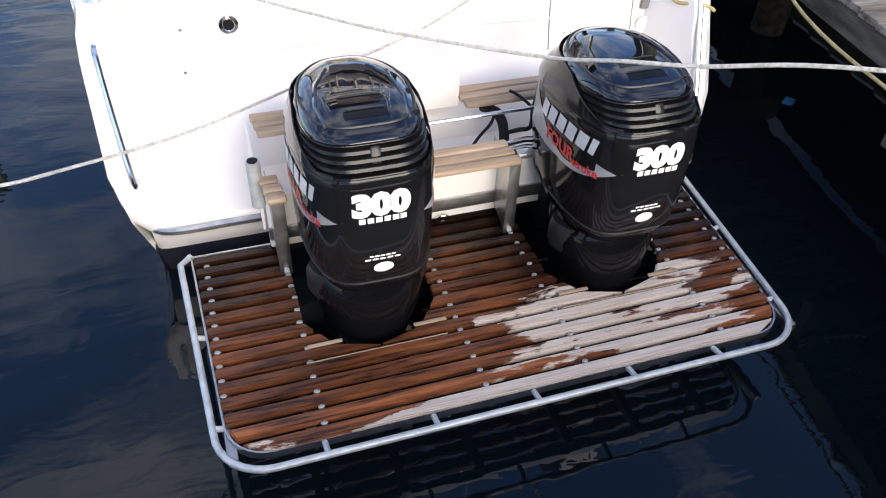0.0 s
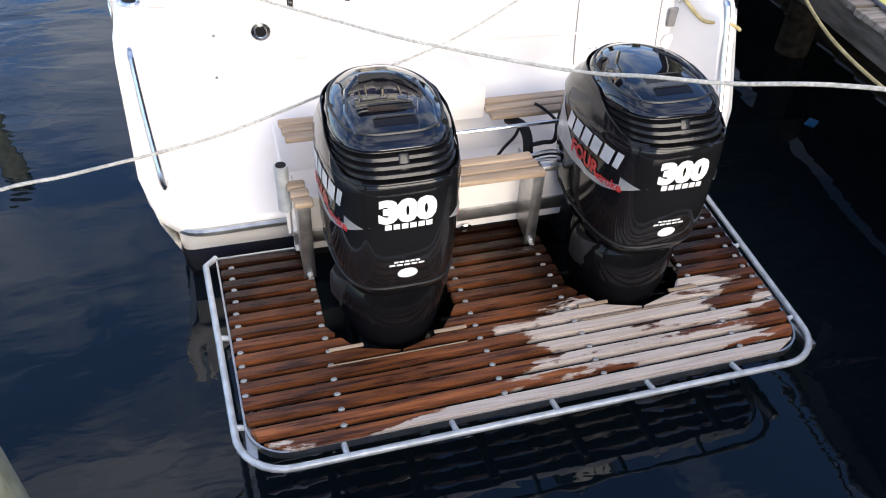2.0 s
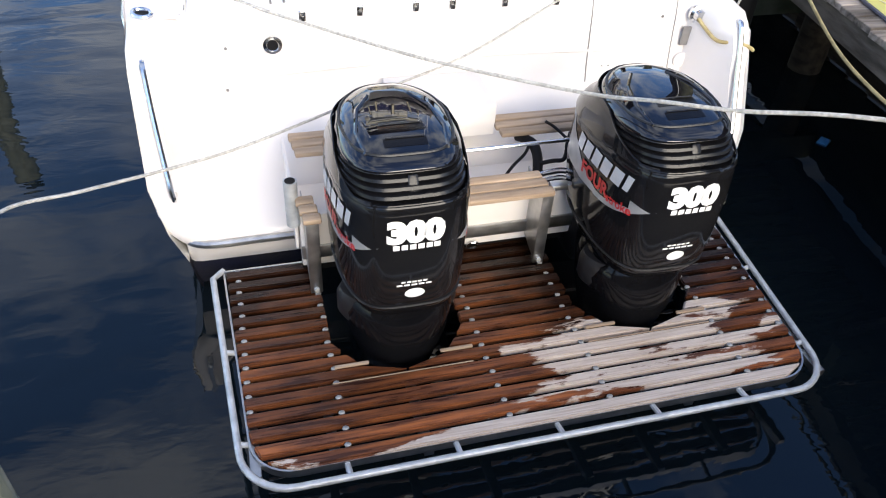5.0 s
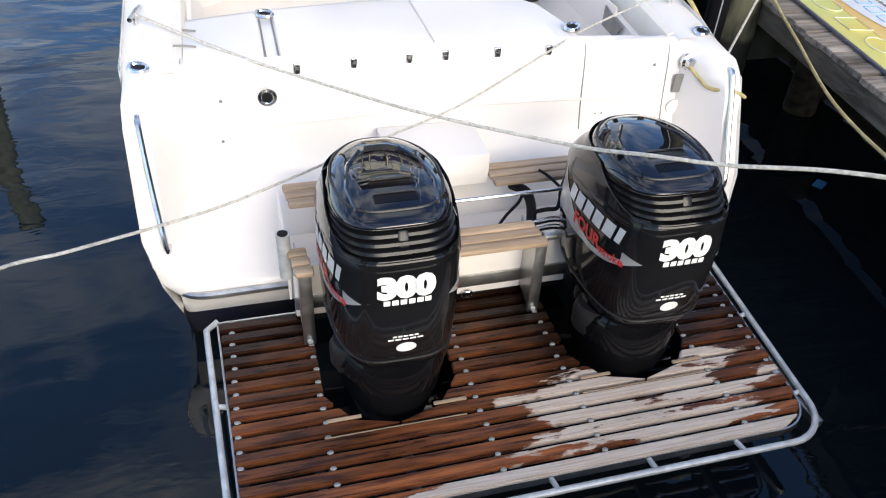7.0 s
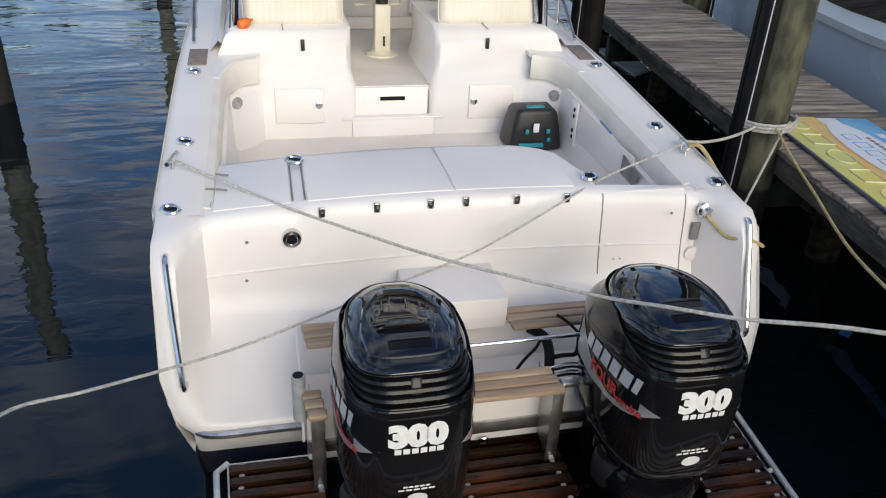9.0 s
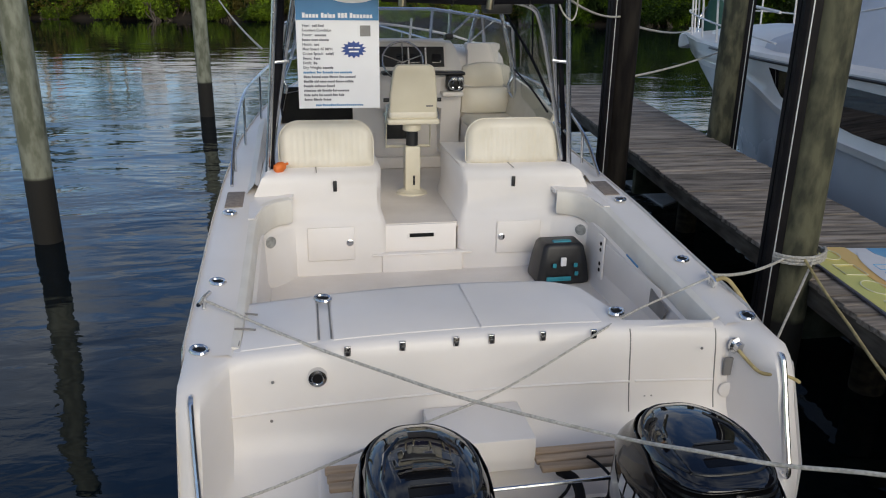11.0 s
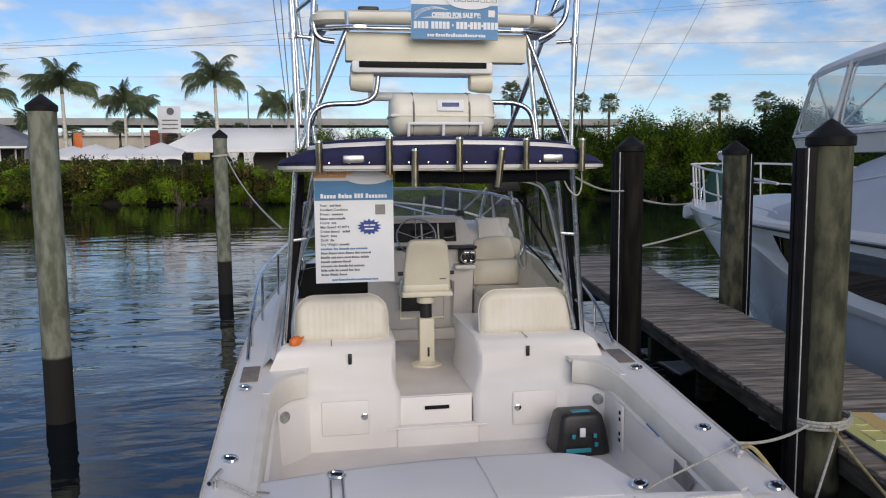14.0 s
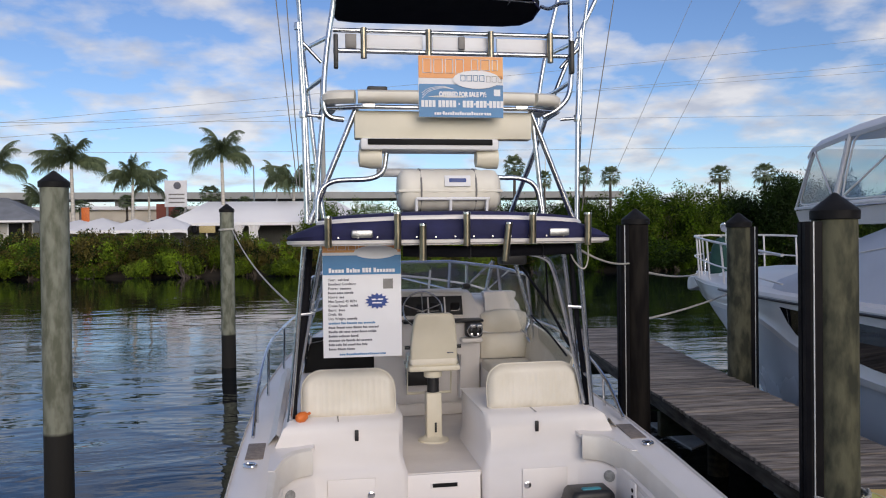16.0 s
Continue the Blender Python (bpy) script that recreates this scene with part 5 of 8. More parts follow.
def laid_rope(pts, r, material, label):
    return single("mooring_rope", tubem(curve_pts(pts, 6), r, 7), material, label, "rope", "mooring ropes")


laid_rope([(-1.52, 1.10, 1.305), (-1.18, 0.84, 1.237), (-0.905, 0.55, 1.229), (-0.60, 0.24, 1.236), (-0.269, -0.10, 1.256), (0.21, -0.55, 1.313), (0.382, -0.85, 1.426), (0.567, -1.05, 1.485), (0.839, -1.35, 1.604), (1.40, -1.92, 1.73), (1.84, -2.27, 1.80)], 0.0078, ROPE, "grey white mooring rope from the port cleat across the motors")
laid_rope([(1.47, 1.04, 1.305), (1.07, 0.867, 1.255), (0.83, 0.755, 1.225), (0.51, 0.50, 1.222), (0.17, 0.38, 1.106), (-0.09, 0.26, 1.058), (-0.47, 0.08, 1.038), (-0.75, -0.10, 1.049), (-1.11, -0.35, 1.082), (-1.36, -0.55, 1.148), (-1.64, -0.78, 1.243), (-1.84, -0.95, 1.314), (-1.88, -1.40, 1.43), (-1.84, -1.83, 1.52)], 0.0062, ROPE, "dirty white mooring rope from the starboard cleat to port")


# ---- helm, seats, hardtop and tower ----
def cabin():
    """Side decks, low cabin trunk and dash ahead of the cockpit."""
    ys = (4.95, 5.5, 6.3, 7.2, 8.2, 8.9)
    rings = []
    for y in ys:
        w, z = sheer(y)
        wi = max(0.05, w - 0.32)
        h = 0.42 * max(0.05, (9.1 - y) / 4.1)
        rings.append([(-wi, y, z), (-wi * 0.93, y, z + h * 0.8), (-wi * 0.5, y, z + h), (0, y, z + h * 1.05), (wi * 0.5, y, z + h), (wi * 0.93, y, z + h * 0.8), (wi, y, z)])
    part("cabin_trunk", loftm(rings, closed=False), GEL, boat)
    for s in (-1, 1):
        rings = []
        for y in (2.9, 3.4, 4.2, 5.0):
            z = sheer(y)[1]
            rings.append([(s * 1.30, y, 1.10), (s * 1.30, y, z + 0.06), (s * 1.33, y, z + 0.09), (s * 1.38, y, z + 0.03), (s * 1.40, y, z)])
        part("cockpit_coaming", loftm(rings, closed=False), GEL, boat)
    # dash and bulkhead
    part("bulkhead", boxm((0.25, 5.05, 1.55), (1.55, 0.10, 0.90), 0.02), GEL, boat)
    part("companionway", boxm((-0.80, 5.02, 1.55), (0.72, 0.06, 0.86), 0.01), DARK_HOLE, boat, "dark open companionway")
    dash = part("dash", loftm([[(x, 4.82, 1.78), (x, 4.76, 2.02), (x, 4.76, 2.13), (x, 4.84, 2.14), (x, 4.95, 2.43), (x, 5.06, 2.46), (x, 5.35, 2.42), (x, 5.35, 1.78)] for x in (-0.22, -0.20, 0.49, 0.51)]), GEL, boat, "white moulded helm dash")
    part("dash_cheek", loftm([[(x, 4.78, 1.95), (x, y0, 2.15), (x, y1, zt), (x, y1 + 0.12, zt + 0.02), (x, 5.36, zt), (x, 5.36, 1.95)] for x, y0, y1, zt in ((0.51, 4.84, 4.945, 2.425), (0.58, 4.84, 4.945, 2.42), (0.61, 4.86, 4.96, 2.39), (0.67, 4.86, 4.90, 2.20))]), GEL, dash, "sloping white cheek of the helm dash")
    part("instrument_panel", plate([(-0.17, 4.855, 2.195), (0.488, 4.855, 2.195), (0.488, 4.927, 2.385), (-0.17, 4.927, 2.385)], 0.02), BLACK_SATIN, dash, "black instrument panel")
    part("hood", tubem([(-0.22, 4.95, 2.435), (0.15, 4.93, 2.445), (0.51, 4.94, 2.425)], 0.018, 8), GEL, dash)
    for x in (0.125, 0.30):
        part("panel_rib", boxm((x, 4.875, 2.285), (0.016, 0.02, 0.20), 0.004, Euler((radians(-20), 0, 0)).to_matrix()), GEL, dash)
    part("counter", boxm((0.255, 4.745, 2.145), (0.83, 0.19, 0.03), 0.012), BLACK_SATIN, dash, "black non-slip ledge under the instruments")
    for x in (0.05, 0.19, 0.41):
        part("gauge", boxm((x, 4.885, 2.28), (0.11, 0.02, 0.11), 0.01, Euler((radians(-24), 0, 0)).to_matrix()), BLACK_GLASS, dash)
    wm = Matrix.Translation((0.04, 4.66, 2.27)) @ Matrix.Rotation(radians(62), 4, "X")
    wheel = part("steering_wheel", tubem([wm @ Vector((0.20 * math.cos(a), 0.20 * math.sin(a), 0)) for a in (2 * math.pi * j / 28 for j in range(28))], 0.010, 8, closed=True), STEEL, boat, "stainless five spoke steering wheel")
    for k in range(5):
        a = radians(90 + 72 * k)
        part("spoke", tubem([wm @ Vector((0, 0, -0.03)), wm @ Vector((0.20 * math.cos(a), 0.20 * math.sin(a), 0))], 0.006, 6), STEEL, wheel)
    thr = part("throttle", boxm((0.568, 4.69, 2.055), (0.175, 0.14, 0.16), 0.035), BLACK_SATIN, boat, "black and chrome throttle box")
    part("bezel", tubem([(0.568 + 0.075 * math.cos(a), 4.615, 2.05 + 0.06 * math.sin(a)) for a in (2 * math.pi * j / 18 for j in range(18))], 0.008, 6, closed=True), STEEL, thr)
    for x in (0.535, 0.60):
        part("lever", tubem(curve_pts([(x, 4.64, 2.04), (x, 4.59, 2.09), (x, 4.56, 2.105)], 4), 0.013, 8), STEEL, thr)
        part("grip", turnedm([(0.012, -0.03), (0.021, -0.02), (0.021, 0.02), (0.012, 0.03)], 10, (x, 4.555, 2.105), Euler((0, radians(90), 0)).to_matrix()), STEEL, thr)
        part("trim_knob", turnedm([(0.018, 0), (0.016, 0.02), (0.001, 0.024)], 12, (x, 4.62, 2.01), Euler((radians(90), 0, 0)).to_matrix()), STEEL, thr)
    part("throttle_shelf", boxm((0.545, 4.73, 1.945), (0.22, 0.18, 0.05), 0.02), GEL, boat)
    part("dash_shelf", loftm([[(x, 5.24, 1.85), (x, 5.22, 2.22 - 0.05 * k), (x, 5.27, 2.29 - 0.10 * k), (x, 5.42, 2.33 - 0.10 * k), (x, 5.75, 2.36 - 0.12 * k), (x, 5.8, 1.85)] for x, k in ((0.62, 0), (0.90, 0.05), (1.12, 0.15), (1.2, 0.4))]), GEL, boat, "white moulded shelf ahead of the lounge")
    part("dash_side", loftm([[(0.46, y0, z), (0.66, y0, z), (0.68, 5.04, z), (0.44, 5.04, z)] for y0, z in ((4.92, 1.30), (4.88, 1.60), (4.80, 1.90), (4.79, 1.95))]), GEL, boat)
    part("electronics_box", boxm((0.06, 4.96, 1.55), (0.34, 0.06, 0.20), 0.01), BLACK_SATIN, boat, "black electronics panel in the helm base")
    part("kick_board", boxm((0.25, 4.93, 1.20), (0.95, 0.06, 0.12), 0.01), GEL_SKID, boat)
    # starboard lounge
    lg = thing("lounge_seat", "cream vinyl helm lounge with backrest to starboard", "seat")
    part("base", boxm((0.96, 4.55, 1.40), (0.56, 0.85, 0.56), 0.03), GEL, lg)
    part("cushion", boxm((0.92, 4.46, 1.675), (0.50, 0.74, 0.10), 0.04, seg=3), VINYL, lg)

    def bolster(x0, x1, z0, z1, y, depth, crown):
        """A stuffed cushion standing on edge, its top bowed and its rim rounded."""
        rings = []
        for k in range(17):
            u = -1 + k / 8
            x = (x0 + x1) / 2 + (x1 - x0) / 2 * u
            e = 1 - abs(u) ** 5
            zt = z1 - crown * abs(u) ** 2.6
            d = depth * (0.35 + 0.65 * e)
            rings.append([(x, y - d * 0.8, z0 + 0.02), (x, y - d, z0 + 0.06), (x, y - d * 0.98, zt - 0.06), (x, y - d * 0.6, zt - 0.012), (x, y, zt), (x, y + 0.05, zt - 0.02), (x, y + 0.05, z0)])
        return loftm(rings)
    part("backrest", bolster(0.69, 1.205, 1.70, 1.985, 4.95, 0.09, 0.012), VINYL, lg)
    part("headrest", bolster(0.72, 1.225, 1.96, 2.225, 5.06, 0.08, 0.05), VINYL, lg)
    part("stowage_box", loftm([[(0.96 - w, 5.16, z), (0.96 + w, 5.16, z), (0.96 + w * 0.95, 5.34, z), (0.96 - w * 0.95, 5.34, z)] for w, z in ((0.165, 2.10), (0.165, 2.34), (0.178, 2.35), (0.178, 2.395), (0.165, 2.405))]), GEL, lg, "white moulded box behind the headrest")
    part("side_pad", plate([(1.15, 3.60, 1.62), (1.17, 4.95, 1.66), (1.235, 4.95, 2.09), (1.255, 4.3, 2.03), (1.275, 3.60, 1.90)], 0.035), VINYL, lg, "cream padded side coaming")
    # windscreen
    ws = thing("windscreen", "aluminium framed windscreen round the helm", "windscreen")
    low = [(-1.22, 4.75, 1.86), (-1.05, 5.45, 2.22), (-0.5, 5.85, 2.34), (0.5, 5.85, 2.34), (1.05, 5.45, 2.22), (1.22, 4.75, 1.86)]
    high = [(-1.08, 4.45, 2.62), (-0.92, 5.05, 2.68), (-0.45, 5.40, 2.74), (0.45, 5.40, 2.74), (0.92, 5.05, 2.68), (1.08, 4.45, 2.62)]
    part("lower_frame", tubem(low, 0.018, 8), ALU_TUBE, ws)
    part("upper_frame", tubem(high, 0.016, 8), ALU_TUBE, ws)
    for a, b in zip(low, high):
        part("post", tubem([a, b], 0.018, 8), ALU_TUBE, ws)
    for a, c, r in (((0.615, 5.3, 2.45), (0.625, 5.3, 2.74), 0.019), ((0.655, 5.3, 2.505), (0.90, 5.3, 2.72), 0.014), ((0.824, 5.3, 2.36), (0.92, 5.3, 2.74), 0.022), ((0.857, 5.3, 2.427), (1.125, 5.3, 2.65), 0.009), ((-0.824, 5.3, 2.36), (-0.92, 5.3, 2.74), 0.022)):
        part("strut", tubem([a, c], r, 8), ALU_TUBE, ws)
    part("wiper_motor", boxm((0.60, 5.22, 2.47), (0.085, 0.07, 0.06), 0.015), BLACK_SATIN, ws, "black wiper motor box")
    part("grab_rail", tubem(curve_pts([(-0.85, 6.0, 2.56), (-0.04, 6.0, 2.56), (0.687, 6.0, 2.456), (1.06, 6.0, 2.352)], 4), 0.013, 8), GEL, ws, "white grab rail over the cabin top")
    part("rail_post", tubem([(0.31, 6.0, 2.62), (0.29, 6.0, 2.40)], 0.014, 8), GEL, ws)
    for k in range(5):
        part("pane", plate([low[k], low[k + 1], high[k + 1], high[k]], 0.005), CLEAR, ws).visible_shadow = False


cabin()


def pleated_back(x0, x1, z0, z1, y, lean=8):
    """A seat back with rounded upper corners and vertical pleats."""
    nx, nz = 60, 14
    bm = bmesh.new()
    w, h = x1 - x0, z1 - z0
    fr, bk = [], []
    for i in range(nx + 1):
        u = i / nx
        f_row, b_row = [], []
        for j in range(nz + 1):
            v = j / nz
            px, pz = (u - 0.5) * w, v * h
            # squeeze towards rounded corners
            r = 0.165
            edge = max(0, abs(px) - (w / 2 - r)) / r
            top = h - r * (1 - math.sqrt(max(0, 1 - edge * edge))) if edge > 0 else h
            bot = 0.03 * (1 - math.sqrt(max(0, 1 - edge * edge))) if edge > 0 else 0
            pz = bot + v * (top - bot)
            rim = min(1, min(u, 1 - u) * w / 0.05, (pz - bot) / 0.05 + 0.02, (top - pz) / 0.05 + 0.02)
            puff = math.sqrt(max(0, rim))
            pleat = 0.0075 * abs(math.sin(math.pi * u * 16)) ** 0.7 if 0.06 < v < 0.80 and 0.07 < u < 0.93 else 0.0065
            t = 0.05 * puff + pleat * puff
            yy = y + math.tan(radians(lean)) * pz
            f_row.append((x0 + w / 2 + px, yy - t, z0 + pz))
            b_row.append((x0 + w / 2 + px, yy + 0.06 * puff + 0.02, z0 + pz))
        fr.append(f_row)
        bk.append(b_row)
    loft(bm, fr, closed=False)
    loft(bm, bk, closed=False)
    ring_f = [fr[i][0] for i in range(nx + 1)] + [fr[nx][j] for j in range(1, nz + 1)] + [fr[i][nz] for i in range(nx - 1, -1, -1)] + [fr[0][j] for j in range(nz - 1, 0, -1)]
    ring_b = [bk[i][0] for i in range(nx + 1)] + [bk[nx][j] for j in range(1, nz + 1)] + [bk[i][nz] for i in range(nx - 1, -1, -1)] + [bk[0][j] for j in range(nz - 1, 0, -1)]
    loft(bm, [ring_f, ring_b], caps=False)
    return bm, ring_f


for x0, x1, lab in ((-1.145, -0.395, "cream pleated vinyl seat back on the port seat box"), (0.365, 1.155, "cream pleated vinyl seat back on the starboard seat box")):
    sb = thing("seat_back", lab, "seat back", "aft seat backs")
    bm, rim = pleated_back(x0, x1, 1.575, 1.945, 3.12)
    part("pad", bm, VINYL, sb, sharp=60)
    part("piping", tubem(rim, 0.005, 6, closed=True), VINYL, sb)


def helm_chair():
    c = thing("helm_chair", "cream helm chair on a cream pedestal at the wheel", "chair")
    x, y = 0.028, 3.92
    part("floor_flange", turnedm([(0.145, 1.135), (0.14, 1.15), (0.10, 1.165), (0.08, 1.19), (0.001, 1.19)], 24, (x, y, 0)), CREAM, c)
    part("pedestal", boxm((x, y, 1.375), (0.145, 0.145, 0.42), 0.02), CREAM, c)
    part("pedestal_slot", boxm((x + 0.01, y - 0.075, 1.27), (0.02, 0.008, 0.09), 0.004), BLACK_SATIN, c)
    part("column", turnedm([(0.055, 1.58), (0.055, 1.73)], 16, (x, y, 0)), BLACK_SATIN, c)
    part("collar", turnedm([(0.075, 1.72), (0.085, 1.73), (0.085, 1.78), (0.06, 1.79)], 16, (x, y, 0)), CREAM, c)
    part("seat_pan", boxm((x, y + 0.10, 1.815), (0.47, 0.46, 0.05), 0.018), CREAM, c)
    part("cushion", boxm((x, y + 0.12, 1.875), (0.44, 0.44, 0.09), 0.035, seg=3), VINYL, c)
    b = [[(x - w, y - 0.09 - 0.20 * (z - 1.87) + dy, z), (x + w, y - 0.09 - 0.20 * (z - 1.87) + dy, z), (x + w, y - 0.20 * (z - 1.87) + dy, z), (x - w, y - 0.20 * (z - 1.87) + dy, z)]
         for z, w, dy in ((1.87, 0.205, 0), (1.90, 0.215, 0), (2.05, 0.212, 0), (2.20, 0.195, 0), (2.29, 0.178, 0.0), (2.32, 0.15, 0.01))]
    bm = loftm(b)
    bmesh.ops.bevel(bm, geom=bm.edges[:], offset=0.022, segments=3, profile=0.5, affect="EDGES")
    part("backrest", bm, CREAM, c, "smooth cream backrest shell")
    part("maker_plate", boxm((x + 0.145, y - 0.108, 1.955), (0.06, 0.006, 0.010), 0.001, Euler((radians(11), 0, 0)).to_matrix()), INK, c)
    part("seat_lip", loftm([[(x - 0.235, y - 0.10, z), (x + 0.235, y - 0.10, z), (x + 0.245, y - 0.03, z), (x + 0.245, y + 0.12, z), (x - 0.245, y + 0.12, z), (x - 0.245, y - 0.03, z)] for z in (1.795, 1.83)]), CREAM, c, "cream moulded seat lip")
    part("footrest", tubem([(x - 0.21, y + 0.28, 1.52), (x + 0.21, y + 0.28, 1.52), (x + 0.21, y + 0.24, 1.76), (x - 0.21, y + 0.24, 1.76)], 0.016, 8, closed=True), CREAM, c, "cream footrest frame")
    for s in (-1, 1):
        part("bracket", tubem([(x + s * 0.22, y - 0.04, 1.93), (x + s * 0.235, y - 0.04, 1.82)], 0.016, 8), STEEL, c)
        part("arm_bolt", turnedm([(0.018, 0), (0.018, 0.05)], 10, (x + s * 0.21, y - 0.03, 2.0), Euler((0, radians(90 * s), 0)).to_matrix()), BLACK_SATIN, c)


helm_chair()


def hardtop():
    h = thing("hardtop", "white hardtop with a navy canvas valance and rod holders", "hardtop")
    # plan outline, aft edge bowed
    pl = [(-1.215, 2.74), (-1.14, 2.60), (-0.95, 2.52), (-0.5, 2.465), (0, 2.45), (0.5, 2.465), (0.95, 2.52), (1.17, 2.60), (1.275, 2.74), (1.26, 3.2), (1.16, 4.2), (0.85, 4.75), (0, 4.9), (-0.85, 4.75), (-1.16, 4.2), (-1.22, 3.2)]

    def ring(k, z, dome=0.0):
        """An outline shrunk by k; above the lower trim it droops to a thin tip at both sides."""
        out = []
        for x, y in pl:
            tip = min(1, max(0, (abs(x) * k - 0.86) / 0.40)) ** 1.7
            out.append((x * k, 3.5 + (y - 3.5) * k, z - max(0, z - 2.99) * 0.85 * tip + dome * (1 - (x / 1.28) ** 2)))
        return out
    def plateau(k, z):
        return [(x * k * 0.83, 3.5 + (y - 3.5) * k * 0.985, z + 0.035 * (1 - (x / 1.28) ** 2)) for x, y in pl]
    part("valance", loftm([ring(0.995, 2.985, 0.0), ring(1.008, 3.02, 0.008), ring(1.0, 3.07, 0.02), ring(0.985, 3.09, 0.022), plateau(1.0, 3.098)], caps=False), NAVY, h, "navy canvas valance")
    part("top_shell", loftm([plateau(1.0, 3.094), plateau(0.998, 3.116), plateau(0.985, 3.128), plateau(0.97, 3.13)], caps=False), GEL, h, "white edge of the moulded hardtop")
    part("top_cover", loftm([plateau(0.97, 3.128), plateau(0.955, 3.15), plateau(0.85, 3.165), plateau(0.5, 3.175), plateau(0.05, 3.18)]), NAVY, h, "navy canvas hardtop cover")
    part("lower_trim", loftm([ring(0.985, 2.955), ring(1.004, 2.96), ring(1.008, 2.982), ring(0.985, 2.988)]), GEL, h)
    part("headliner", loftm([ring(0.975, 2.945), ring(0.975, 2.955)]), GEL, h, "white moulded headliner")
    snap = to_mesh("snap", turnedm([(0.009, 0), (0.006, 0.006)], 8, rot=Euler((radians(90), 0, 0)).to_matrix()), STEEL)
    for k in range(13):
        ob = new("snap", snap)
        ob.parent = h
        x = -0.85 + 0.14 * k
        ob.location = (x, 2.425 + 0.09 * x * x, 3.005)
    for x, z, ln in ((-0.92, 3.045, 0.22), (-0.43, 3.05, 0.26), (-0.25, 2.965, 0.26), (0.07, 3.055, 0.24), (0.37, 2.96, 0.28), (0.57, 3.06, 0.22), (1.02, 3.05, 0.24)):
        y = 2.40 + 0.10 * x * x
        lean = 0.03 if x == 0.37 else 0.0
        rh = part("rod_holder", tubem([(x - lean * 0.5, y - 0.01, z - ln / 2), (x + lean * 0.5, y - 0.02, z + ln / 2)], 0.026, 14), BRONZE, h, "polished tubular rod holder")
        part("lip", tubem([(x + lean * 0.5, y - 0.02, z + ln / 2 - 0.012), (x + lean * 0.5, y - 0.02, z + ln / 2 + 0.004)], 0.031, 14), STEEL, rh)
    for x in (-0.68, 0.79):
        part("spreader_light", boxm((x, 2.43 + 0.09 * x * x, 3.03), (0.155, 0.05, 0.055), 0.012), ALU, h, "silver spreader light")
    # legs
    for s in (-1, 1):
        for pts, r in (([(1.245, 3.06, 1.50), (1.225, 3.03, 1.65), (1.10, 2.95, 2.96)], 0.021), ([(1.21, 3.30, 1.50), (1.17, 3.2, 1.85), (1.0, 2.98, 2.75), (0.96, 2.95, 2.95)], 0.019),
                       ([(1.10, 4.56, 1.98), (1.092, 4.55, 2.053), (1.124, 4.55, 2.206), (0.981, 4.55, 2.74), (0.925, 4.52, 2.95)], 0.020)):
            part("leg", tubem(curve_pts([(s * x, y, z) for x, y, z in pts], 4), r, 10), ALU_TUBE, h, "polished tubular hardtop leg")
        part("crossbar", tubem([(s * 1.16, 2.99, 2.41), (s * 1.03, 3.02, 2.42)], 0.014, 8), ALU_TUBE, h)
        part("crossbar", tubem([(s * 1.22, 3.04, 1.80), (s * 1.165, 3.18, 1.90)], 0.014, 8), ALU_TUBE, h)
        part("foot", turnedm([(0.05, 0), (0.045, 0.015), (0.03, 0.03)], 14, (s * 1.245, 3.06, 1.49)), STEEL, h)
    part("curtain_hoop", tubem(curve_pts([(1.19, 3.10, 1.60), (1.02, 3.02, 2.30), (0.90, 2.96, 2.70), (0.80, 2.93, 2.83), (0.55, 2.92, 2.87), (0.2, 2.92, 2.87)], 6), 0.018, 10), ALU_TUBE, h, "curved tubular curtain hoop")
    for s in (-1, 1):
        # rolled black curtains lashed to the legs
        part("rolled_curtain", tubem(curve_pts([(s * 1.21, 3.10, 1.57), (s * 1.20, 3.12, 1.80), (s * 1.10, 3.05, 2.5), (s * 1.06, 3.02, 2.92)], 6), 0.034 if s < 0 else 0.025, 10, taper=0.026 if s < 0 else 0.018), BLACK_CANVAS, h, "rolled black canvas curtain")
        cur = part("side_curtain", plate([(s * 1.18, 3.35, 1.70), (s * 1.24, 4.55, 1.72), (s * 1.12, 4.43, 2.90), (s * 1.04, 3.10, 2.90)], 0.004), CLEAR, h, "clear vinyl side curtain")
        cur.visible_shadow = False
        for pts, r in (([(1.075, 3.8, 2.90), (1.098, 3.8, 2.365)], 0.008), ([(0.97, 4.4, 2.80), (0.99, 4.4, 2.73), (1.09, 3.8, 2.37), (1.10, 3.2, 2.07)], 0.013), ([(1.13, 4.5, 2.20), (1.14, 3.9, 2.08), (1.105, 3.3, 1.97)], 0.009)):
            part("curtain_edge", tubem(curve_pts([(s * x, y, z) for x, y, z in pts], 4), r, 6), BLACK_CANVAS, h)
    # rolled curtain under the aft edge and a dark box
    part("rolled_curtain", tubem([(-0.36, 2.72, 2.90), (0.3, 2.70, 2.885), (0.98, 2.72, 2.90)], 0.045, 12), BLACK_CANVAS, h, "rolled black aft curtain")
    for x in (-0.2, 0.15, 0.72):
        part("curtain_strap", tubem([(x, 2.71 + 0.05 * math.cos(a), 2.89 + 0.05 * math.sin(a)) for a in (2 * math.pi * j / 12 for j in range(12))], 0.006, 5, closed=True), BLACK_SATIN, h)
    part("overhead_box", boxm((0.50, 2.78, 2.86), (0.20, 0.18, 0.16), 0.02), BLACK_SATIN, h)
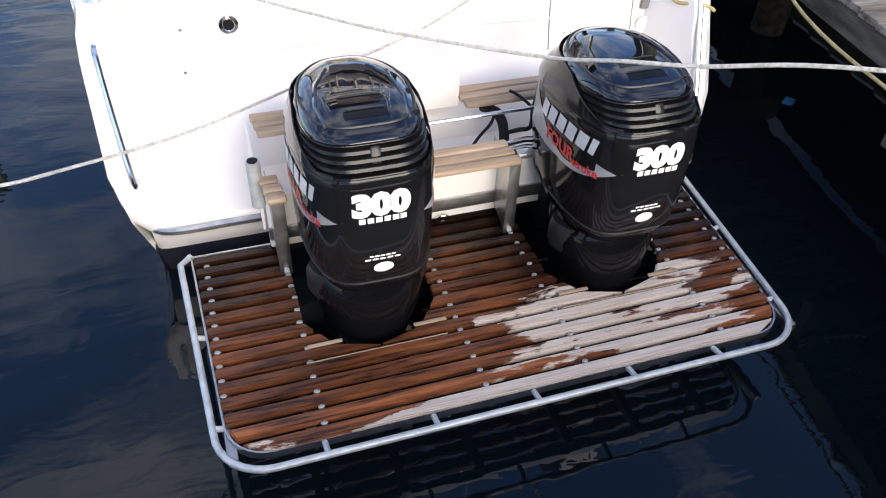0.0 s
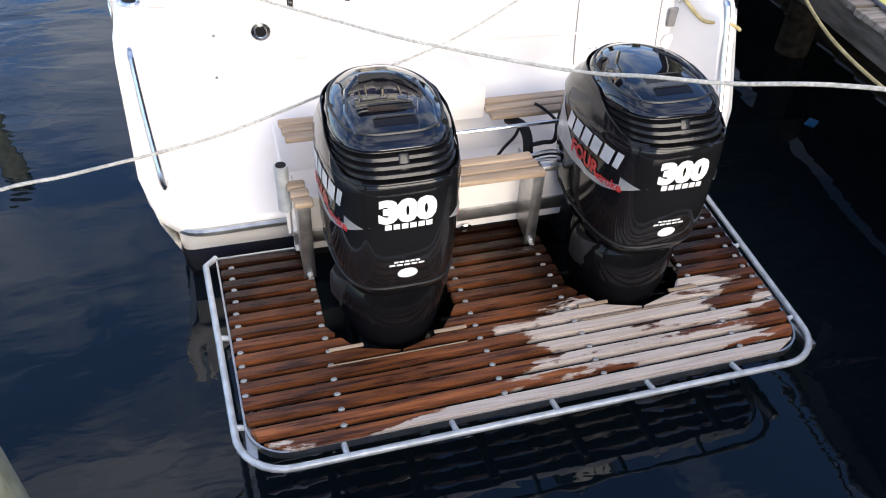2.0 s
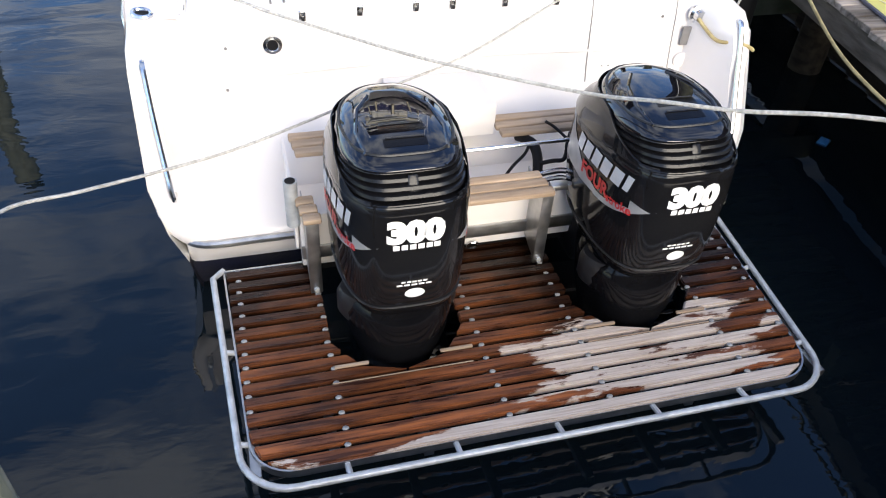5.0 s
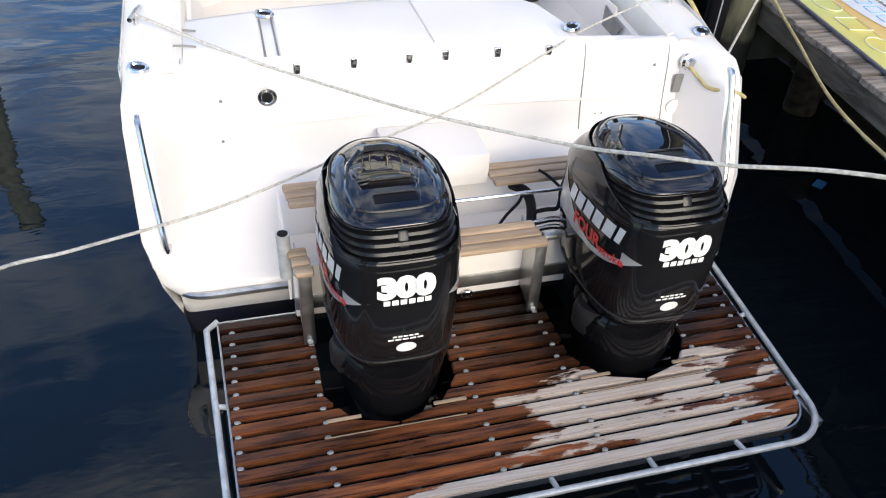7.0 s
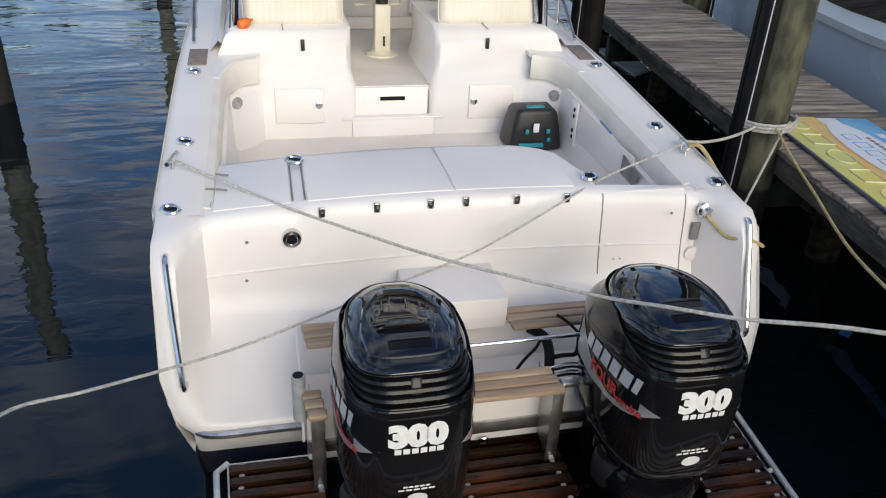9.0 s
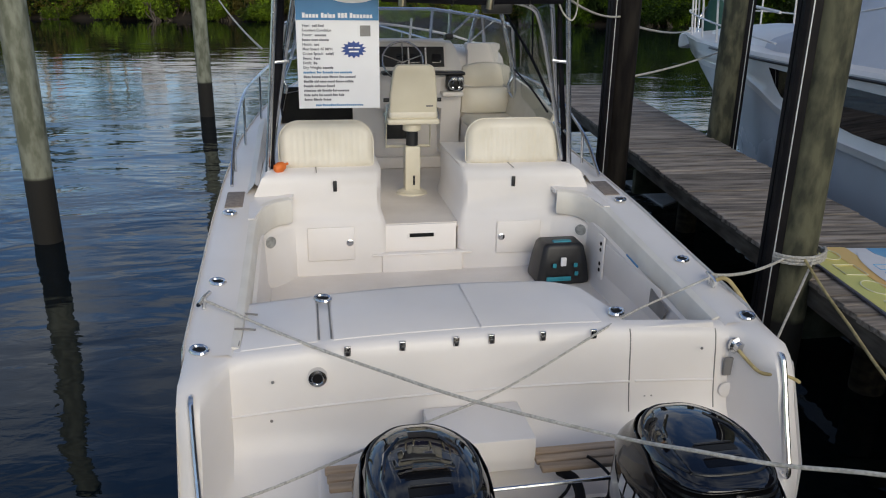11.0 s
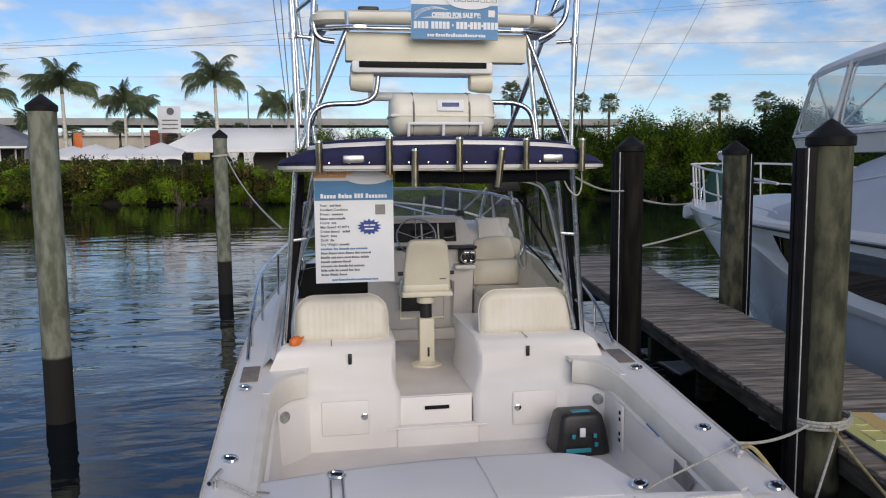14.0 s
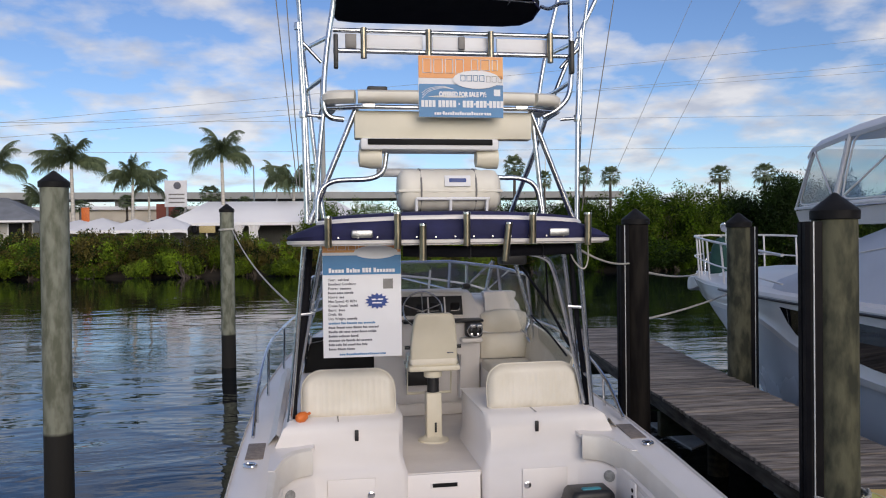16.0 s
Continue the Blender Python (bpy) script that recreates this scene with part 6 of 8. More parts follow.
    part("hanging_cable", tubem(curve_pts([(0.93, 2.72, 2.93), (0.99, 2.72, 2.80), (1.07, 2.74, 2.74), (1.12, 2.78, 2.80), (1.13, 2.80, 2.92)], 5), 0.006, 6), ROPE, h)


hardtop()


def tower():
    t = thing("fishing_tower", "polished aluminium fishing tower with belly pads and a navy sunshade", "boat tower")
    Y = 2.9

    def bar(pts, r=0.022, m=ALU_TUBE, label="", smooth=True):
        return part("tube", tubem(curve_pts(pts, 5) if smooth and len(pts) > 2 else pts, r, 10), m, t, label)
    # main legs
    for s in (-1, 1):
        if s < 0:
            bar([(-0.80, Y - 0.15, 5.3), (-0.849, Y - 0.02, 4.832), (-0.894, Y, 4.544), (-0.929, Y, 4.233), (-0.934, Y, 4.018), (-0.89, Y, 3.935), (-0.784, Y, 3.915)], 0.022)
            bar([(-0.93, Y + 0.02, 4.05), (-0.97, Y + 0.03, 3.7), (-1.02, Y + 0.04, 3.12)], 0.020)
            bar([(-1.15, 4.1, 5.25), (-1.107, 4.1, 4.68), (-0.996, 4.1, 3.596), (-0.935, 4.1, 3.10)], 0.022)
        else:
            bar([(1.03, Y - 0.1, 5.4), (1.039, Y, 4.90), (1.04, Y, 4.525), (1.026, Y, 4.173), (0.938, Y, 4.034), (0.80, Y, 3.955)], 0.022)
            bar([(0.715, Y, 3.92), (0.80, Y, 3.12)], 0.020, smooth=False)
            bar([(1.319, 4.1, 5.28), (1.221, 4.1, 4.89), (1.122, 4.1, 4.378), (1.085, 4.1, 3.868), (0.878, 4.1, 3.358), (0.79, 4.1, 3.12)], 0.022)
            bar([(1.474, 3.5, 5.10), (1.296, 3.5, 4.738), (1.089, 3.5, 4.263), (0.97, 3.6, 3.876), (0.76, 4.0, 3.12)], 0.020)
            bar([(0.85, 3.1, 4.90), (0.91, 3.05, 4.87), (0.97, 2.97, 4.89), (1.04, Y, 4.88)], 0.016)
        # struts from the deck hinge down to the hardtop corners
        bar([(s * 0.685, Y - 0.02, 4.012), (s * 1.06, Y + 0.02, 3.11)], 0.022, smooth=False)
        bar([(-0.928 if s < 0 else 1.03, Y, 4.24), (s * 1.06, 3.5, 4.26), (-1.07 if s < 0 else 1.12, 4.1, 4.34)], 0.018)
        bar([(-0.894 if s < 0 else 1.04, Y, 4.545), (-1.11 if s < 0 else 1.19, 4.1, 4.74)], 0.018)
        # lower hoop
        if s < 0:
            bar([(-1.0, Y, 3.12), (-0.98, Y, 3.34), (-0.87, Y, 3.44), (-0.60, Y, 3.46), (-0.49, Y, 3.52), (-0.46, Y, 3.66)], 0.020)
        else:
            bar([(0.42, Y, 3.47), (0.62, Y, 3.46), (0.74, Y, 3.38), (0.79, Y, 3.12)], 0.020)
        hold = part("side_holder", boxm((0.09 + s * 0.93, Y - 0.07, 4.42), (0.035, 0.06, 0.26), 0.01), BLACK_SATIN, t, "black side rod holder")
        # outriggers
        pole = part("outrigger", tubem([(s * 1.075, Y, 3.12), (s * 1.09, Y, 3.95), (s * 1.12, Y, 4.62)], 0.020, 10), ALU_TUBE, t, "long polished outrigger pole")
        part("upper_pole", tubem([(s * 1.10, Y + 0.02, 3.6), (s * 1.13, Y - 0.02, 4.60), (s * 1.42, Y - 0.5, 7.4)] if s > 0 else [(s * 1.05, Y + 0.02, 3.3), (s * 1.10, Y - 0.02, 4.60), (s * 1.22, Y - 0.5, 7.4)], 0.018, 10, taper=0.010), ALU_TUBE, pole)
        for z in (3.95, 4.62):
            part("clamp", turnedm([(0.032, -0.025), (0.034, 0), (0.032, 0.025)], 12, (s * (1.09 if z < 4.2 else 1.12), Y, z)), STEEL, pole)
        bar([(s * 0.95, Y, 4.35), (s * 1.11, Y, 4.52)], 0.014)
        bar([(s * 0.95, Y + 0.02, 3.94), (s * 1.09, Y, 3.95)], 0.014)
    # upper rail with rod holders
    for z in (4.59, 4.435):
        bar([(-0.86, Y - 0.04, z), (1.0, Y - 0.04, z)], 0.018)
    for x0, x1 in ((-0.64, -0.17), (-0.09, 0.36), (0.42, 0.84)):
        part("rail_panel", boxm(((x0 + x1) / 2, Y - 0.02, 4.512), (x1 - x0, 0.02, 0.105), 0.004), BOARD_WHITE, t)
    part("rail_box", boxm((0.135, Y - 0.045, 4.515), (0.05, 0.03, 0.10), 0.006), GREY_PLASTIC, t, "small grey box on the rail")
    part("rail_box", boxm((-0.725, Y - 0.035, 4.51), (0.085, 0.03, 0.11), 0.006), GREY_PLASTIC, t, "small grey box on the rail")
    for x in (-0.63, -0.13, 0.36, 0.84):
        part("rod_holder", tubem([(x, Y - 0.085, 4.37), (x, Y - 0.085, 4.60)], 0.024, 12), BRONZE, t)
    # belly pads
    for pts in ([(-0.70, Y - 0.08), (-0.86, Y - 0.04), (-0.905, Y + 0.10), (-0.90, Y + 0.5)], [(-0.68, Y - 0.09), (0.0, Y - 0.11), (0.69, Y - 0.09)], [(0.71, Y - 0.08), (0.85, Y - 0.04), (0.90, Y + 0.10), (0.89, Y + 0.5)]):
        bm = bmesh.new()
        line = curve_pts([(x, y, 0) for x, y in pts], 6)
        rings = []
        for k, q in enumerate(line):
            a, b = line[max(0, k - 1)], line[min(len(line) - 1, k + 1)]
            tt = (b - a).normalized()
            nn = Vector((-tt.y, tt.x, 0))
            rings.append([q + nn * dx + Vector((0, 0, z)) for dx, z in ((-0.055, 4.05), (-0.065, 4.07), (-0.06, 4.105), (-0.03, 4.125), (0.03, 4.125), (0.06, 4.10), (0.06, 4.055), (0.03, 4.03), (-0.03, 4.03))])
        loft(bm, rings)
        part("belly_pad", bm, RAFT, t, "pale padded belly bolster")
    bar([(-0.97, Y + 0.45, 4.0), (-0.95, Y + 0.02, 4.0), (-0.68, Y - 0.09, 4.0), (0.68, Y - 0.09, 4.0), (0.93, Y + 0.02, 4.0), (0.95, Y + 0.45, 4.0)], 0.018, smooth=False)
    part("control_box", boxm((-0.005, Y + 0.02, 3.875), (1.40, 0.12, 0.215), 0.012), CREAM, t, "cream tower control box")
    part("box_dark", boxm((-0.52, Y + 0.1, 4.17), (0.16, 0.1, 0.04), 0.015), BLACK_SATIN, t)
    for x in (-0.60, 0.60):
        part("hinge", boxm((x, Y - 0.105, 4.005), (0.10, 0.02, 0.035), 0.004), STEEL, t)
    base = part("speaker_box", boxm((-0.125, Y + 0.05, 3.72), (1.08, 0.30, 0.09), 0.02), BOARD_WHITE, t, "white radio box under the tower deck")
    part("slot", boxm((-0.125, Y - 0.105, 3.735), (0.97, 0.01, 0.045), 0.004), DARK_HOLE, base)
    for x in (-0.58, 0.34):
        part("loudhailer", turnedm([(0.02, -0.10), (0.07, -0.09), (0.085, 0.0), (0.085, 0.08), (0.02, 0.09)], 18, (x, Y + 0.02, 3.625), Euler((0, radians(90), 0)).to_matrix()), CREAM, base)
    part("crossbar", tubem([(-0.52, Y + 0.25, 3.53), (0.30, Y + 0.25, 3.53)], 0.035, 10), BOARD_WHITE, t)
    # sunshade, seen from below
    pl = [(-0.80, 2.78), (-0.6, 2.72), (0.0, 2.69), (0.45, 2.72), (0.66, 2.80), (0.84, 3.1), (0.86, 3.40), (0.80, 3.58), (0.66, 3.68), (-0.66, 3.70), (-0.80, 3.62), (-0.86, 3.42), (-0.84, 3.1)]
    part("sunshade", loftm([[(x, y, 4.875 + 0.05 * (1 - (x / 0.9) ** 2)) for x, y in pl], [(x, y, 4.935 + 0.06 * (1 - (x / 0.9) ** 2)) for x, y in pl]]), BLACK_CANVAS, t, "navy black canvas sunshade")
    part("shade_trim", tubem([(x, y, 4.875 + 0.05 * (1 - (x / 0.9) ** 2)) for x, y in pl], 0.010, 6, closed=True), NAVY, t)
    for x in (-0.02, 0.55):
        part("seam", tubem([(x, 2.72, 4.92 - 0.05 * x * x), (x + 0.05, 3.66, 4.92 - 0.05 * x * x)], 0.005, 6), BOARD_WHITE, t)
    part("seam", tubem([(-0.78, 2.95, 4.883), (0, 2.95, 4.921), (0.76, 2.95, 4.885)], 0.006, 6), BOARD_WHITE, t)
    # halyards from the outriggers
    for a, b in (((-1.45, 2.6, 6.6), (-1.14, 2.85, 3.35)), ((-1.30, 2.55, 6.6), (-1.12, 2.85, 3.35)), ((1.30, 2.6, 4.9), (1.11, 2.88, 3.2))):
        part("halyard", tubem([a, b], 0.004, 5), GREY_PLASTIC, t)


tower()


def life_raft():
    r = thing("life_raft", "white ribbed life raft canister strapped on the hardtop", "life raft")
    x0, x1, y, z, rad = -0.385, 0.40, 2.82, 3.36, 0.152
    rings = []
    for k in range(25):
        u = k / 24
        x = x0 + (x1 - x0) * u
        e = min(1, min(u, 1 - u) / 0.10)
        rr = rad * (0.72 + 0.28 * math.sqrt(max(0, 1 - (1 - e) ** 2))) * (1.0 if k % 4 else 0.965)
        rings.append([(x, y + rr * 1.05 * math.copysign(abs(math.cos(a)) ** 0.8, math.cos(a)), z + rr * 1.08 * math.copysign(abs(math.sin(a)) ** 0.8, math.sin(a))) for a in (2 * math.pi * j / 24 for j in range(24))])
    part("canister", loftm(rings), RAFT, r, "off-white ribbed canister", sharp=60)
    part("seam", boxm((0.005, y, z - 0.01), (0.80, 0.325, 0.022), 0.008), RAFT, r)
    for x in (-0.22, 0.2):
        part("strap", tubem([(x, y + 0.164 * math.cos(a), z + 0.168 * math.sin(a)) for a in (2 * math.pi * j / 24 for j in range(24))], 0.008, 6, closed=True), GREY_PLASTIC, r)
    part("cradle_rail", tubem([(-0.26, y - 0.17, z - 0.07), (0.30, y - 0.17, z - 0.07)], 0.012, 8), BOARD_WHITE, r)
    for x in (-0.26, 0.0, 0.28):
        part("cradle_leg", tubem([(x, y - 0.17, z - 0.07), (x, y - 0.15, 3.16)], 0.012, 8), BOARD_WHITE, r)
    for x in (-0.26, 0.28):
        part("cradle_foot", plate([(x - 0.14, y - 0.20, 3.165), (x + 0.14, y - 0.20, 3.165), (x + 0.08, y - 0.02, 3.19), (x - 0.08, y - 0.02, 3.19)], 0.015), GEL, r)
    lab = part("label_plate", boxm((0.055, y - 0.160, z + 0.065), (0.20, 0.006, 0.085), 0.002, Euler((radians(-12), 0, 0)).to_matrix()), BOARD_WHITE, r, "white label with blue print")
    part("label_bar", boxm((0.055, y - 0.1645, z + 0.07), (0.13, 0.005, 0.03), 0.001, Euler((radians(-12), 0, 0)).to_matrix()), SIGN_NAVY, lab)


life_raft()


def text_bars(parent, x, y, z, widths, h, material, gap=0.012, name="text_bar", depth=0.003):
    for wd in widths:
        part(name, boxm((x + wd / 2, y, z), (wd, depth, h)), material, parent)
        x += wd + gap


def char_bars(parent, x, y, z, pattern, cw, h, material, name="text_bar", depth=0.003):
    """One plain bar for each character; a space leaves a gap, i a narrow bar, a dot a small one."""
    for c in pattern:
        wd = cw * (0.45 if c == "i" else 0.5 if c == "." else 1.0)
        if c != " ":
            hh = h * (0.3 if c == "." else 0.72 if c == "x" else 1.0)
            part(name, boxm((x + wd * 0.41, y, z - (h - hh) / 2 * (c == "x")), (wd * 0.80, depth, hh)), material, parent)
        x += wd if c != " " else cw * 0.6


def frame_bars(parent, x, y, z, widths, h, material, gap, r=0.0045):
    """A row of hollow upright rectangles in thin strokes."""
    for wd in widths:
        part("brand_bar", tubem([(x, y, z - h / 2), (x + wd, y, z - h / 2), (x + wd, y, z + h / 2), (x, y, z + h / 2)], r, 5, closed=True), material, parent)
        x += wd + gap


def spec_sign():
    s = thing("sale_sign", "white sale sign board with blue header hanging under the hardtop", "sign")
    y, x0, x1, z0, z1 = 2.75, -0.965, -0.375, 2.105, 2.985
    part("board", boxm(((x0 + x1) / 2, y, (z0 + z1) / 2), (x1 - x0, 0.008, z1 - z0), 0.001), BOARD_WHITE, s)
    f = y - 0.006
    part("header", boxm(((x0 + x1) / 2, f, 2.80), (x1 - x0 - 0.004, 0.004, 0.145)), SIGN_BLUE, s, "blue header band")
    part("header_top", boxm(((x0 + x1) / 2, f, 2.940), (x1 - x0 - 0.004, 0.004, 0.09)), SIGN_ORANGE, s)
    part("header_line", boxm(((x0 + x1) / 2, f - 0.0005, 2.886), (x1 - x0 - 0.004, 0.004, 0.016)), BOARD_WHITE, s)
    frame_bars(s, -0.925, f - 0.003, 2.945, (0.055, 0.06, 0.055, 0.055, 0.05, 0.06), 0.06, BOARD_WHITE, 0.02, 0.0025)
    bm = bmesh.new()
    bm.faces.new([bm.verts.new((-0.565 + 0.165 * math.cos(a), f - 0.006, 2.895 + 0.05 * math.sin(a))) for a in (2 * math.pi * j / 28 for j in range(28))])
    part("oval", bm, BOARD_WHITE, s)
    char_bars(s, -0.918, f - 0.003, 2.760, "Xxxxx Xxixx XXX Xxxxxxx", 0.0235, 0.034, BOARD_WHITE)
    rng = random.Random(4)
    READ = {0: ("Year:", 0.075), 1: ("Excellent Condition", 9), 2: ("Power:", 0.09), 4: ("Hours:", 0.085), 5: ("Max Speed: 45 MPH", 9), 6: ("Cruise Speed:", 0.165), 7: ("Beam:", 0.078), 8: ("Draft:", 0.075), 9: ("Dry Weight:", 0.14)}
    rows = [0.14, 0.17, 0.17, 0.13, 0.13, 0.18, 0.21, 0.11, 0.11, 0.18, 0.28, 0.33, 0.38, 0.22, 0.29, 0.32, 0.20]
    for k, wd in enumerate(rows):
        z, x, left = 2.690 - 0.0325 * k, -0.925, wd
        if k in READ:
            txt, used = READ[k]
            words(txt, 0.026, INK, s, Matrix.Translation((x, f, z)) @ Matrix.Rotation(radians(90), 4, "X"), bold=0.0006, depth=0.001, align="LEFT")
            x, left = x + used, wd - used
        pat = ""
        while left > 0.015:
            q = rng.randint(2, 7)
            pat += rng.choice("Xx") + "".join(rng.choice("xxxi") for _ in range(q)) + " "
            left -= 0.0118 * (q + 1)
        char_bars(s, x, f, z, pat, 0.0118, 0.017, SIGN_BLUE if k == 10 else INK)
    char_bars(s, -0.845, f, 2.130, "xxx.XxxxXxxXxxxxXxxxx.xxx", 0.0145, 0.016, SIGN_BLUE)
    bm = bmesh.new()
    ring = []
    for j in range(28):
        a = 2 * math.pi * j / 28
        q = 1.0 if j % 2 else 0.72
        ring.append((-0.560 + 0.092 * q * math.cos(a), 2.525 + 0.062 * q * math.sin(a)))
    loft(bm, [[(x, f - 0.004, z) for x, z in ring], [(x, f + 0.002, z) for x, z in ring]])
    part("starburst", bm, SIGN_NAVY, s, "dark blue starburst")
    text_bars(s, -0.60, f - 0.006, 2.538, (0.035, 0.04), 0.010, BOARD_WHITE, 0.01)
    text_bars(s, -0.595, f - 0.006, 2.512, (0.07,), 0.010, BOARD_WHITE, 0.01)
    part("grey_square", boxm((-0.475, f, 2.655), (0.075, 0.003, 0.075)), GREY_PLASTIC, s)
    for x in (x0 + 0.02, x1 - 0.02):
        part("tie", tubem([(x, y, z1 - 0.02), (x, y + 0.02, 2.99)], 0.004, 5), BLACK_SATIN, s)


spec_sign()


def tower_sign():
    s = thing("sale_sign", "orange and blue sale sign tied to the tower rail", "sign", at=(0, 0, -0.035))
    x0, x1, z0, z1, y = -0.225, 0.435, 3.915, 4.385, 2.735
    part("board", boxm(((x0 + x1) / 2, y, (z0 + z1) / 2), (x1 - x0, 0.008, z1 - z0), 0.001), BOARD_WHITE, s)
    f = y - 0.006
    part("orange_band", boxm((0.105, f, 4.298), (0.655, 0.004, 0.168)), SIGN_ORANGE, s, "orange upper band")
    part("blue_band", boxm((0.105, f, 4.042), (0.655, 0.004, 0.25)), SIGN_BLUE, s, "blue lower band")
    # brand word as plain strokes
    frame_bars(s, -0.19, f - 0.003, 4.305, (0.062, 0.066, 0.058, 0.062), 0.105, BOARD_WHITE, 0.022)
    frame_bars(s, 0.185, f - 0.003, 4.318, (0.05, 0.066, 0.04), 0.08, BOARD_WHITE, 0.024)
    bm = bmesh.new()
    bm.faces.new([bm.verts.new((0.225 + 0.185 * math.cos(a), f - 0.009, 4.205 + 0.07 * math.sin(a))) for a in (2 * math.pi * j / 28 for j in range(28))])
    part("oval", bm, BOARD_WHITE, s, "white oval")
    frame_bars(s, 0.10, f - 0.011, 4.215, (0.034, 0.036, 0.034, 0.036), 0.044, SIGN_BLUE, 0.014, 0.003)
    frame_bars(s, 0.30, f - 0.011, 4.21, (0.030, 0.034, 0.028), 0.044, GREY_PLASTIC, 0.014, 0.002)
    for k in range(3):
        part("wave_line", tubem(curve_pts([(-0.20, f - 0.003, 4.10 - 0.02 * k), (-0.14, f - 0.003, 4.135 - 0.012 * k), (-0.04, f - 0.003, 4.150 - 0.006 * k), (0.05, f - 0.003, 4.13)], 5), 0.0022, 5), BOARD_WHITE, s)
    words("OFFERED FOR SALE BY:", 0.048, BOARD_WHITE, s, Matrix.Translation((0.115, f - 0.003, 4.090)) @ Matrix.Rotation(radians(90), 4, "X"), bold=0.0032, squeeze=0.74)
    char_bars(s, -0.205, f - 0.003, 4.018, "XXXX XXXXX", 0.0285, 0.052, BOARD_WHITE)
    char_bars(s, 0.082, f - 0.003, 4.018, ". XXX.XXX.XXXX", 0.0295, 0.052, BOARD_WHITE)
    char_bars(s, -0.105, f - 0.003, 3.947, "xxx.XxxxXxxXxxxxXxxxx.xxx", 0.0185, 0.026, BOARD_WHITE)
    part("white_square", boxm((0.385, f - 0.002, 4.108), (0.05, 0.003, 0.05)), BOARD_WHITE, s)
    for x in (x0 + 0.02, x1 - 0.02):
        part("tie", tubem([(x, y, z1 - 0.015), (x, y + 0.08, 4.43)], 0.004, 5), BLACK_SATIN, s)


tower_sign()


def bow_rail():
    r = thing("bow_rail", "polished stainless bow rail along the side decks", "rail")
    for s in (-1, 1):
        ys = (3.05, 3.5, 4.3, 5.3, 6.3, 7.3, 8.3, 9.1)
        top = []
        for k, y in enumerate(ys):
            w, z = sheer(y)
            top.append((s * (w - 0.09), y, z + (0.03 if k == 0 else 0.28 if k == 1 else 0.46)))
        part("top_rail", tubem(curve_pts(top, 5), 0.015, 8), STEEL, r)
        for k in range(1, len(ys)):
            w, z = sheer(ys[k])
            part("stanchion", tubem([(s * (w - 0.08), ys[k], z - 0.02), top[k]], 0.012, 8), STEEL, r)


bow_rail()


def tool_case():
    c = thing("carry_case", "black hard carry case with teal latches on the cockpit floor", "case")
    x, y, z = 1.02, 2.53, 0.757
    rings = []
    for h, w, d in ((0, 0.205, 0.13), (0.02, 0.215, 0.14), (0.19, 0.19, 0.125), (0.30, 0.165, 0.105), (0.325, 0.14, 0.085)):
        rings.append([(x - w, y - d, z + h), (x - w * 0.75, y - d - 0.02, z + h), (x + w * 0.75, y - d - 0.02, z + h), (x + w, y - d, z + h), (x + w, y + d, z + h), (x - w, y + d, z + h)])
    bm = loftm(rings)
    bmesh.ops.bevel(bm, geom=bm.edges[:], offset=0.012, segments=2, profile=0.5, affect="EDGES")
    part("body", bm, BLACK_SATIN, c)
    part("handle", boxm((x, y - 0.05, z + 0.322), (0.15, 0.05, 0.03), 0.012), TEAL, c, "teal grip")
    part("latch", boxm((x - 0.02, y - 0.178, z + 0.20), (0.045, 0.02, 0.07), 0.006), BOARD_WHITE, c)
    for dx, dz, w in ((-0.09, 0.17, 0.03), (0.08, 0.17, 0.03), (-0.05, 0.06, 0.20), (0.09, 0.10, 0.03)):
        part("trim_patch", boxm((x + dx, y - 0.178, z + dz), (w, 0.016, 0.035), 0.006), TEAL, c)


tool_case()

part_bm = turnedm([(0.01, -0.055), (0.034, -0.04), (0.042, 0.0), (0.03, 0.035), (0.01, 0.048), (0.01, 0.07)], 14, (-1.135, 2.97, 1.622), Euler((0, radians(70), radians(20))).to_matrix())
single("orange_float", part_bm, ORANGE, "small orange float tied beside the port seat back", "float")


# ---- ropes and cords ----
def coil(x, y, z, r, turns, rr, material, label):
    pts = [(x + r * math.cos(a), y + r * math.sin(a), z + 0.022 * a / (2 * math.pi) + 0.012 * math.sin(a + 1)) for a in (2 * math.pi * k / 20 for k in range(20 * turns))]
    return single("rope_coil", tubem(pts, rr, 7), material, label, "rope", "mooring ropes")


coil(2.365, 1.52, 1.235, 0.195, 3, 0.011, ROPE, "white rope wound round the dock pile")
coil(-3.19, 15.79, 3.27, 0.185, 2, 0.013, ROPE, "grey rope looped round the mooring pile")
rope((1.50, 1.10, 1.30), (2.25, 1.42, 1.27), 0.05, 0.010, ROPE, "white mooring rope from the gunwale to the dock pile")
rope((2.38, 1.33, 1.27), (1.60, 0.62, 0.75), 0.0, 0.008, ROPE, "thin white rope hanging from the dock pile")
laid_rope([(2.32, 1.34, 1.275), (2.26, 1.0, 1.17), (2.20, 0.69, 1.10), (2.06, 0.10, 1.0), (2.0, -0.50, 0.965), (1.95, -1.20, 1.0), (1.93, -2.18, 1.20)], 0.0095, ROPE_Y, "tan yellow cord hanging from the dock pile")
rope((-3.05, 15.7, 3.27), (-1.34, 5.4, 2.33), 0.14, 0.012, ROPE, "pale mooring rope from the far pile to the bow")
rope((1.13, 3.06, 2.90), (2.44, 5.12, 2.69), 0.05, 0.010, ROPE, "white rope from the boat to the dock pile")
rope((2.70, 5.22, 2.58), (7.05, 12.3, 2.20), 0.06, 0.014, ROPE, "white bow line of the neighbouring boat")
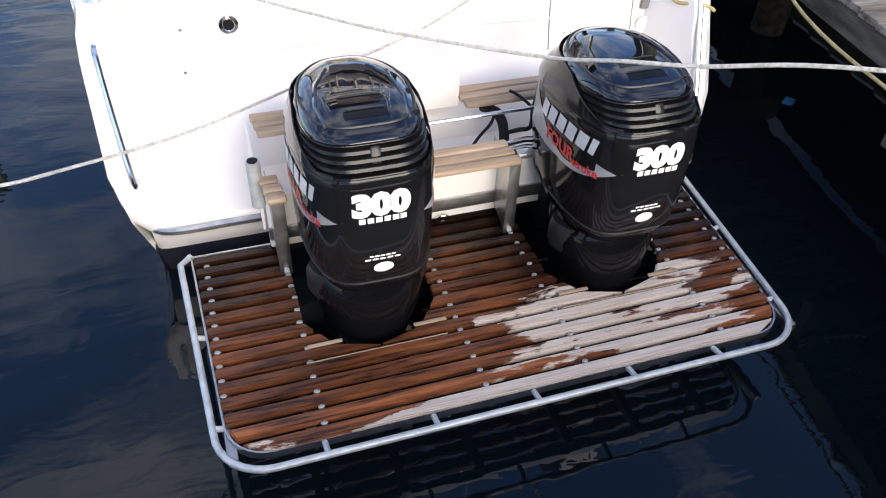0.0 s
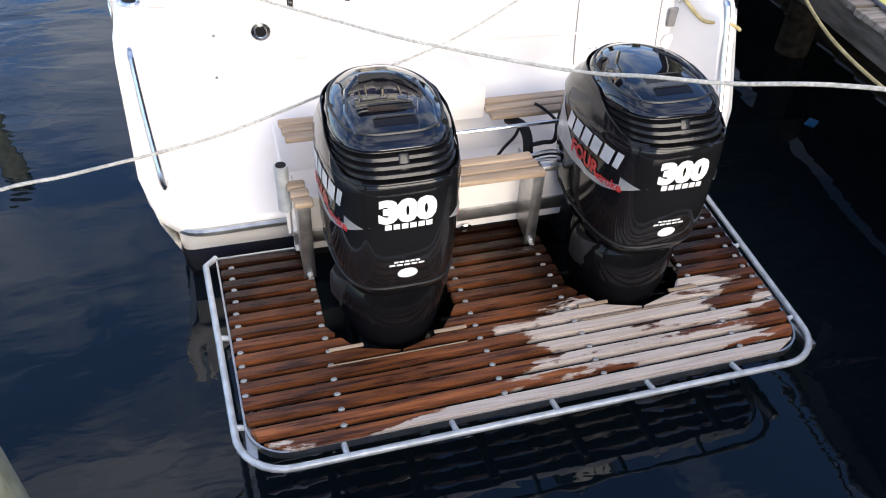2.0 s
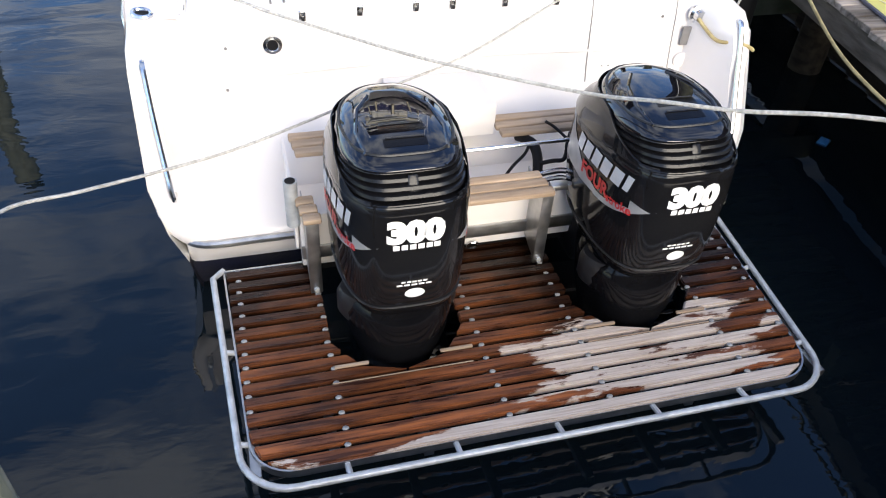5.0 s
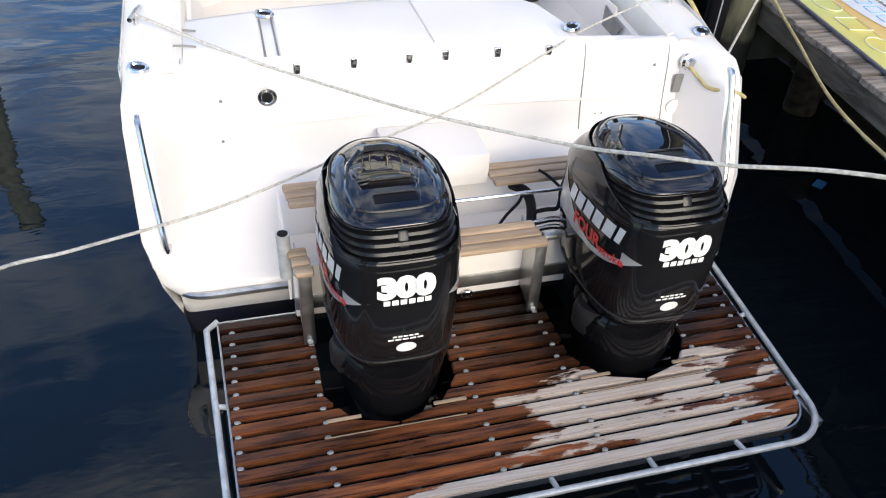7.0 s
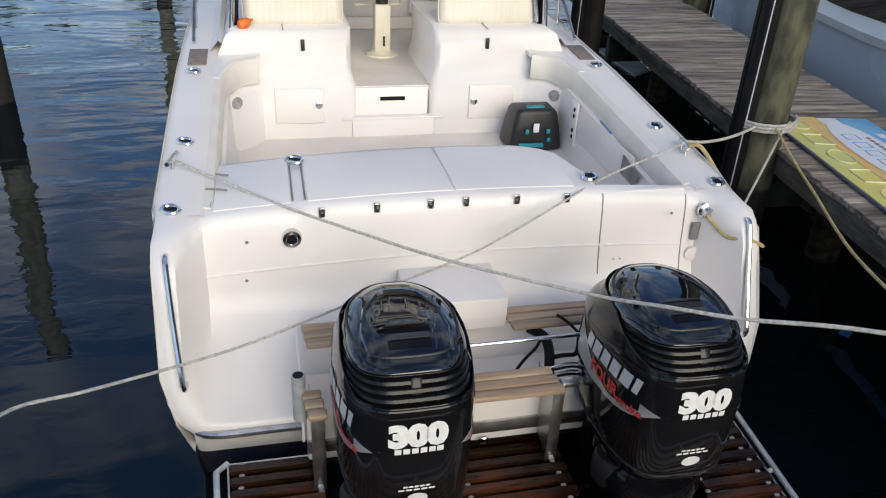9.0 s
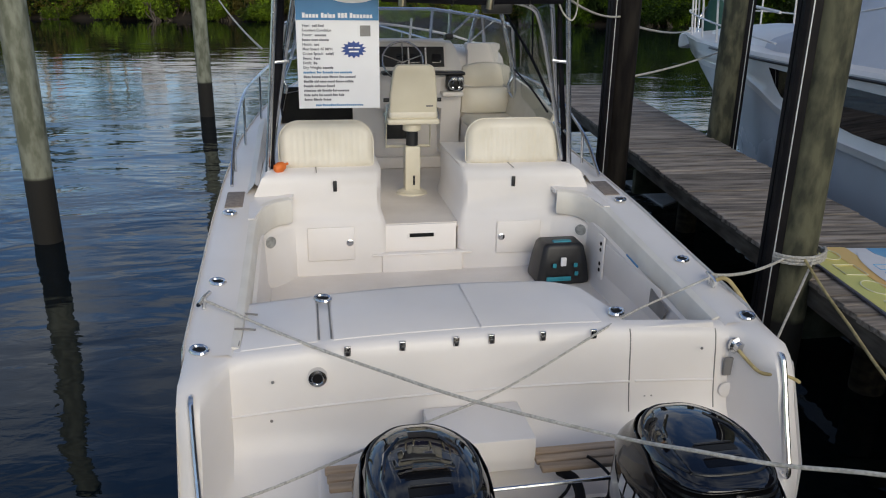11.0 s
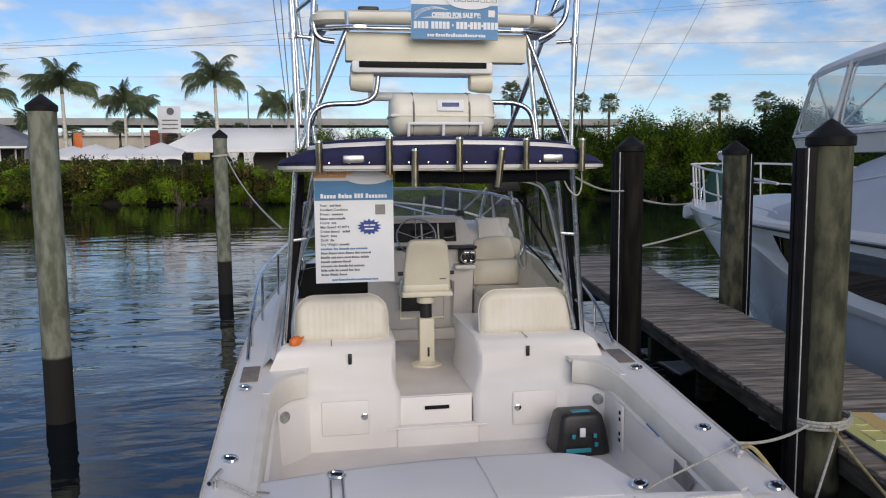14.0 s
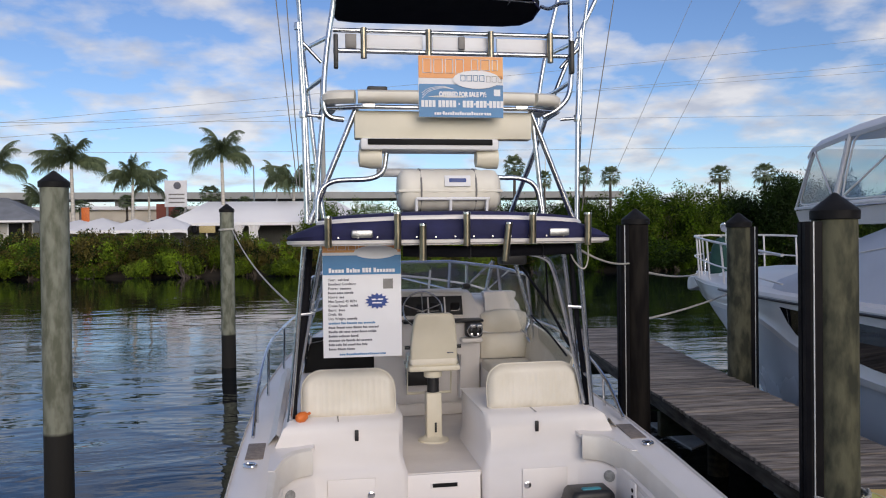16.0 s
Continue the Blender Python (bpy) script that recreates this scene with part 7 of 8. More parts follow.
rope((2.70, 5.22, 2.05), (5.13, 7.62, 2.15), 0.03, 0.012, ROPE, "slack white line to the neighbouring boat")
single("shore_cord", tubem(curve_pts([(1.365, 0.49, 1.10), (1.39, 0.43, 1.06), (1.42, 0.33, 1.03), (1.50, 0.26, 1.045), (1.57, 0.25, 1.02), (1.60, 0.25, 1.0)], 6), 0.010, 8), ROPE_Y, "yellow shore power cord plugged into the stern", "cord")
single("rope_tie", tubem(curve_pts([(1.50, 1.02, 1.29), (1.54, 1.0, 1.31), (1.58, 0.96, 1.28), (1.64, 0.86, 1.17)], 6), 0.013, 8), ROPE_Y, "orange tan rope end over the gunwale", "rope")

single("floating_litter", boxm((2.80, 0.69, 0.006), (0.10, 0.07, 0.014), 0.004, Euler((0, 0, 0.6)).to_matrix()), SIGN_BLUE, "small blue scrap of litter floating on the water", "litter")
single("floating_board", slab([(4.14, 8.49), (4.65, 8.40), (4.44, 7.18), (4.10, 6.93)], -0.015, 0.025), mat("pale_grey_board", (0.55, 0.58, 0.60), (0.45, 0.48, 0.50), 0.6, scale=4), "pale grey board floating beneath the dock", "board")


# ---- neighbouring boat ----
def neighbour():
    b = thing("moored_cruiser", "white flybridge cruiser moored on the far side of the dock", "boat")
    bow = Vector((7.12, 12.6, 0))
    GREY_HULL = mat("pale_grey_hull", (0.64, 0.67, 0.70), (0.56, 0.59, 0.62), 0.25, scale=0.8, rough_var=0.1, coat=0.2)
    COVER = mat("pale_grey_cover_cloth", (0.62, 0.63, 0.68), (0.54, 0.55, 0.60), 0.7, scale=1.2, bump=0.2, bump_scale=40)
    ds = (0, 0.5, 1.2, 2.2, 3.5, 5, 7, 10, 16.5)
    ws = (0.03, 0.27, 0.58, 1.0, 1.45, 1.75, 1.93, 2.0, 1.95)

    def at(d, w, z):
        return (bow.x - 0.05 * d + w, bow.y - d, z)

    def half(d):
        return float(np.interp(d, ds, ws))

    def rim(d):
        return 2.18 - 0.002 * d - 0.05 * max(0, 1 - d / 2.5)

    def skin(d, f, s, out=0.0):
        """A point of the hull side: f is 0 at the keel line and 1 at the sheer."""
        fl = max(0, 1 - d / 6.5)
        w = half(d) * (1 - (1 - f) * (0.10 + 0.65 * fl))
        return at(d + 3.9 * fl * max(0, 1 - f) ** 1.2, s * (w + out), -0.2 + (rim(d) + 0.2) * f)

    def edge(d):
        """The lower edge of the white topside, swept down behind the bow."""
        return float(np.interp(d, (0, 4.6, 5.6, 6.3, 7.0, 7.8, 9, 16.5), (0.84, 0.855, 0.85, 0.80, 0.715, 0.665, 0.64, 0.62)))
    dd = [0, 0.25, 0.5, 0.9, 1.4, 2.0, 2.7, 3.5, 4.3, 5.0, 5.6, 6.0, 6.4, 6.8, 7.2, 7.6, 8.2, 9, 10, 12, 14, 16.5]
    for s in (-1, 1):
        part("hull_side", loftm([[skin(d, edge(d) * k / 6, s) for k in range(7)] for d in dd], closed=False), GREY_HULL, b)
        part("topside", loftm([[skin(d, edge(d) - 0.004, s), skin(d, edge(d), s, 0.045), skin(d, edge(d) + 0.035, s, 0.055), skin(d, edge(d) + 0.05, s, 0.03), skin(d, max(edge(d) + 0.055, 0.95), s, 0.028), skin(d, 1.0, s, 0.03)] for d in dd], closed=False), HULL_GEL, b, "white swept topside moulding")
        part("sheer_rub_rail", tubem([skin(d, 0.985, s, 0.035) for d in dd if d > 4], 0.018, 6), BLACK_SATIN, b, "black rubber rub rail")
        part("deck_edge", loftm([[skin(d, 1.0, s, 0.03), skin(d, 1.02, s, 0.0), skin(d, 1.025, s, -min(0.13, half(d)))] for d in dd], closed=False), GEL, b)
        glass = []
        for k in range(15):
            u = k / 14
            dl = 6.95 + 5.2 * u
            du = 6.55 + 5.6 * u
            glass.append([skin(dl, 0.82 - 0.085 * min(1, u * 3.2), s, 0.034), skin((dl + du) / 2, 0.875 - 0.035 * u, s, 0.036), skin(du, 0.955 - 0.045 * u, s, 0.034)])
        part("hull_window", loftm(glass, closed=False), BLACK_GLASS, b, "black swept hull window")
        rail = [at(0.72, s * 0.20, 3.0), at(1.15, s * 0.48, 3.0), at(2.0, s * 0.95, 2.98), at(4.0, s * 1.50, 2.88), at(6.4, s * 1.78, 2.72)]
        part("bow_rail", tubem(curve_pts(rail, 4), 0.020, 8), GEL, b)
        part("mid_rail", tubem(curve_pts([(x, y, z - 0.38) for x, y, z in rail], 4), 0.014, 8), GEL, b)
        for d, w, z in ((0.74, 0.21, 2.99), (1.12, 0.46, 3.0), (1.55, 0.72, 3.0), (2.2, 1.02, 2.97), (3.2, 1.30, 2.92), (4.2, 1.54, 2.87), (5.4, 1.68, 2.8)):
            part("stanchion", tubem([at(d + 0.08, s * (w - 0.02), 2.2), at(d, s * w, z)], 0.017, 8), GEL, b)
    part("pulpit_bar", tubem([at(0.72, -0.20, 3.0), at(0.67, 0, 3.01), at(0.72, 0.20, 3.0)], 0.020, 8), GEL, b)
    part("bow_platform", loftm([[at(d, -w * 0.85, zt), at(d, -w, zt - 0.03), at(d, -w, zb + 0.03), at(d, -w * 0.8, zb), at(d, w * 0.8, zb), at(d, w, zb + 0.03), at(d, w, zt - 0.03), at(d, w * 0.85, zt)] for d, w, zt, zb in ((-0.20, 0.06, 1.96, 1.86), (-0.13, 0.15, 2.02, 1.83), (0.1, 0.24, 2.12, 1.82), (0.5, 0.34, 2.16, 1.85), (1.0, 0.42, 2.17, 1.95))]), GEL, b, "white bow platform")
    part("foredeck", loftm([[at(d, -max(0.0, half(d) - 0.10), rim(d) + 0.05), at(d, 0, rim(d) + 0.11), at(d, max(0.0, half(d) - 0.10), rim(d) + 0.05)] for d in dd], closed=False), GEL, b)
    # low trunk, then the cloth-covered slope of the windscreen
    cab = []
    for d, wl, wh, zt in ((2.2, 0.60, 0.5, 2.33), (3.4, 0.95, 0.8, 2.42), (5.0, 1.30, 1.12, 2.47), (5.9, 1.48, 1.20, 2.50)):
        cab.append([at(d, -wl, 2.2), at(d, -(wl + wh) / 2, (2.25 + zt) / 2), at(d, -wh, zt - 0.03), at(d, -wh + 0.12, zt), at(d, 0, zt + 0.05), at(d, wh - 0.12, zt), at(d, wh, zt - 0.03), at(d, (wl + wh) / 2, (2.25 + zt) / 2), at(d, wl, 2.2)])
    part("cabin_trunk", loftm(cab, closed=False), GEL, b, "low white cabin trunk")
    cab = []
    for d, wl, wh, zt in ((5.55, 1.45, 1.15, 2.42), (6.1, 1.62, 1.22, 2.56), (6.7, 1.68, 1.24, 2.76), (7.3, 1.70, 1.24, 3.0), (7.9, 1.70, 1.26, 3.14), (9.0, 1.70, 1.30, 3.2), (12.5, 1.70, 1.34, 3.2)):
        cab.append([at(d, -wl, 2.18), at(d, -wl + 0.05, 2.3), at(d, -(wl + wh) / 2, (2.2 + zt) / 2 + 0.05), at(d, -wh, zt - 0.04), at(d, -wh + 0.12, zt), at(d, 0, zt + 0.04), at(d, wh - 0.12, zt), at(d, wh, zt - 0.04), at(d, (wl + wh) / 2, (2.2 + zt) / 2 + 0.05), at(d, wl - 0.05, 2.3), at(d, wl, 2.18)])
    part("cabin_cover", loftm(cab, closed=False), COVER, b, "pale cloth cover over the sloping windscreen")
    for s in (-1, 1):
        part("cover_seam", tubem([at(d, s * (w + 0.012), z) for d, w, z in ((6.3, 1.42, 2.48), (7.0, 1.40, 2.70), (8.0, 1.42, 2.84), (10, 1.45, 2.88))], 0.010, 6), GEL, b)
        part("side_window", plate([at(9.2, s * 1.66, 2.4), at(12.2, s * 1.66, 2.4), at(12.2, s * 1.46, 2.95), at(9.6, s * 1.46, 2.95)], 0.06), BLACK_GLASS, b, "dark cabin window")
    lamp = part("searchlight", turnedm([(0.02, -0.09), (0.065, -0.075), (0.09, 0.0), (0.094, 0.07), (0.075, 0.08), (0.001, 0.065)], 16, at(1.35, -0.02, 3.17), Euler((radians(100), 0, radians(-20))).to_matrix()), STEEL, b, "round chrome searchlight")
    part("stalk", tubem([at(1.40, 0.0, 2.15), at(1.40, 0.0, 3.10)], 0.03, 8), STEEL, lamp)
    part("green_cover", loftm([[at(1.25 + q * math.sin(a), -0.02 + w * math.cos(a), z) for a in (2 * math.pi * j / 14 for j in range(14))] for z, w, q in ((2.15, 0.27, 0.22), (2.5, 0.26, 0.22), (2.75, 0.21, 0.18), (2.90, 0.15, 0.13), (2.96, 0.06, 0.06))]), mat("green_canvas", (0.015, 0.075, 0.06), (0.01, 0.05, 0.04), 0.8, scale=5, bump=0.3), b, "dark green canvas windlass cover")
    part("grab_hoop", tubem(curve_pts([at(1.10, -0.32, 2.2), at(1.06, -0.28, 2.50), at(1.0, -0.14, 2.66), at(1.0, 0.05, 2.70)], 5), 0.014, 8), STEEL, b)
    # flybridge and its clear enclosure
    def up(d, w, z):
        return at(d, w + 0.25, z + 0.13)
    part("flybridge", loftm([[up(d, -w, z0), up(d, -w - 0.05, z1), up(d, -w + 0.04, z1 + 0.02), up(d, w - 0.04, z1 + 0.02), up(d, w + 0.05, z1), up(d, w, z0)] for d, w, z0, z1 in ((5.45, 1.20, 3.08, 3.22), (5.9, 1.45, 3.02, 3.23), (7.0, 1.55, 2.98, 3.24), (12.0, 1.57, 2.98, 3.24))]), GEL, b, "white flybridge coaming")
    part("coaming_seam", tubem([up(d, -w - 0.055, 3.20) for d, w in ((5.5, 1.22), (5.9, 1.45), (7.0, 1.55), (12.0, 1.57))], 0.012, 6), STEEL, b)
    top = [up(5.95, -1.27, 4.05), up(6.9, -1.37, 4.13), up(8.4, -1.40, 4.20), up(11.5, -1.37, 4.24)]
    bot = [up(5.55, -1.30, 3.23), up(6.8, -1.53, 3.25), up(8.4, -1.57, 3.25), up(11.5, -1.57, 3.25)]
    mir = lambda p: (2 * (bow.x + 0.25 - 0.05 * (bow.y - p[1])) - p[0], p[1], p[2])
    roof = [[(p[0] - 0.02, p[1], p[2] - 0.05), (p[0] - 0.03, p[1], p[2]), (p[0] + 0.12, p[1], p[2] + 0.12), (p[0] + 0.5, p[1], p[2] + 0.22), ((p[0] + mir(p)[0]) / 2, p[1], p[2] + 0.28), (mir(p)[0] - 0.5, p[1], p[2] + 0.22), (mir(p)[0] - 0.12, p[1], p[2] + 0.12), (mir(p)[0] + 0.03, p[1], p[2]), (mir(p)[0] + 0.02, p[1], p[2] - 0.05)] for p in top]
    roof = [[(x, y + 0.10, z - 0.10) for x, y, z in roof[0]]] + roof
    part("canvas_top", loftm(roof, closed=False), TENT, b, "white canvas flybridge top")
    for side in (0, 1):
        tp = [mir(p) for p in top] if side else top
        bt = [mir(p) for p in bot] if side else bot
        for k in range(3):
            pn = part("clear_panel", plate([bt[k], bt[k + 1], tp[k + 1], tp[k]], 0.004), CLEAR, b, "clear vinyl panel")
            pn.visible_shadow = False
            # white binding with rounded corners sewn round each panel
            q = [Vector(c) for c in (bt[k], bt[k + 1], tp[k + 1], tp[k])]
            uv = lambda u, v: q[0] * (1 - u) * (1 - v) + q[1] * u * (1 - v) + q[2] * u * v + q[3] * (1 - u) * v
            part("binding", tubem(curve_pts([uv(a, c) for a, c in ((0.07, 0.22), (0.10, 0.10), (0.22, 0.05), (0.78, 0.05), (0.90, 0.10), (0.93, 0.22), (0.93, 0.78), (0.90, 0.92), (0.78, 0.95), (0.22, 0.95), (0.10, 0.92), (0.07, 0.78))], 3, closed=True), 0.013, 6, closed=True), GEL, b)
        for k in range(4):
            part("frame_post", tubem([bt[k], tp[k]], 0.032 if k == 1 else 0.018, 8), GEL, b)
        part("brace", tubem([tp[0], bt[1]], 0.014, 8), GEL, b)
        part("brace", tubem([tp[2], bt[1]], 0.014, 8), GEL, b)
        part("lower_seam", tubem(bt, 0.025, 8), GEL, b)
        part("upper_seam", tubem(tp, 0.022, 8), GEL, b)
    pn = part("clear_panel", plate([bot[0], mir(bot[0]), mir(top[0]), top[0]], 0.004), CLEAR, b)
    pn.visible_shadow = False
    # helm seat and console inside the enclosure
    part("helm_console", boxm(up(7.3, 0.1, 3.45), (1.5, 0.5, 0.5), 0.08), GEL, b)
    part("helm_seat", boxm(up(8.5, -0.3, 3.55), (0.6, 0.5, 0.75), 0.10), BLACK_CANVAS, b, "dark covered helm seat")
    part("helm_seat", boxm(up(8.5, 0.6, 3.55), (0.6, 0.5, 0.75), 0.10), BLACK_CANVAS, b, "dark covered helm seat")
    # black block added out of view, for the water beside the platform to mirror
    aft_block = [[up(d, -w, 1.7), up(d, -w, 3.5), up(d, -w + 0.3, h), up(d, w - 0.3, h), up(d, w, 3.5), up(d, w, 1.7)] for d, w, h in ((11.6, 1.5, 4.3), (12.2, 1.6, 4.45), (16.0, 1.6, 4.45), (16.5, 1.5, 4.2))]
    part("unseen_aft_block", loftm(aft_block), BLACK_CANVAS, b, "unseen black block added aft to darken the water's reflection")
    part("radar_dome", turnedm([(0.20, 4.50), (0.27, 4.54), (0.28, 4.62), (0.20, 4.68), (0.001, 4.70)], 20, up(7.6, -0.55, 0)), GEL, b)
    part("radar_foot", tubem([up(7.6, -0.55, 4.30), up(7.6, -0.55, 4.40)], 0.07, 10), GEL, b)


neighbour()


def dock_sign():
    s = thing("dock_sign", "large yellow orange and blue sign board lying on the dock", "sign")
    m = Matrix.Translation((2.93, 0.95, 1.118)) @ Matrix.Rotation(radians(-9.5), 4, "Z")

    def q(x0, x1, y0, y1, z=0.0, h=0.006):
        bm = boxm((0, 0, 0), (x1 - x0, y1 - y0, h))
        bmesh.ops.transform(bm, matrix=m @ Matrix.Translation(((x0 + x1) / 2, (y0 + y1) / 2, z)), verts=bm.verts)
        return bm
    pale_yellow = mat("sign_pale_yellow", (0.82, 0.68, 0.18), (0.70, 0.68, 0.22), 0.4, scale=1.6, ramp=(0.4, 0.6))
    pale_orange = mat("sign_pale_orange", (0.88, 0.54, 0.18), (0.84, 0.60, 0.22), 0.4, scale=2.0)
    pale_blue = mat("sign_pale_blue", (0.12, 0.38, 0.70), (0.28, 0.55, 0.76), 0.4, scale=2.0)
    cream = mat("sign_cream_line", (0.86, 0.82, 0.58), (0.80, 0.76, 0.50), 0.4, scale=9)
    part("board", q(-0.40, 0.40, -1.05, 0.98, 0.0, 0.012), BOARD_WHITE, s)
    part("edge", q(-0.405, -0.39, -1.05, 0.98, 0.002, 0.014), INK, s, "dark board edge")
    part("yellow_band", q(-0.39, -0.10, -1.04, 0.97, 0.008), pale_yellow, s)
    part("orange_band", q(-0.17, -0.02, -1.04, 0.97, 0.012), pale_orange, s)
    part("blue_band", q(0.15, 0.39, -1.04, 0.97, 0.008), pale_blue, s)
    # brand word as thin plain outlines along the yellow band
    for k in range(6):
        y = 0.80 - 0.33 * k
        if k % 2:
            line = [m @ Vector((-0.235 + dx, y + dy, 0.0165)) for dx, dy in ((-0.075, -0.10), (0.075, -0.10), (0.075, 0.10), (-0.075, 0.10))]
        else:
            line = [m @ Vector((-0.235 + 0.080 * math.cos(a), y + 0.12 * math.sin(a), 0.0165)) for a in (2 * math.pi * j / 20 for j in range(20))]
        part("brand_outline", tubem(line, 0.0042, 5, closed=True), cream, s)
    bm = bmesh.new()
    bm.faces.new([bm.verts.new(m @ Vector((0.06 + 0.17 * math.cos(a), 0.20 + 0.66 * math.sin(a), 0.019))) for a in (2 * math.pi * j / 32 for j in range(32))])
    part("oval", bm, BOARD_WHITE, s, "white oval")
    for k in range(5):
        y = 0.52 - 0.16 * k
        part("brand_outline", tubem([m @ Vector((0.03 + dx, y + dy, 0.0205)) for dx, dy in ((-0.05, -0.05), (0.05, -0.05), (0.05, 0.05), (-0.05, 0.05))], 0.003, 5, closed=True), pale_blue, s)
    for k in range(12):
        part("text_bar", q(0.135, 0.160, 0.48 - 0.055 * k, 0.515 - 0.055 * k, 0.021, 0.003), GREY_PLASTIC, s)
    for k in range(6):
        part("text_bar", q(0.27, 0.33, 0.55 - 0.14 * k, 0.62 - 0.14 * k, 0.013, 0.003), BOARD_WHITE, s)


dock_sign()

pile(-1.80, -1.93, 0.125, 2.2, "greenish mooring pile holding the stern line")
pile(1.95, -2.35, 0.15, 3.7, "dock pile holding the stern line")


def main_dock():
    # out of view: added beneath the camera to keep sky out of the reflections
    d = thing("main_dock", "unseen weathered plank walkway added across the head of the slips", "dock", kind="structure")
    y = -6.6
    while y < -2.75:
        wd = 0.14
        ob = part("plank", boxm((0, 0, 0), (16, wd, 0.038), 0.004, seg=1), DOCK_WOOD, d, smooth=False)
        ob.location = (-1, y, 1.10)
        y += wd + 0.01
    for yy in (-6.5, -4.6, -2.85):
        part("beam", boxm((-1, yy, 0.95), (16, 0.10, 0.26), 0.01), DOCK_BEAM, d)


main_dock()

# added out of view, so that the glossy black motors mirror something dark
single("unseen_back_wall", boxm((-6, -17.0, 1.5), (60, 0.4, 3.4), 0.0), DOCK_BEAM, "unseen plain dark wall added behind the walkway for reflections", "wall", kind="structure")


# ---- far shore ----
def leaf_mass(name, blobs, count, size, materials, seed):
    """A crown of many small leaves spread over lumps, with gaps between."""
    rg = np.random.RandomState(seed)
    wts = np.array([b[3] * b[4] for b in blobs], float)
    pick = rg.choice(len(blobs), count, p=wts / wts.sum())
    bl = np.array(blobs, float)[pick]
    u = rg.normal(size=(count, 3))
    u /= np.linalg.norm(u, axis=1, keepdims=True)
    rad = 0.60 + 0.42 * rg.rand(count) ** 0.7
    lump = 1 + 0.16 * np.sin(11 * u[:, 0] + 2 * pick) * np.sin(9 * u[:, 2] + 7 * u[:, 1]) + 0.24 * np.sin(5 * u[:, 0] + 3 * u[:, 2] + pick) * np.cos(4 * u[:, 1] + pick * 1.7)
    c = bl[:, :3] + u * bl[:, [3, 3, 4]] * (rad * lump)[:, None]
    c[:, 2] = np.maximum(c[:, 2], 0.15 + 0.3 * rg.rand(count))
    a = rg.normal(size=(count, 3)) + u * 0.8
    a /= np.linalg.norm(a, axis=1, keepdims=True)
    b = np.cross(a, rg.normal(size=(count, 3)))
    b /= np.linalg.norm(b, axis=1, keepdims=True)
    t = np.cross(a, b)
    s = (size * (0.6 + 0.8 * rg.rand(count)))[:, None]
    v = np.stack([c - b * s, c - t * s * 0.45 + a * s * 0.1, c + b * s, c + t * s * 0.45 + a * s * 0.1], 1).reshape(-1, 3)
    f = np.arange(count * 4).reshape(-1, 4)
    me = bpy.data.meshes.new(name)
    me.from_pydata(v.tolist(), [], f.tolist())
    for m in materials:
        me.materials.append(m)
    if len(materials) > 1:
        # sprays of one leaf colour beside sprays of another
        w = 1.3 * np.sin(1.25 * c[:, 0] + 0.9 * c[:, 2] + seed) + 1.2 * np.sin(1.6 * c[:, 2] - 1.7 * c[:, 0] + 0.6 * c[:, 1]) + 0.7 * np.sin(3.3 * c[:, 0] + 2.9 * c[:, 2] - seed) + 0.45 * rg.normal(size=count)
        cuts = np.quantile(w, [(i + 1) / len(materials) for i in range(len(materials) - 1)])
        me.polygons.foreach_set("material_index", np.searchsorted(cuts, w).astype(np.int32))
    return me


def bush_kind(seed, width, height, count, size, materials, label, name="mangrove_bush", group="shore mangroves"):
    rg = random.Random(seed)
    root = thing(name, label, "bush" if height < 5 else "tree", group)
    blobs = []
    for k in range(9):
        x = rg.uniform(-width / 2, width / 2)
        r = rg.uniform(0.22, 0.34) * width
        h = height * rg.uniform(0.30, 0.45)
        blobs.append((x, rg.uniform(-1, 1.5), rg.uniform(0.35, 0.62) * height, r, h))
    cr = new("crown", leaf_mass("crown", blobs, count, size, materials, seed))
    cr.parent = root
    for k in range(6):
        x = rg.uniform(-width / 2.2, width / 2.2)
        bm = bmesh.new()
        for j in range(4):
            tube(bm, curve_pts([(x + rg.uniform(-0.8, 0.8), rg.uniform(-1.4, 0), -0.3), (x + rg.uniform(-0.3, 0.3), rg.uniform(-0.4, 0.2), height * 0.25), (x + rg.uniform(-0.8, 0.8), rg.uniform(-0.5, 0.5), height * 0.6)], 3), 0.07, 5, taper=0.02)
        part("stem", bm, BARK, root)
    return root


def scaled_copy(ob, x, y, z, turn, s, sz=None):
    c = copy_thing(ob, pose(x, y, z, 0, 0, turn))
    c.scale = (s, s, sz or s)
    return c


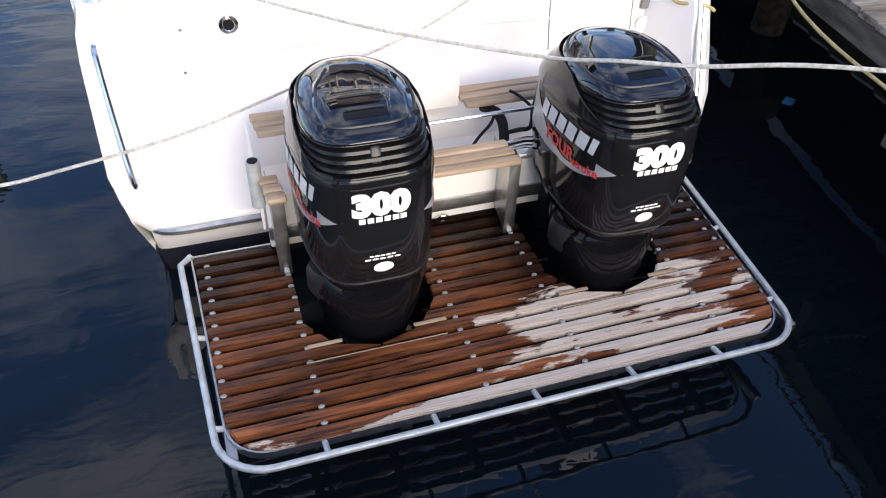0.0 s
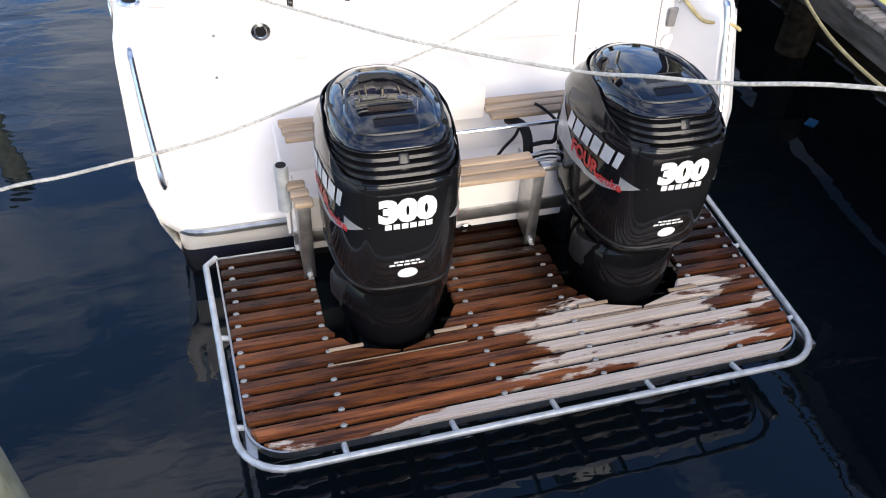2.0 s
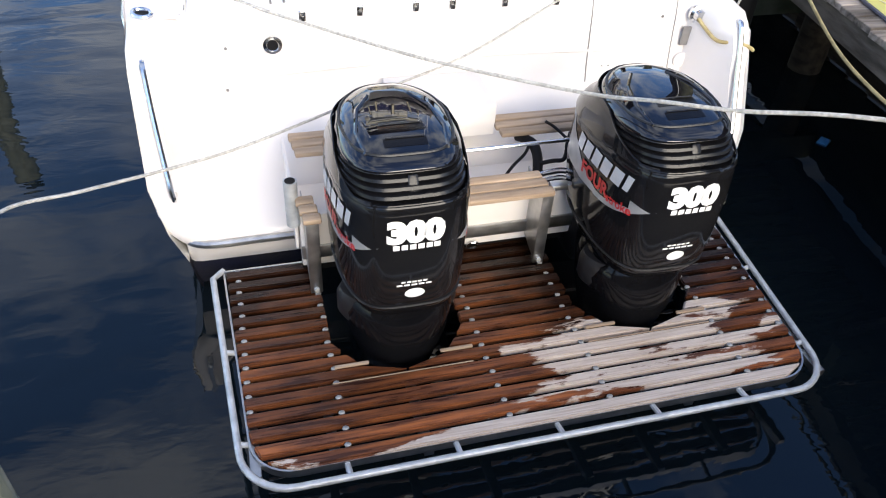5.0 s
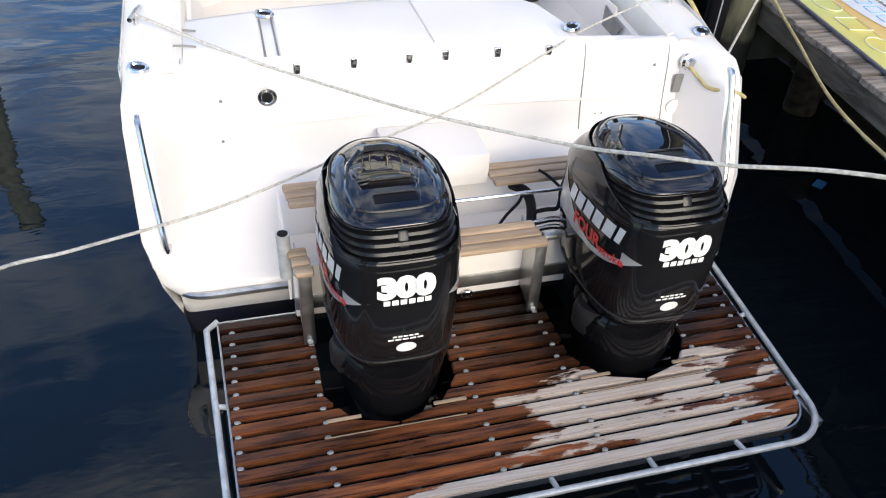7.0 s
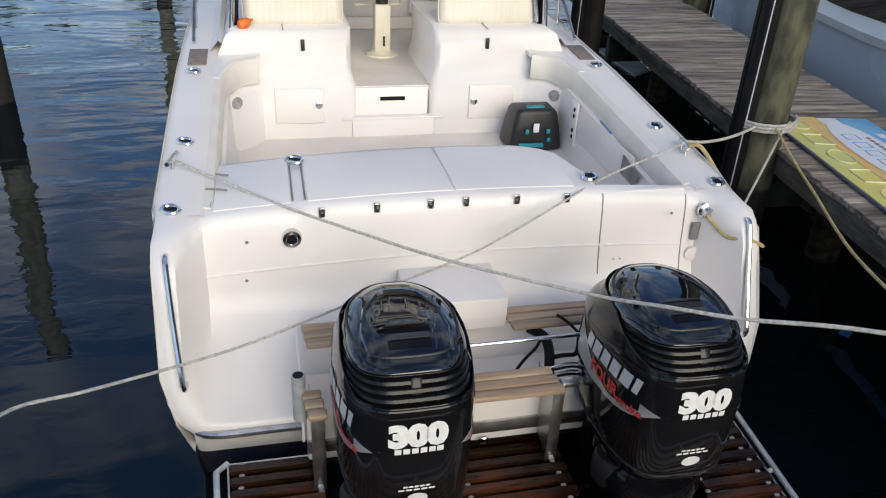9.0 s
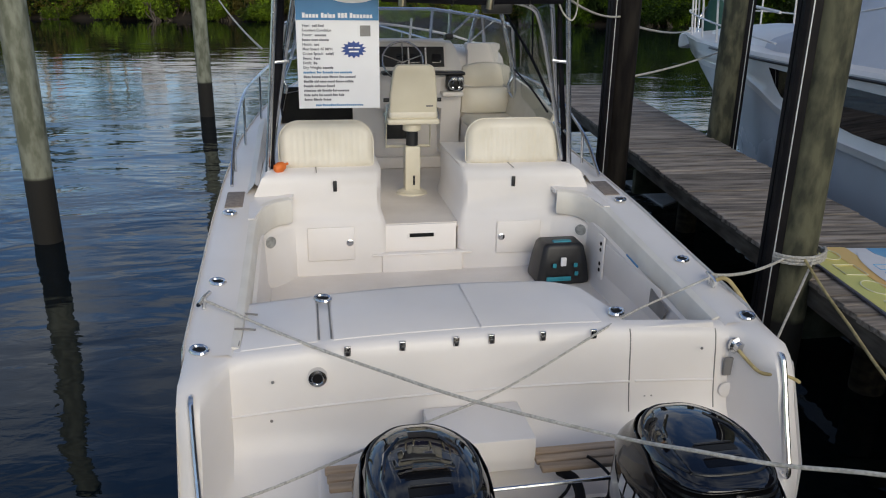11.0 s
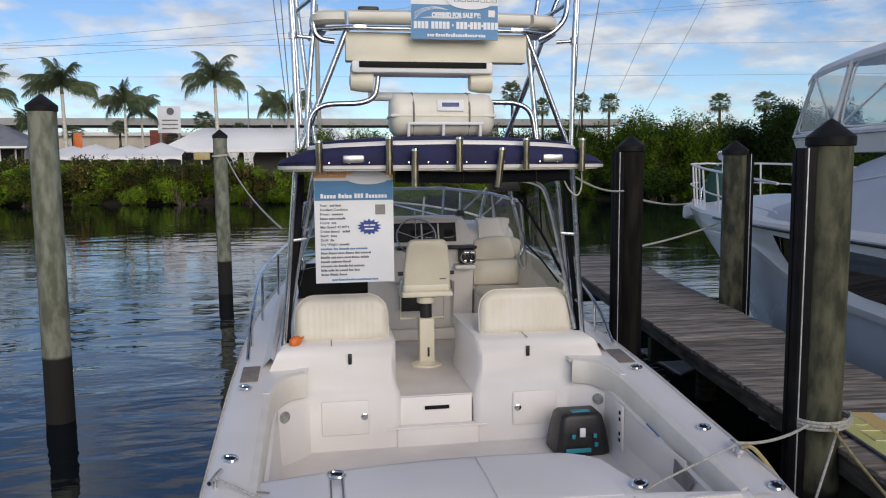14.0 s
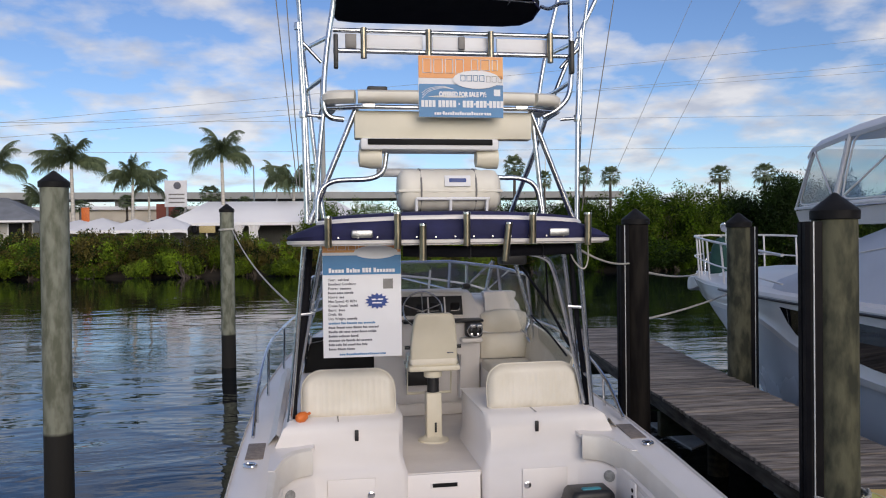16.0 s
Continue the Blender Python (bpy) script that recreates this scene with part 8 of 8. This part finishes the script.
def shore_plants():
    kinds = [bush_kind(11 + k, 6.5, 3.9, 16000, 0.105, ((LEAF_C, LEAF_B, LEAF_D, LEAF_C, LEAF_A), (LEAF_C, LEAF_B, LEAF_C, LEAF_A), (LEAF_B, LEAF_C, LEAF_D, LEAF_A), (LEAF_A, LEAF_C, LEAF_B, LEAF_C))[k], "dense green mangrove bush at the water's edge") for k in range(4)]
    rg = random.Random(5)
    x, k = -52.0, 0
    while x < 16:
        s = rg.uniform(0.9, 1.12) * (0.86 if -10 < x < -5 else 1)
        tgt = (x, shore_y(x) + 1.6 + rg.uniform(-0.5, 0.8), 0.15)
        if k < 4:
            kinds[k].location = tgt
        else:
            scaled_copy(kinds[k % 4], *tgt, rg.uniform(-20, 20) + (180 if rg.random() > 0.5 else 0), s, s * rg.uniform(0.9, 1.08))
        x += rg.uniform(3.6, 4.8)
        k += 1
    # low bright shrubs that hang over the water in front of the hedge
    low = bush_kind(61, 3.0, 1.9, 6000, 0.10, (LEAF_A, LEAF_A, LEAF_D), "low bright green mangrove shrub over the water", "mangrove_shrub", "low mangrove shrubs")
    low.location = (-24.5, shore_y(-24.5) - 0.2, -0.1)
    for x, sx, sz in ((-34.0, 1.2, 1.25), (-29.6, 1.3, 1.3), (-21.0, 0.75, 0.7), (-16.8, 0.7, 1.0), (-12.4, 1.15, 1.35), (-8.8, 0.8, 1.1), (-4.0, 1.1, 0.9), (1.5, 1.0, 1.2), (7.0, 1.2, 1.0), (12.0, 1.0, 1.1)):
        scaled_copy(low, x, shore_y(x) - 0.2, -0.1, 53 * x % 360, sx, sz)
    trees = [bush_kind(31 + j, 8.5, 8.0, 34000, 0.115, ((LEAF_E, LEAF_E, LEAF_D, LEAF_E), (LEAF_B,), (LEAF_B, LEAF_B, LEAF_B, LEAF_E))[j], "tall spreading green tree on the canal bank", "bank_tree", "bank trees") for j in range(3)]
    spots = [(30.5, -0.8, 0.98, 0), (22, 1, 0.82, 2), (25.5, 1, 0.9, 0), (17, 3, 0.74, 2), (35.5, 2, 0.86, 1), (38, 3, 0.95, 2), (42, 1, 1.04, 1), (47, 3, 1.05, 2), (52, 1, 1.1, 1), (58, 2, 1.1, 2), (65, 3, 1.12, 1), (72, 2, 1.2, 2), (81, 3, 1.2, 1), (2.0, 14, 0.95, 0), (34, 9, 0.95, 2), (12, 8, 0.7, 1), (19.5, 5, 0.8, 1)]
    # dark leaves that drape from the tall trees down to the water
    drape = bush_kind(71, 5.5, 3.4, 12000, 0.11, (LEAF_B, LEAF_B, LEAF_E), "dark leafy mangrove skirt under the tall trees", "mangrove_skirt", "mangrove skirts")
    drape.location = (19.0, shore_y(19) + 0.6, -0.2)
    for x in (23.0, 27.0, 31.0, 35.5, 40.0, 45.0, 50.5, 57.0):
        scaled_copy(drape, x, shore_y(x) + 0.6, -0.2, 71 * x % 360, 1.0 + 0.2 * math.sin(x), 1.0 + 0.15 * math.sin(3 * x))
    used = set()
    for x, dy, s, j in spots:
        tgt = (x, shore_y(x) + 2 + dy, 0.2)
        if j not in used:
            used.add(j)
            trees[j].location = tgt
            trees[j].scale = (s, s, s)
        else:
            scaled_copy(trees[j], *tgt, rg.uniform(0, 360), s, s * rg.uniform(0.92, 1.05))


shore_plants()


def far_woods():
    """The joined mass of trees under and behind the overpass."""
    rg = random.Random(77)
    blobs = []
    for k in range(70):
        x = -95 + 3.2 * k + rg.uniform(-1.5, 1.5)
        h = rg.uniform(4.5, 7.5) if x < 12 else rg.uniform(7.0, 9.0)
        blobs.append((x, 122 + rg.uniform(-6, 6), 1.2 + h * 0.5, rg.uniform(2.2, 3.6), h * 0.62))
    ob = new("far_woods", leaf_mass("far_woods", blobs, 70000, 0.17, (LEAF_D, LEAF_B), 91))
    tagged(ob, "far line of dull green trees beneath the overpass", "trees", kind="stuff")


far_woods()


def palm(seed, h, crown, fronds, label, droop=1.0, low=0.25):
    rg = random.Random(seed)
    root = thing("palm_tree", label, "palm", "royal palms")
    lean = rg.uniform(-0.3, 0.3)
    part("trunk", tubem(curve_pts([(0, 0, -0.3), (lean * 0.2, 0, h * 0.4), (lean * 0.7, 0, h * 0.75), (lean, 0, h)], 5), 0.26, 10, taper=0.16), PALM_TRUNK, root)
    part("crownshaft", tubem([(lean, 0, h - 0.5), (lean, 0, h + 0.4)], 0.22, 8, taper=0.12), FROND, root)
    for k in range(fronds):
        az = 2 * math.pi * (k * 0.382 + rg.uniform(-0.03, 0.03))
        up = low + (1.5 - low) * ((k * 0.7549 + 0.2) % 1.0) ** 0.8
        ln = crown * rg.uniform(0.85, 1.1)
        mid = []
        r = z = 0.0
        bend = droop * rg.uniform(1.3, 2.4)
        for j in range(13):
            th = up - bend * (j / 12) ** 1.5
            r, z = r + ln / 12 * math.cos(th), z + ln / 12 * math.sin(th)
            mid.append(Vector((lean + r * math.cos(az), r * math.sin(az), h + z)))
        v, f = [], []
        side = Vector((-math.sin(az), math.cos(az), 0))
        for j in range(1, 12):
            for half in (k8 / 7 for k8 in range(7)):
                p = mid[j].lerp(mid[j + 1], half)
                t = (mid[j + 1] - mid[j - 1]).normalized()
                wl = crown * 0.23 * math.sin(math.pi * min(1, (j + half) / 12.5 + 0.10)) + 0.12
                for sgn in (-1, 1):
                    tip = p + side * sgn * wl * rg.uniform(0.3, 0.9) + t * wl * rg.uniform(0.3, 0.9) - Vector((0, 0, wl * rg.uniform(0.6, 1.7)))
                    b = len(v)
                    v += [p - t * 0.045, p + t * 0.045, tip]
                    f.append((b, b + 1, b + 2))
        for a, b2 in zip(mid, mid[1:]):
            b = len(v)
            v += [a - side * 0.05, a + side * 0.05, b2]
            f.append((b, b + 1, b + 2))
        me = bpy.data.meshes.new("frond")
        me.from_pydata([tuple(q) for q in v], [], f)
        me.materials.append(FROND)
        fr = new("frond", me)
        fr.parent = root
    return root


def fan_palm(seed, h, r, leaves, label):
    """A cabbage palm: a straight trunk and a ball of stiff fan leaves on stalks."""
    rg = random.Random(seed)
    root = thing("cabbage_palm", label, "palm", "cabbage palms")
    part("trunk", tubem([(0, 0, -0.3), (0.05, 0, h * 0.5), (0, 0, h)], 0.17, 8, taper=0.14), BARK, root)
    for k in range(leaves):
        az = 2.39996 * k
        el = math.asin(max(-0.75, 1 - 1.75 * (k + 0.5) / leaves))
        d = Vector((math.cos(az) * math.cos(el), math.sin(az) * math.cos(el), math.sin(el)))
        side = d.cross(Vector((0, 0, 1))).normalized()
        up = side.cross(d)
        base = Vector((0, 0, h + 0.1))
        hub = base + d * r * rg.uniform(0.45, 0.62)
        v = [base - side * 0.03, base + side * 0.03, hub]
        f = [(0, 1, 2)]
        for j in range(13):
            a = radians(-78 + 13 * j)
            ln = r * rg.uniform(0.42, 0.62)
            t = d * math.cos(a) + side * math.sin(a)
            q = len(v)
            w = (side * math.cos(a) - d * math.sin(a)) * 0.05
            v += [hub, hub + t * ln * 0.6 + w + up * 0.06, hub + t * ln - Vector((0, 0, ln * rg.uniform(0.15, 0.5))), hub + t * ln * 0.6 - w + up * 0.06]
            f.append((q, q + 1, q + 2, q + 3))
        me = bpy.data.meshes.new("fan_leaf")
        me.from_pydata([tuple(c) for c in v], [], f)
        me.materials.append(FROND)
        ob = new("fan_leaf", me)
        ob.parent = root
    return root


def palms():
    big = palm(3, 10.7, 4.5, 24, "tall palm with drooping feathery fronds behind the hedge")
    big.location = (-28.3, 88, 1.2)
    other = palm(8, 11.5, 4.6, 20, "slender palm with arching fronds behind the hedge")
    other.location = (-12.0, 88, 1.2)
    scaled_copy(big, -21.8, 87, 1.2, 140, 0.78, 0.82)
    scaled_copy(other, -20.6, 90, 1.2, 60, 0.66, 0.72)
    scaled_copy(other, -35.6, 86, 1.2, 200, 0.86, 0.86)
    scaled_copy(big, -4.2, 90, 1.2, 250, 0.92, 0.80)
    scaled_copy(other, -6.4, 96, 1.2, 30, 0.55, 0.80)
    scaled_copy(big, -33.0, 92, 1.2, 80, 0.60, 0.62)
    small = fan_palm(21, 6.9, 1.25, 30, "stubby cabbage palm with a round head of fan leaves")
    small.location = (-25.5, 100, 1.3)
    for x, y, hz, s in ((-14.8, 98, 1.12, 1.3), (-11.2, 104, 1.0, 0.9), (-30.5, 98, 0.9, 1.2), (-19.0, 100, 0.8, 1.1), (23.5, 92, 1.55, 1.25), (32.7, 92, 1.38, 1.0), (36.3, 92, 1.38, 1.15), (47.2, 84, 1.30, 1.15), (53.2, 84, 1.33, 1.25), (28.0, 94, 1.33, 0.9), (60, 90, 1.2, 1.1)):
        scaled_copy(small, x, y, 1.3, 37 * x % 360, s, hz)


palms()


def shore_buildings():
    def tent(x0, x1, y0, y1, eave, ridge, label):
        t = thing("marquee", label, "tent", "white marquees")
        xm = (x1 - x0) * 0.18
        base = [(x0, y0, eave), (x1, y0, eave), (x1, y1, eave), (x0, y1, eave)]
        bm = loftm([base, [(x0 + xm * 0.45, y0 + 1.6, eave + (ridge - eave) * 0.42), (x1 - xm * 0.45, y0 + 1.6, eave + (ridge - eave) * 0.42), (x1 - xm * 0.45, y1 - 1.6, eave + (ridge - eave) * 0.42), (x0 + xm * 0.45, y1 - 1.6, eave + (ridge - eave) * 0.42)],
                    [(x0 + xm, (y0 + y1) / 2 - 0.2, ridge), (x1 - xm, (y0 + y1) / 2 - 0.2, ridge), (x1 - xm, (y0 + y1) / 2 + 0.2, ridge), (x0 + xm, (y0 + y1) / 2 + 0.2, ridge)]])
        part("roof", bm, TENT, t, "sagging white fabric roof")
        part("fascia", boxm(((x0 + x1) / 2, y0 - 0.05, eave - 0.12), (x1 - x0, 0.06, 0.34)), TENT, t)
        n = max(3, int((x1 - x0) / 4))
        for k in range(n + 1):
            part("pole", tubem([(x0 + (x1 - x0) * k / n, y0 + 0.1, 1.2), (x0 + (x1 - x0) * k / n, y0 + 0.1, eave)], 0.09, 6), TENT, t)
        # dark grey stands in for the shade inside the tent
        part("rear_wall", boxm(((x0 + x1) / 2, y1, (eave + 1.2) / 2), (x1 - x0, 0.1, eave - 1.2)), GREY_PLASTIC, t, "rear wall coloured dark grey as tent shade")
    def peaked(x0, x1, y0, y1, eave, peaks, label):
        """Joined party tents: soft concave peaks and an eave that sags between the poles."""
        t = thing("marquee", label, "tent", "white marquees")
        nx, ny = 72, 14
        rows = []
        for j in range(ny + 1):
            v = j / ny
            row = []
            for i in range(nx + 1):
                x = x0 + (x1 - x0) * i / nx
                z = 0.0
                for px, pz, pw in peaks:
                    r = max(abs(x - px) / pw, abs(2 * v - 1))
                    z = max(z, (pz - eave) * max(0, 1 - r) ** 1.3)
                sag = 0.10 * abs(math.sin(math.pi * (x - x0) / (x1 - x0) * len(peaks) * 2)) * (1 - math.sin(math.pi * v))
                row.append((x, y0 + (y1 - y0) * v, eave + 0.6 * z + 0.55 * math.sin(math.pi * v) + 0.03 * noise.noise((x * 0.9, v * 4, 2)) - 0.1 + sag))
            rows.append(row)
        part("roof", loftm(rows, closed=False), TENT, t, "soft peaked white fabric roof")
        part("fascia", loftm([[(x, y, z - d) for x, y, z in rows[0]] for d in (-0.01, 0.32)], closed=False), TENT, t, "scalloped white hanging edge")
        n = 2 * len(peaks)
        for k in range(n + 1):
            x = x0 + (x1 - x0) * k / n
            part("pole", tubem([(x, y0 + 0.1, 1.0), (x, y0 + 0.1, eave)], 0.06, 6), TENT, t)
        # the shade beneath the peaked roofs is put into this wall's grey
        part("rear_wall", boxm(((x0 + x1) / 2, y1, (eave + 1.0) / 2), (x1 - x0, 0.1, eave - 1.0)), GREY_PLASTIC, t, "rear wall coloured dark grey as tent shade")
    tent(-18.0, 5.0, 84, 94, 5.15, 7.75, "long white marquee roof behind the mangroves")
    peaked(-29.2, -14.9, 80.5, 88.5, 4.45, ((-26.6, 5.7, 3.2), (-24.3, 6.05, 3.2), (-20.9, 5.8, 2.8), (-17.6, 6.3, 3.4)), "row of soft peaked white party tents")
    for x, wd, z, m, lab in ((-13.3, 1.7, 4.45, ROPE_Y, "dull yellow banner hung beneath the marquee eave"), (-14.7, 0.5, 4.5, BLACK_CANVAS, "dark loudspeaker bag hung beneath the marquee eave")):
        bn = thing("hanging_banner", lab, "banner")
        part("cloth", boxm((x, 83.8, z), (wd, 0.05, 0.75), 0.01), m, bn)
        for s in (-1, 1):
            part("cord", tubem([(x + s * wd * 0.45, 83.8, z + 0.3), (x + s * wd * 0.45, 83.93, 5.05)], 0.025, 5), TENT, bn)
    dr = thing("tent_drape", "gathered white side drapes hanging at the marquee edge", "drape")
    for x0, x1 in ((-10.6, -9.3), (-9.0, -7.6), (-4.0, -2.4)):
        part("cloth", loftm([[(x0 + (x1 - x0) * (0.5 + (i / 24 - 0.5) * w), 84.0 + 0.10 * math.sin(i * 1.9), z) for i in range(25)] for z, w in ((1.3, 0.9), (3.2, 0.7), (4.2, 0.55), (4.9, 1.0))], closed=False), TENT, dr)
    h = thing("cottage", "low cottage with a grey roof on the far bank", "house")
    part("wall", boxm((-37.0, 84.3, 3.3), (14, 7.6, 4.4)), STUCCO, h)
    part("roof", loftm([[(-45.0, 78.8, 5.42), (-29.2, 78.8, 5.42), (-29.2, 89.5, 5.42), (-45.0, 89.5, 5.42)], [(-40.5, 83.8, 8.0), (-33.7, 83.8, 8.0), (-33.7, 84.4, 8.0), (-40.5, 84.4, 8.0)]]), SHINGLE, h, "grey hipped roof")
    part("eave_board", boxm((-37.1, 78.76, 5.36), (15.8, 0.08, 0.2)), TENT, h, "white eave board")
    part("soffit", boxm((-37.1, 79.7, 5.3), (15.6, 1.8, 0.06)), STUCCO, h)
    for x, wd in ((-41, 2.2), (-36.5, 2.2), (-31.2, 2.2)):
        # solid box on the wall, its near-black standing in for shade indoors
        w = part("opening", boxm((x, 80.46, 3.9), (wd, 0.12, 2.6)), DARK_HOLE, h, "solid veranda opening painted dark as inner shade")
        part("jamb", boxm((x - wd / 2, 80.42, 3.9), (0.14, 0.14, 2.6)), TENT, w)
        part("mullion", boxm((x + 0.35, 80.42, 3.9), (0.16, 0.14, 2.6)), TENT, w)
    for x in (-44.4, -38.8, -33.4, -29.8):
        part("veranda_post", boxm((x, 79.2, 3.3), (0.2, 0.2, 4.1)), DOCK_BEAM, h, "dark timber veranda post")
    sb = thing("shop_building", "long low cream building with dark openings in the distance", "building")
    part("wall", boxm((-27, 112, 4.4), (30, 8, 6.6)), CREAM_WALL, sb)
    part("roof", boxm((-27, 112, 7.9), (31, 9, 0.5), 0.05), TENT, sb)
    for k in range(9):
        part("window", boxm((-40 + 3.3 * k, 107.95, 5.6), (1.6, 0.1, 1.3)), BLACK_GLASS, sb)
    br = thing("overpass", "grey concrete road overpass crossing in the distance", "bridge")
    part("deck", boxm((-20, 150, 11.6), (160, 10, 0.8)), CONCRETE, br)
    part("parapet", boxm((-20, 145.2, 12.2), (160, 0.3, 0.5)), CONCRETE, br)
    for k in range(9):
        part("pier", boxm((-92 + 18 * k, 150, 6), (1.6, 6, 11), 0.1), CONCRETE, br)
    bb = thing("billboard", "plain pale billboard on two posts", "sign")
    part("panel", boxm((-18.9, 97, 9.2), (2.7, 0.25, 3.3)), BOARD_WHITE, bb)
    part("disc", turnedm([(0.45, 0), (0.45, 0.05)], 16, (-18.7, 96.85, 10.2), Euler((radians(90), 0, 0)).to_matrix()), INK, bb)
    for k in range(3):
        part("text_bar", boxm((-18.8, 96.85, 9.1 - 0.5 * k), (1.9, 0.05, 0.16)), GREY_PLASTIC, bb)
    for x in (-20.0, -17.8):
        part("post", boxm((x, 97.2, 4.5), (0.25, 0.25, 7)), CONCRETE, bb)
    fl = thing("feather_flag", "orange red feather flag by the marquees", "flag")
    part("cloth", boxm((-28.2, 92, 6.0), (0.9, 0.05, 2.6), 0.02), ORANGE, fl)
    part("pole", tubem([(-28.7, 92, 1.2), (-28.7, 92, 7.4)], 0.04, 6), ALU, fl)
    kiosk = thing("kiosk", "small brick red kiosk behind the marquees", "building")
    part("body", boxm((-21.2, 104, 4.6), (2.4, 3, 7.2)), mat("brick_red_wall", (0.30, 0.09, 0.06), (0.24, 0.07, 0.05), 0.8, scale=1), kiosk)
    for x, y, z in ((-9.6, 100, 13.0), (45.0, 150, 22.0)):
        lp = thing("street_lamp", "tall slim street lamp in the distance", "street lamp", "street lamps")
        part("pole", tubem([(x, y, 0.5), (x, y, z)], 0.09, 6), ALU, lp)
        part("arm", tubem([(x, y, z), (x - 0.7, y, z + 0.3)], 0.07, 6), ALU, lp)
    pole = thing("utility_pole", "tall pale utility pole behind the boat tower", "pole")
    part("shaft", tubem([(-0.6, 92, 0), (-0.6, 92, 22.5)], 0.33, 10, taper=0.24), CONCRETE, pole)
    for x, y in ((-75, 125), (135, 125)):
        up_ = thing("utility_pole", "tall utility pole carrying power lines", "pole")
        part("shaft", tubem([(x, y, 0), (x, y, 24 if x < 0 else 45.2)], 0.3, 8, taper=0.2), CONCRETE, up_)
        for z in (17.1, 17.2, 19.2, 19.8, 22.0) if x < 0 else (20.3, 26.6, 36.3, 37.8, 43.2):
            part("crossarm", boxm((x, y, z), (0.2, 4.5, 0.2)), CONCRETE, up_)
    lines = (((-75, 124, 19.2), (135, 124, 43.2), 0.5), ((-75, 126, 19.8), (135, 126, 36.3), 0.5), ((-75, 123, 17.1), (135, 123, 37.8), 0.5), ((-75, 127, 22), (135, 127, 26.6), 0.5), ((-75, 125, 17.2), (135, 125, 20.3), 0.5))
    for a, b, sag in lines:
        rope(a, b, sag, 0.028, CONCRETE, "thin overhead power line", "power_line")
    rope((24.9, 64.0, 7.0), (34.9, 64.0, 28.0), 0.0, 0.02, GREY_PLASTIC, "thin guy wire rising over the trees", "guy_wire", n=2)
    rope((28.4, 64.0, 7.0), (39.91, 64.0, 28.0), 0.0, 0.02, GREY_PLASTIC, "thin guy wire rising over the trees", "guy_wire", n=2)


shore_buildings()
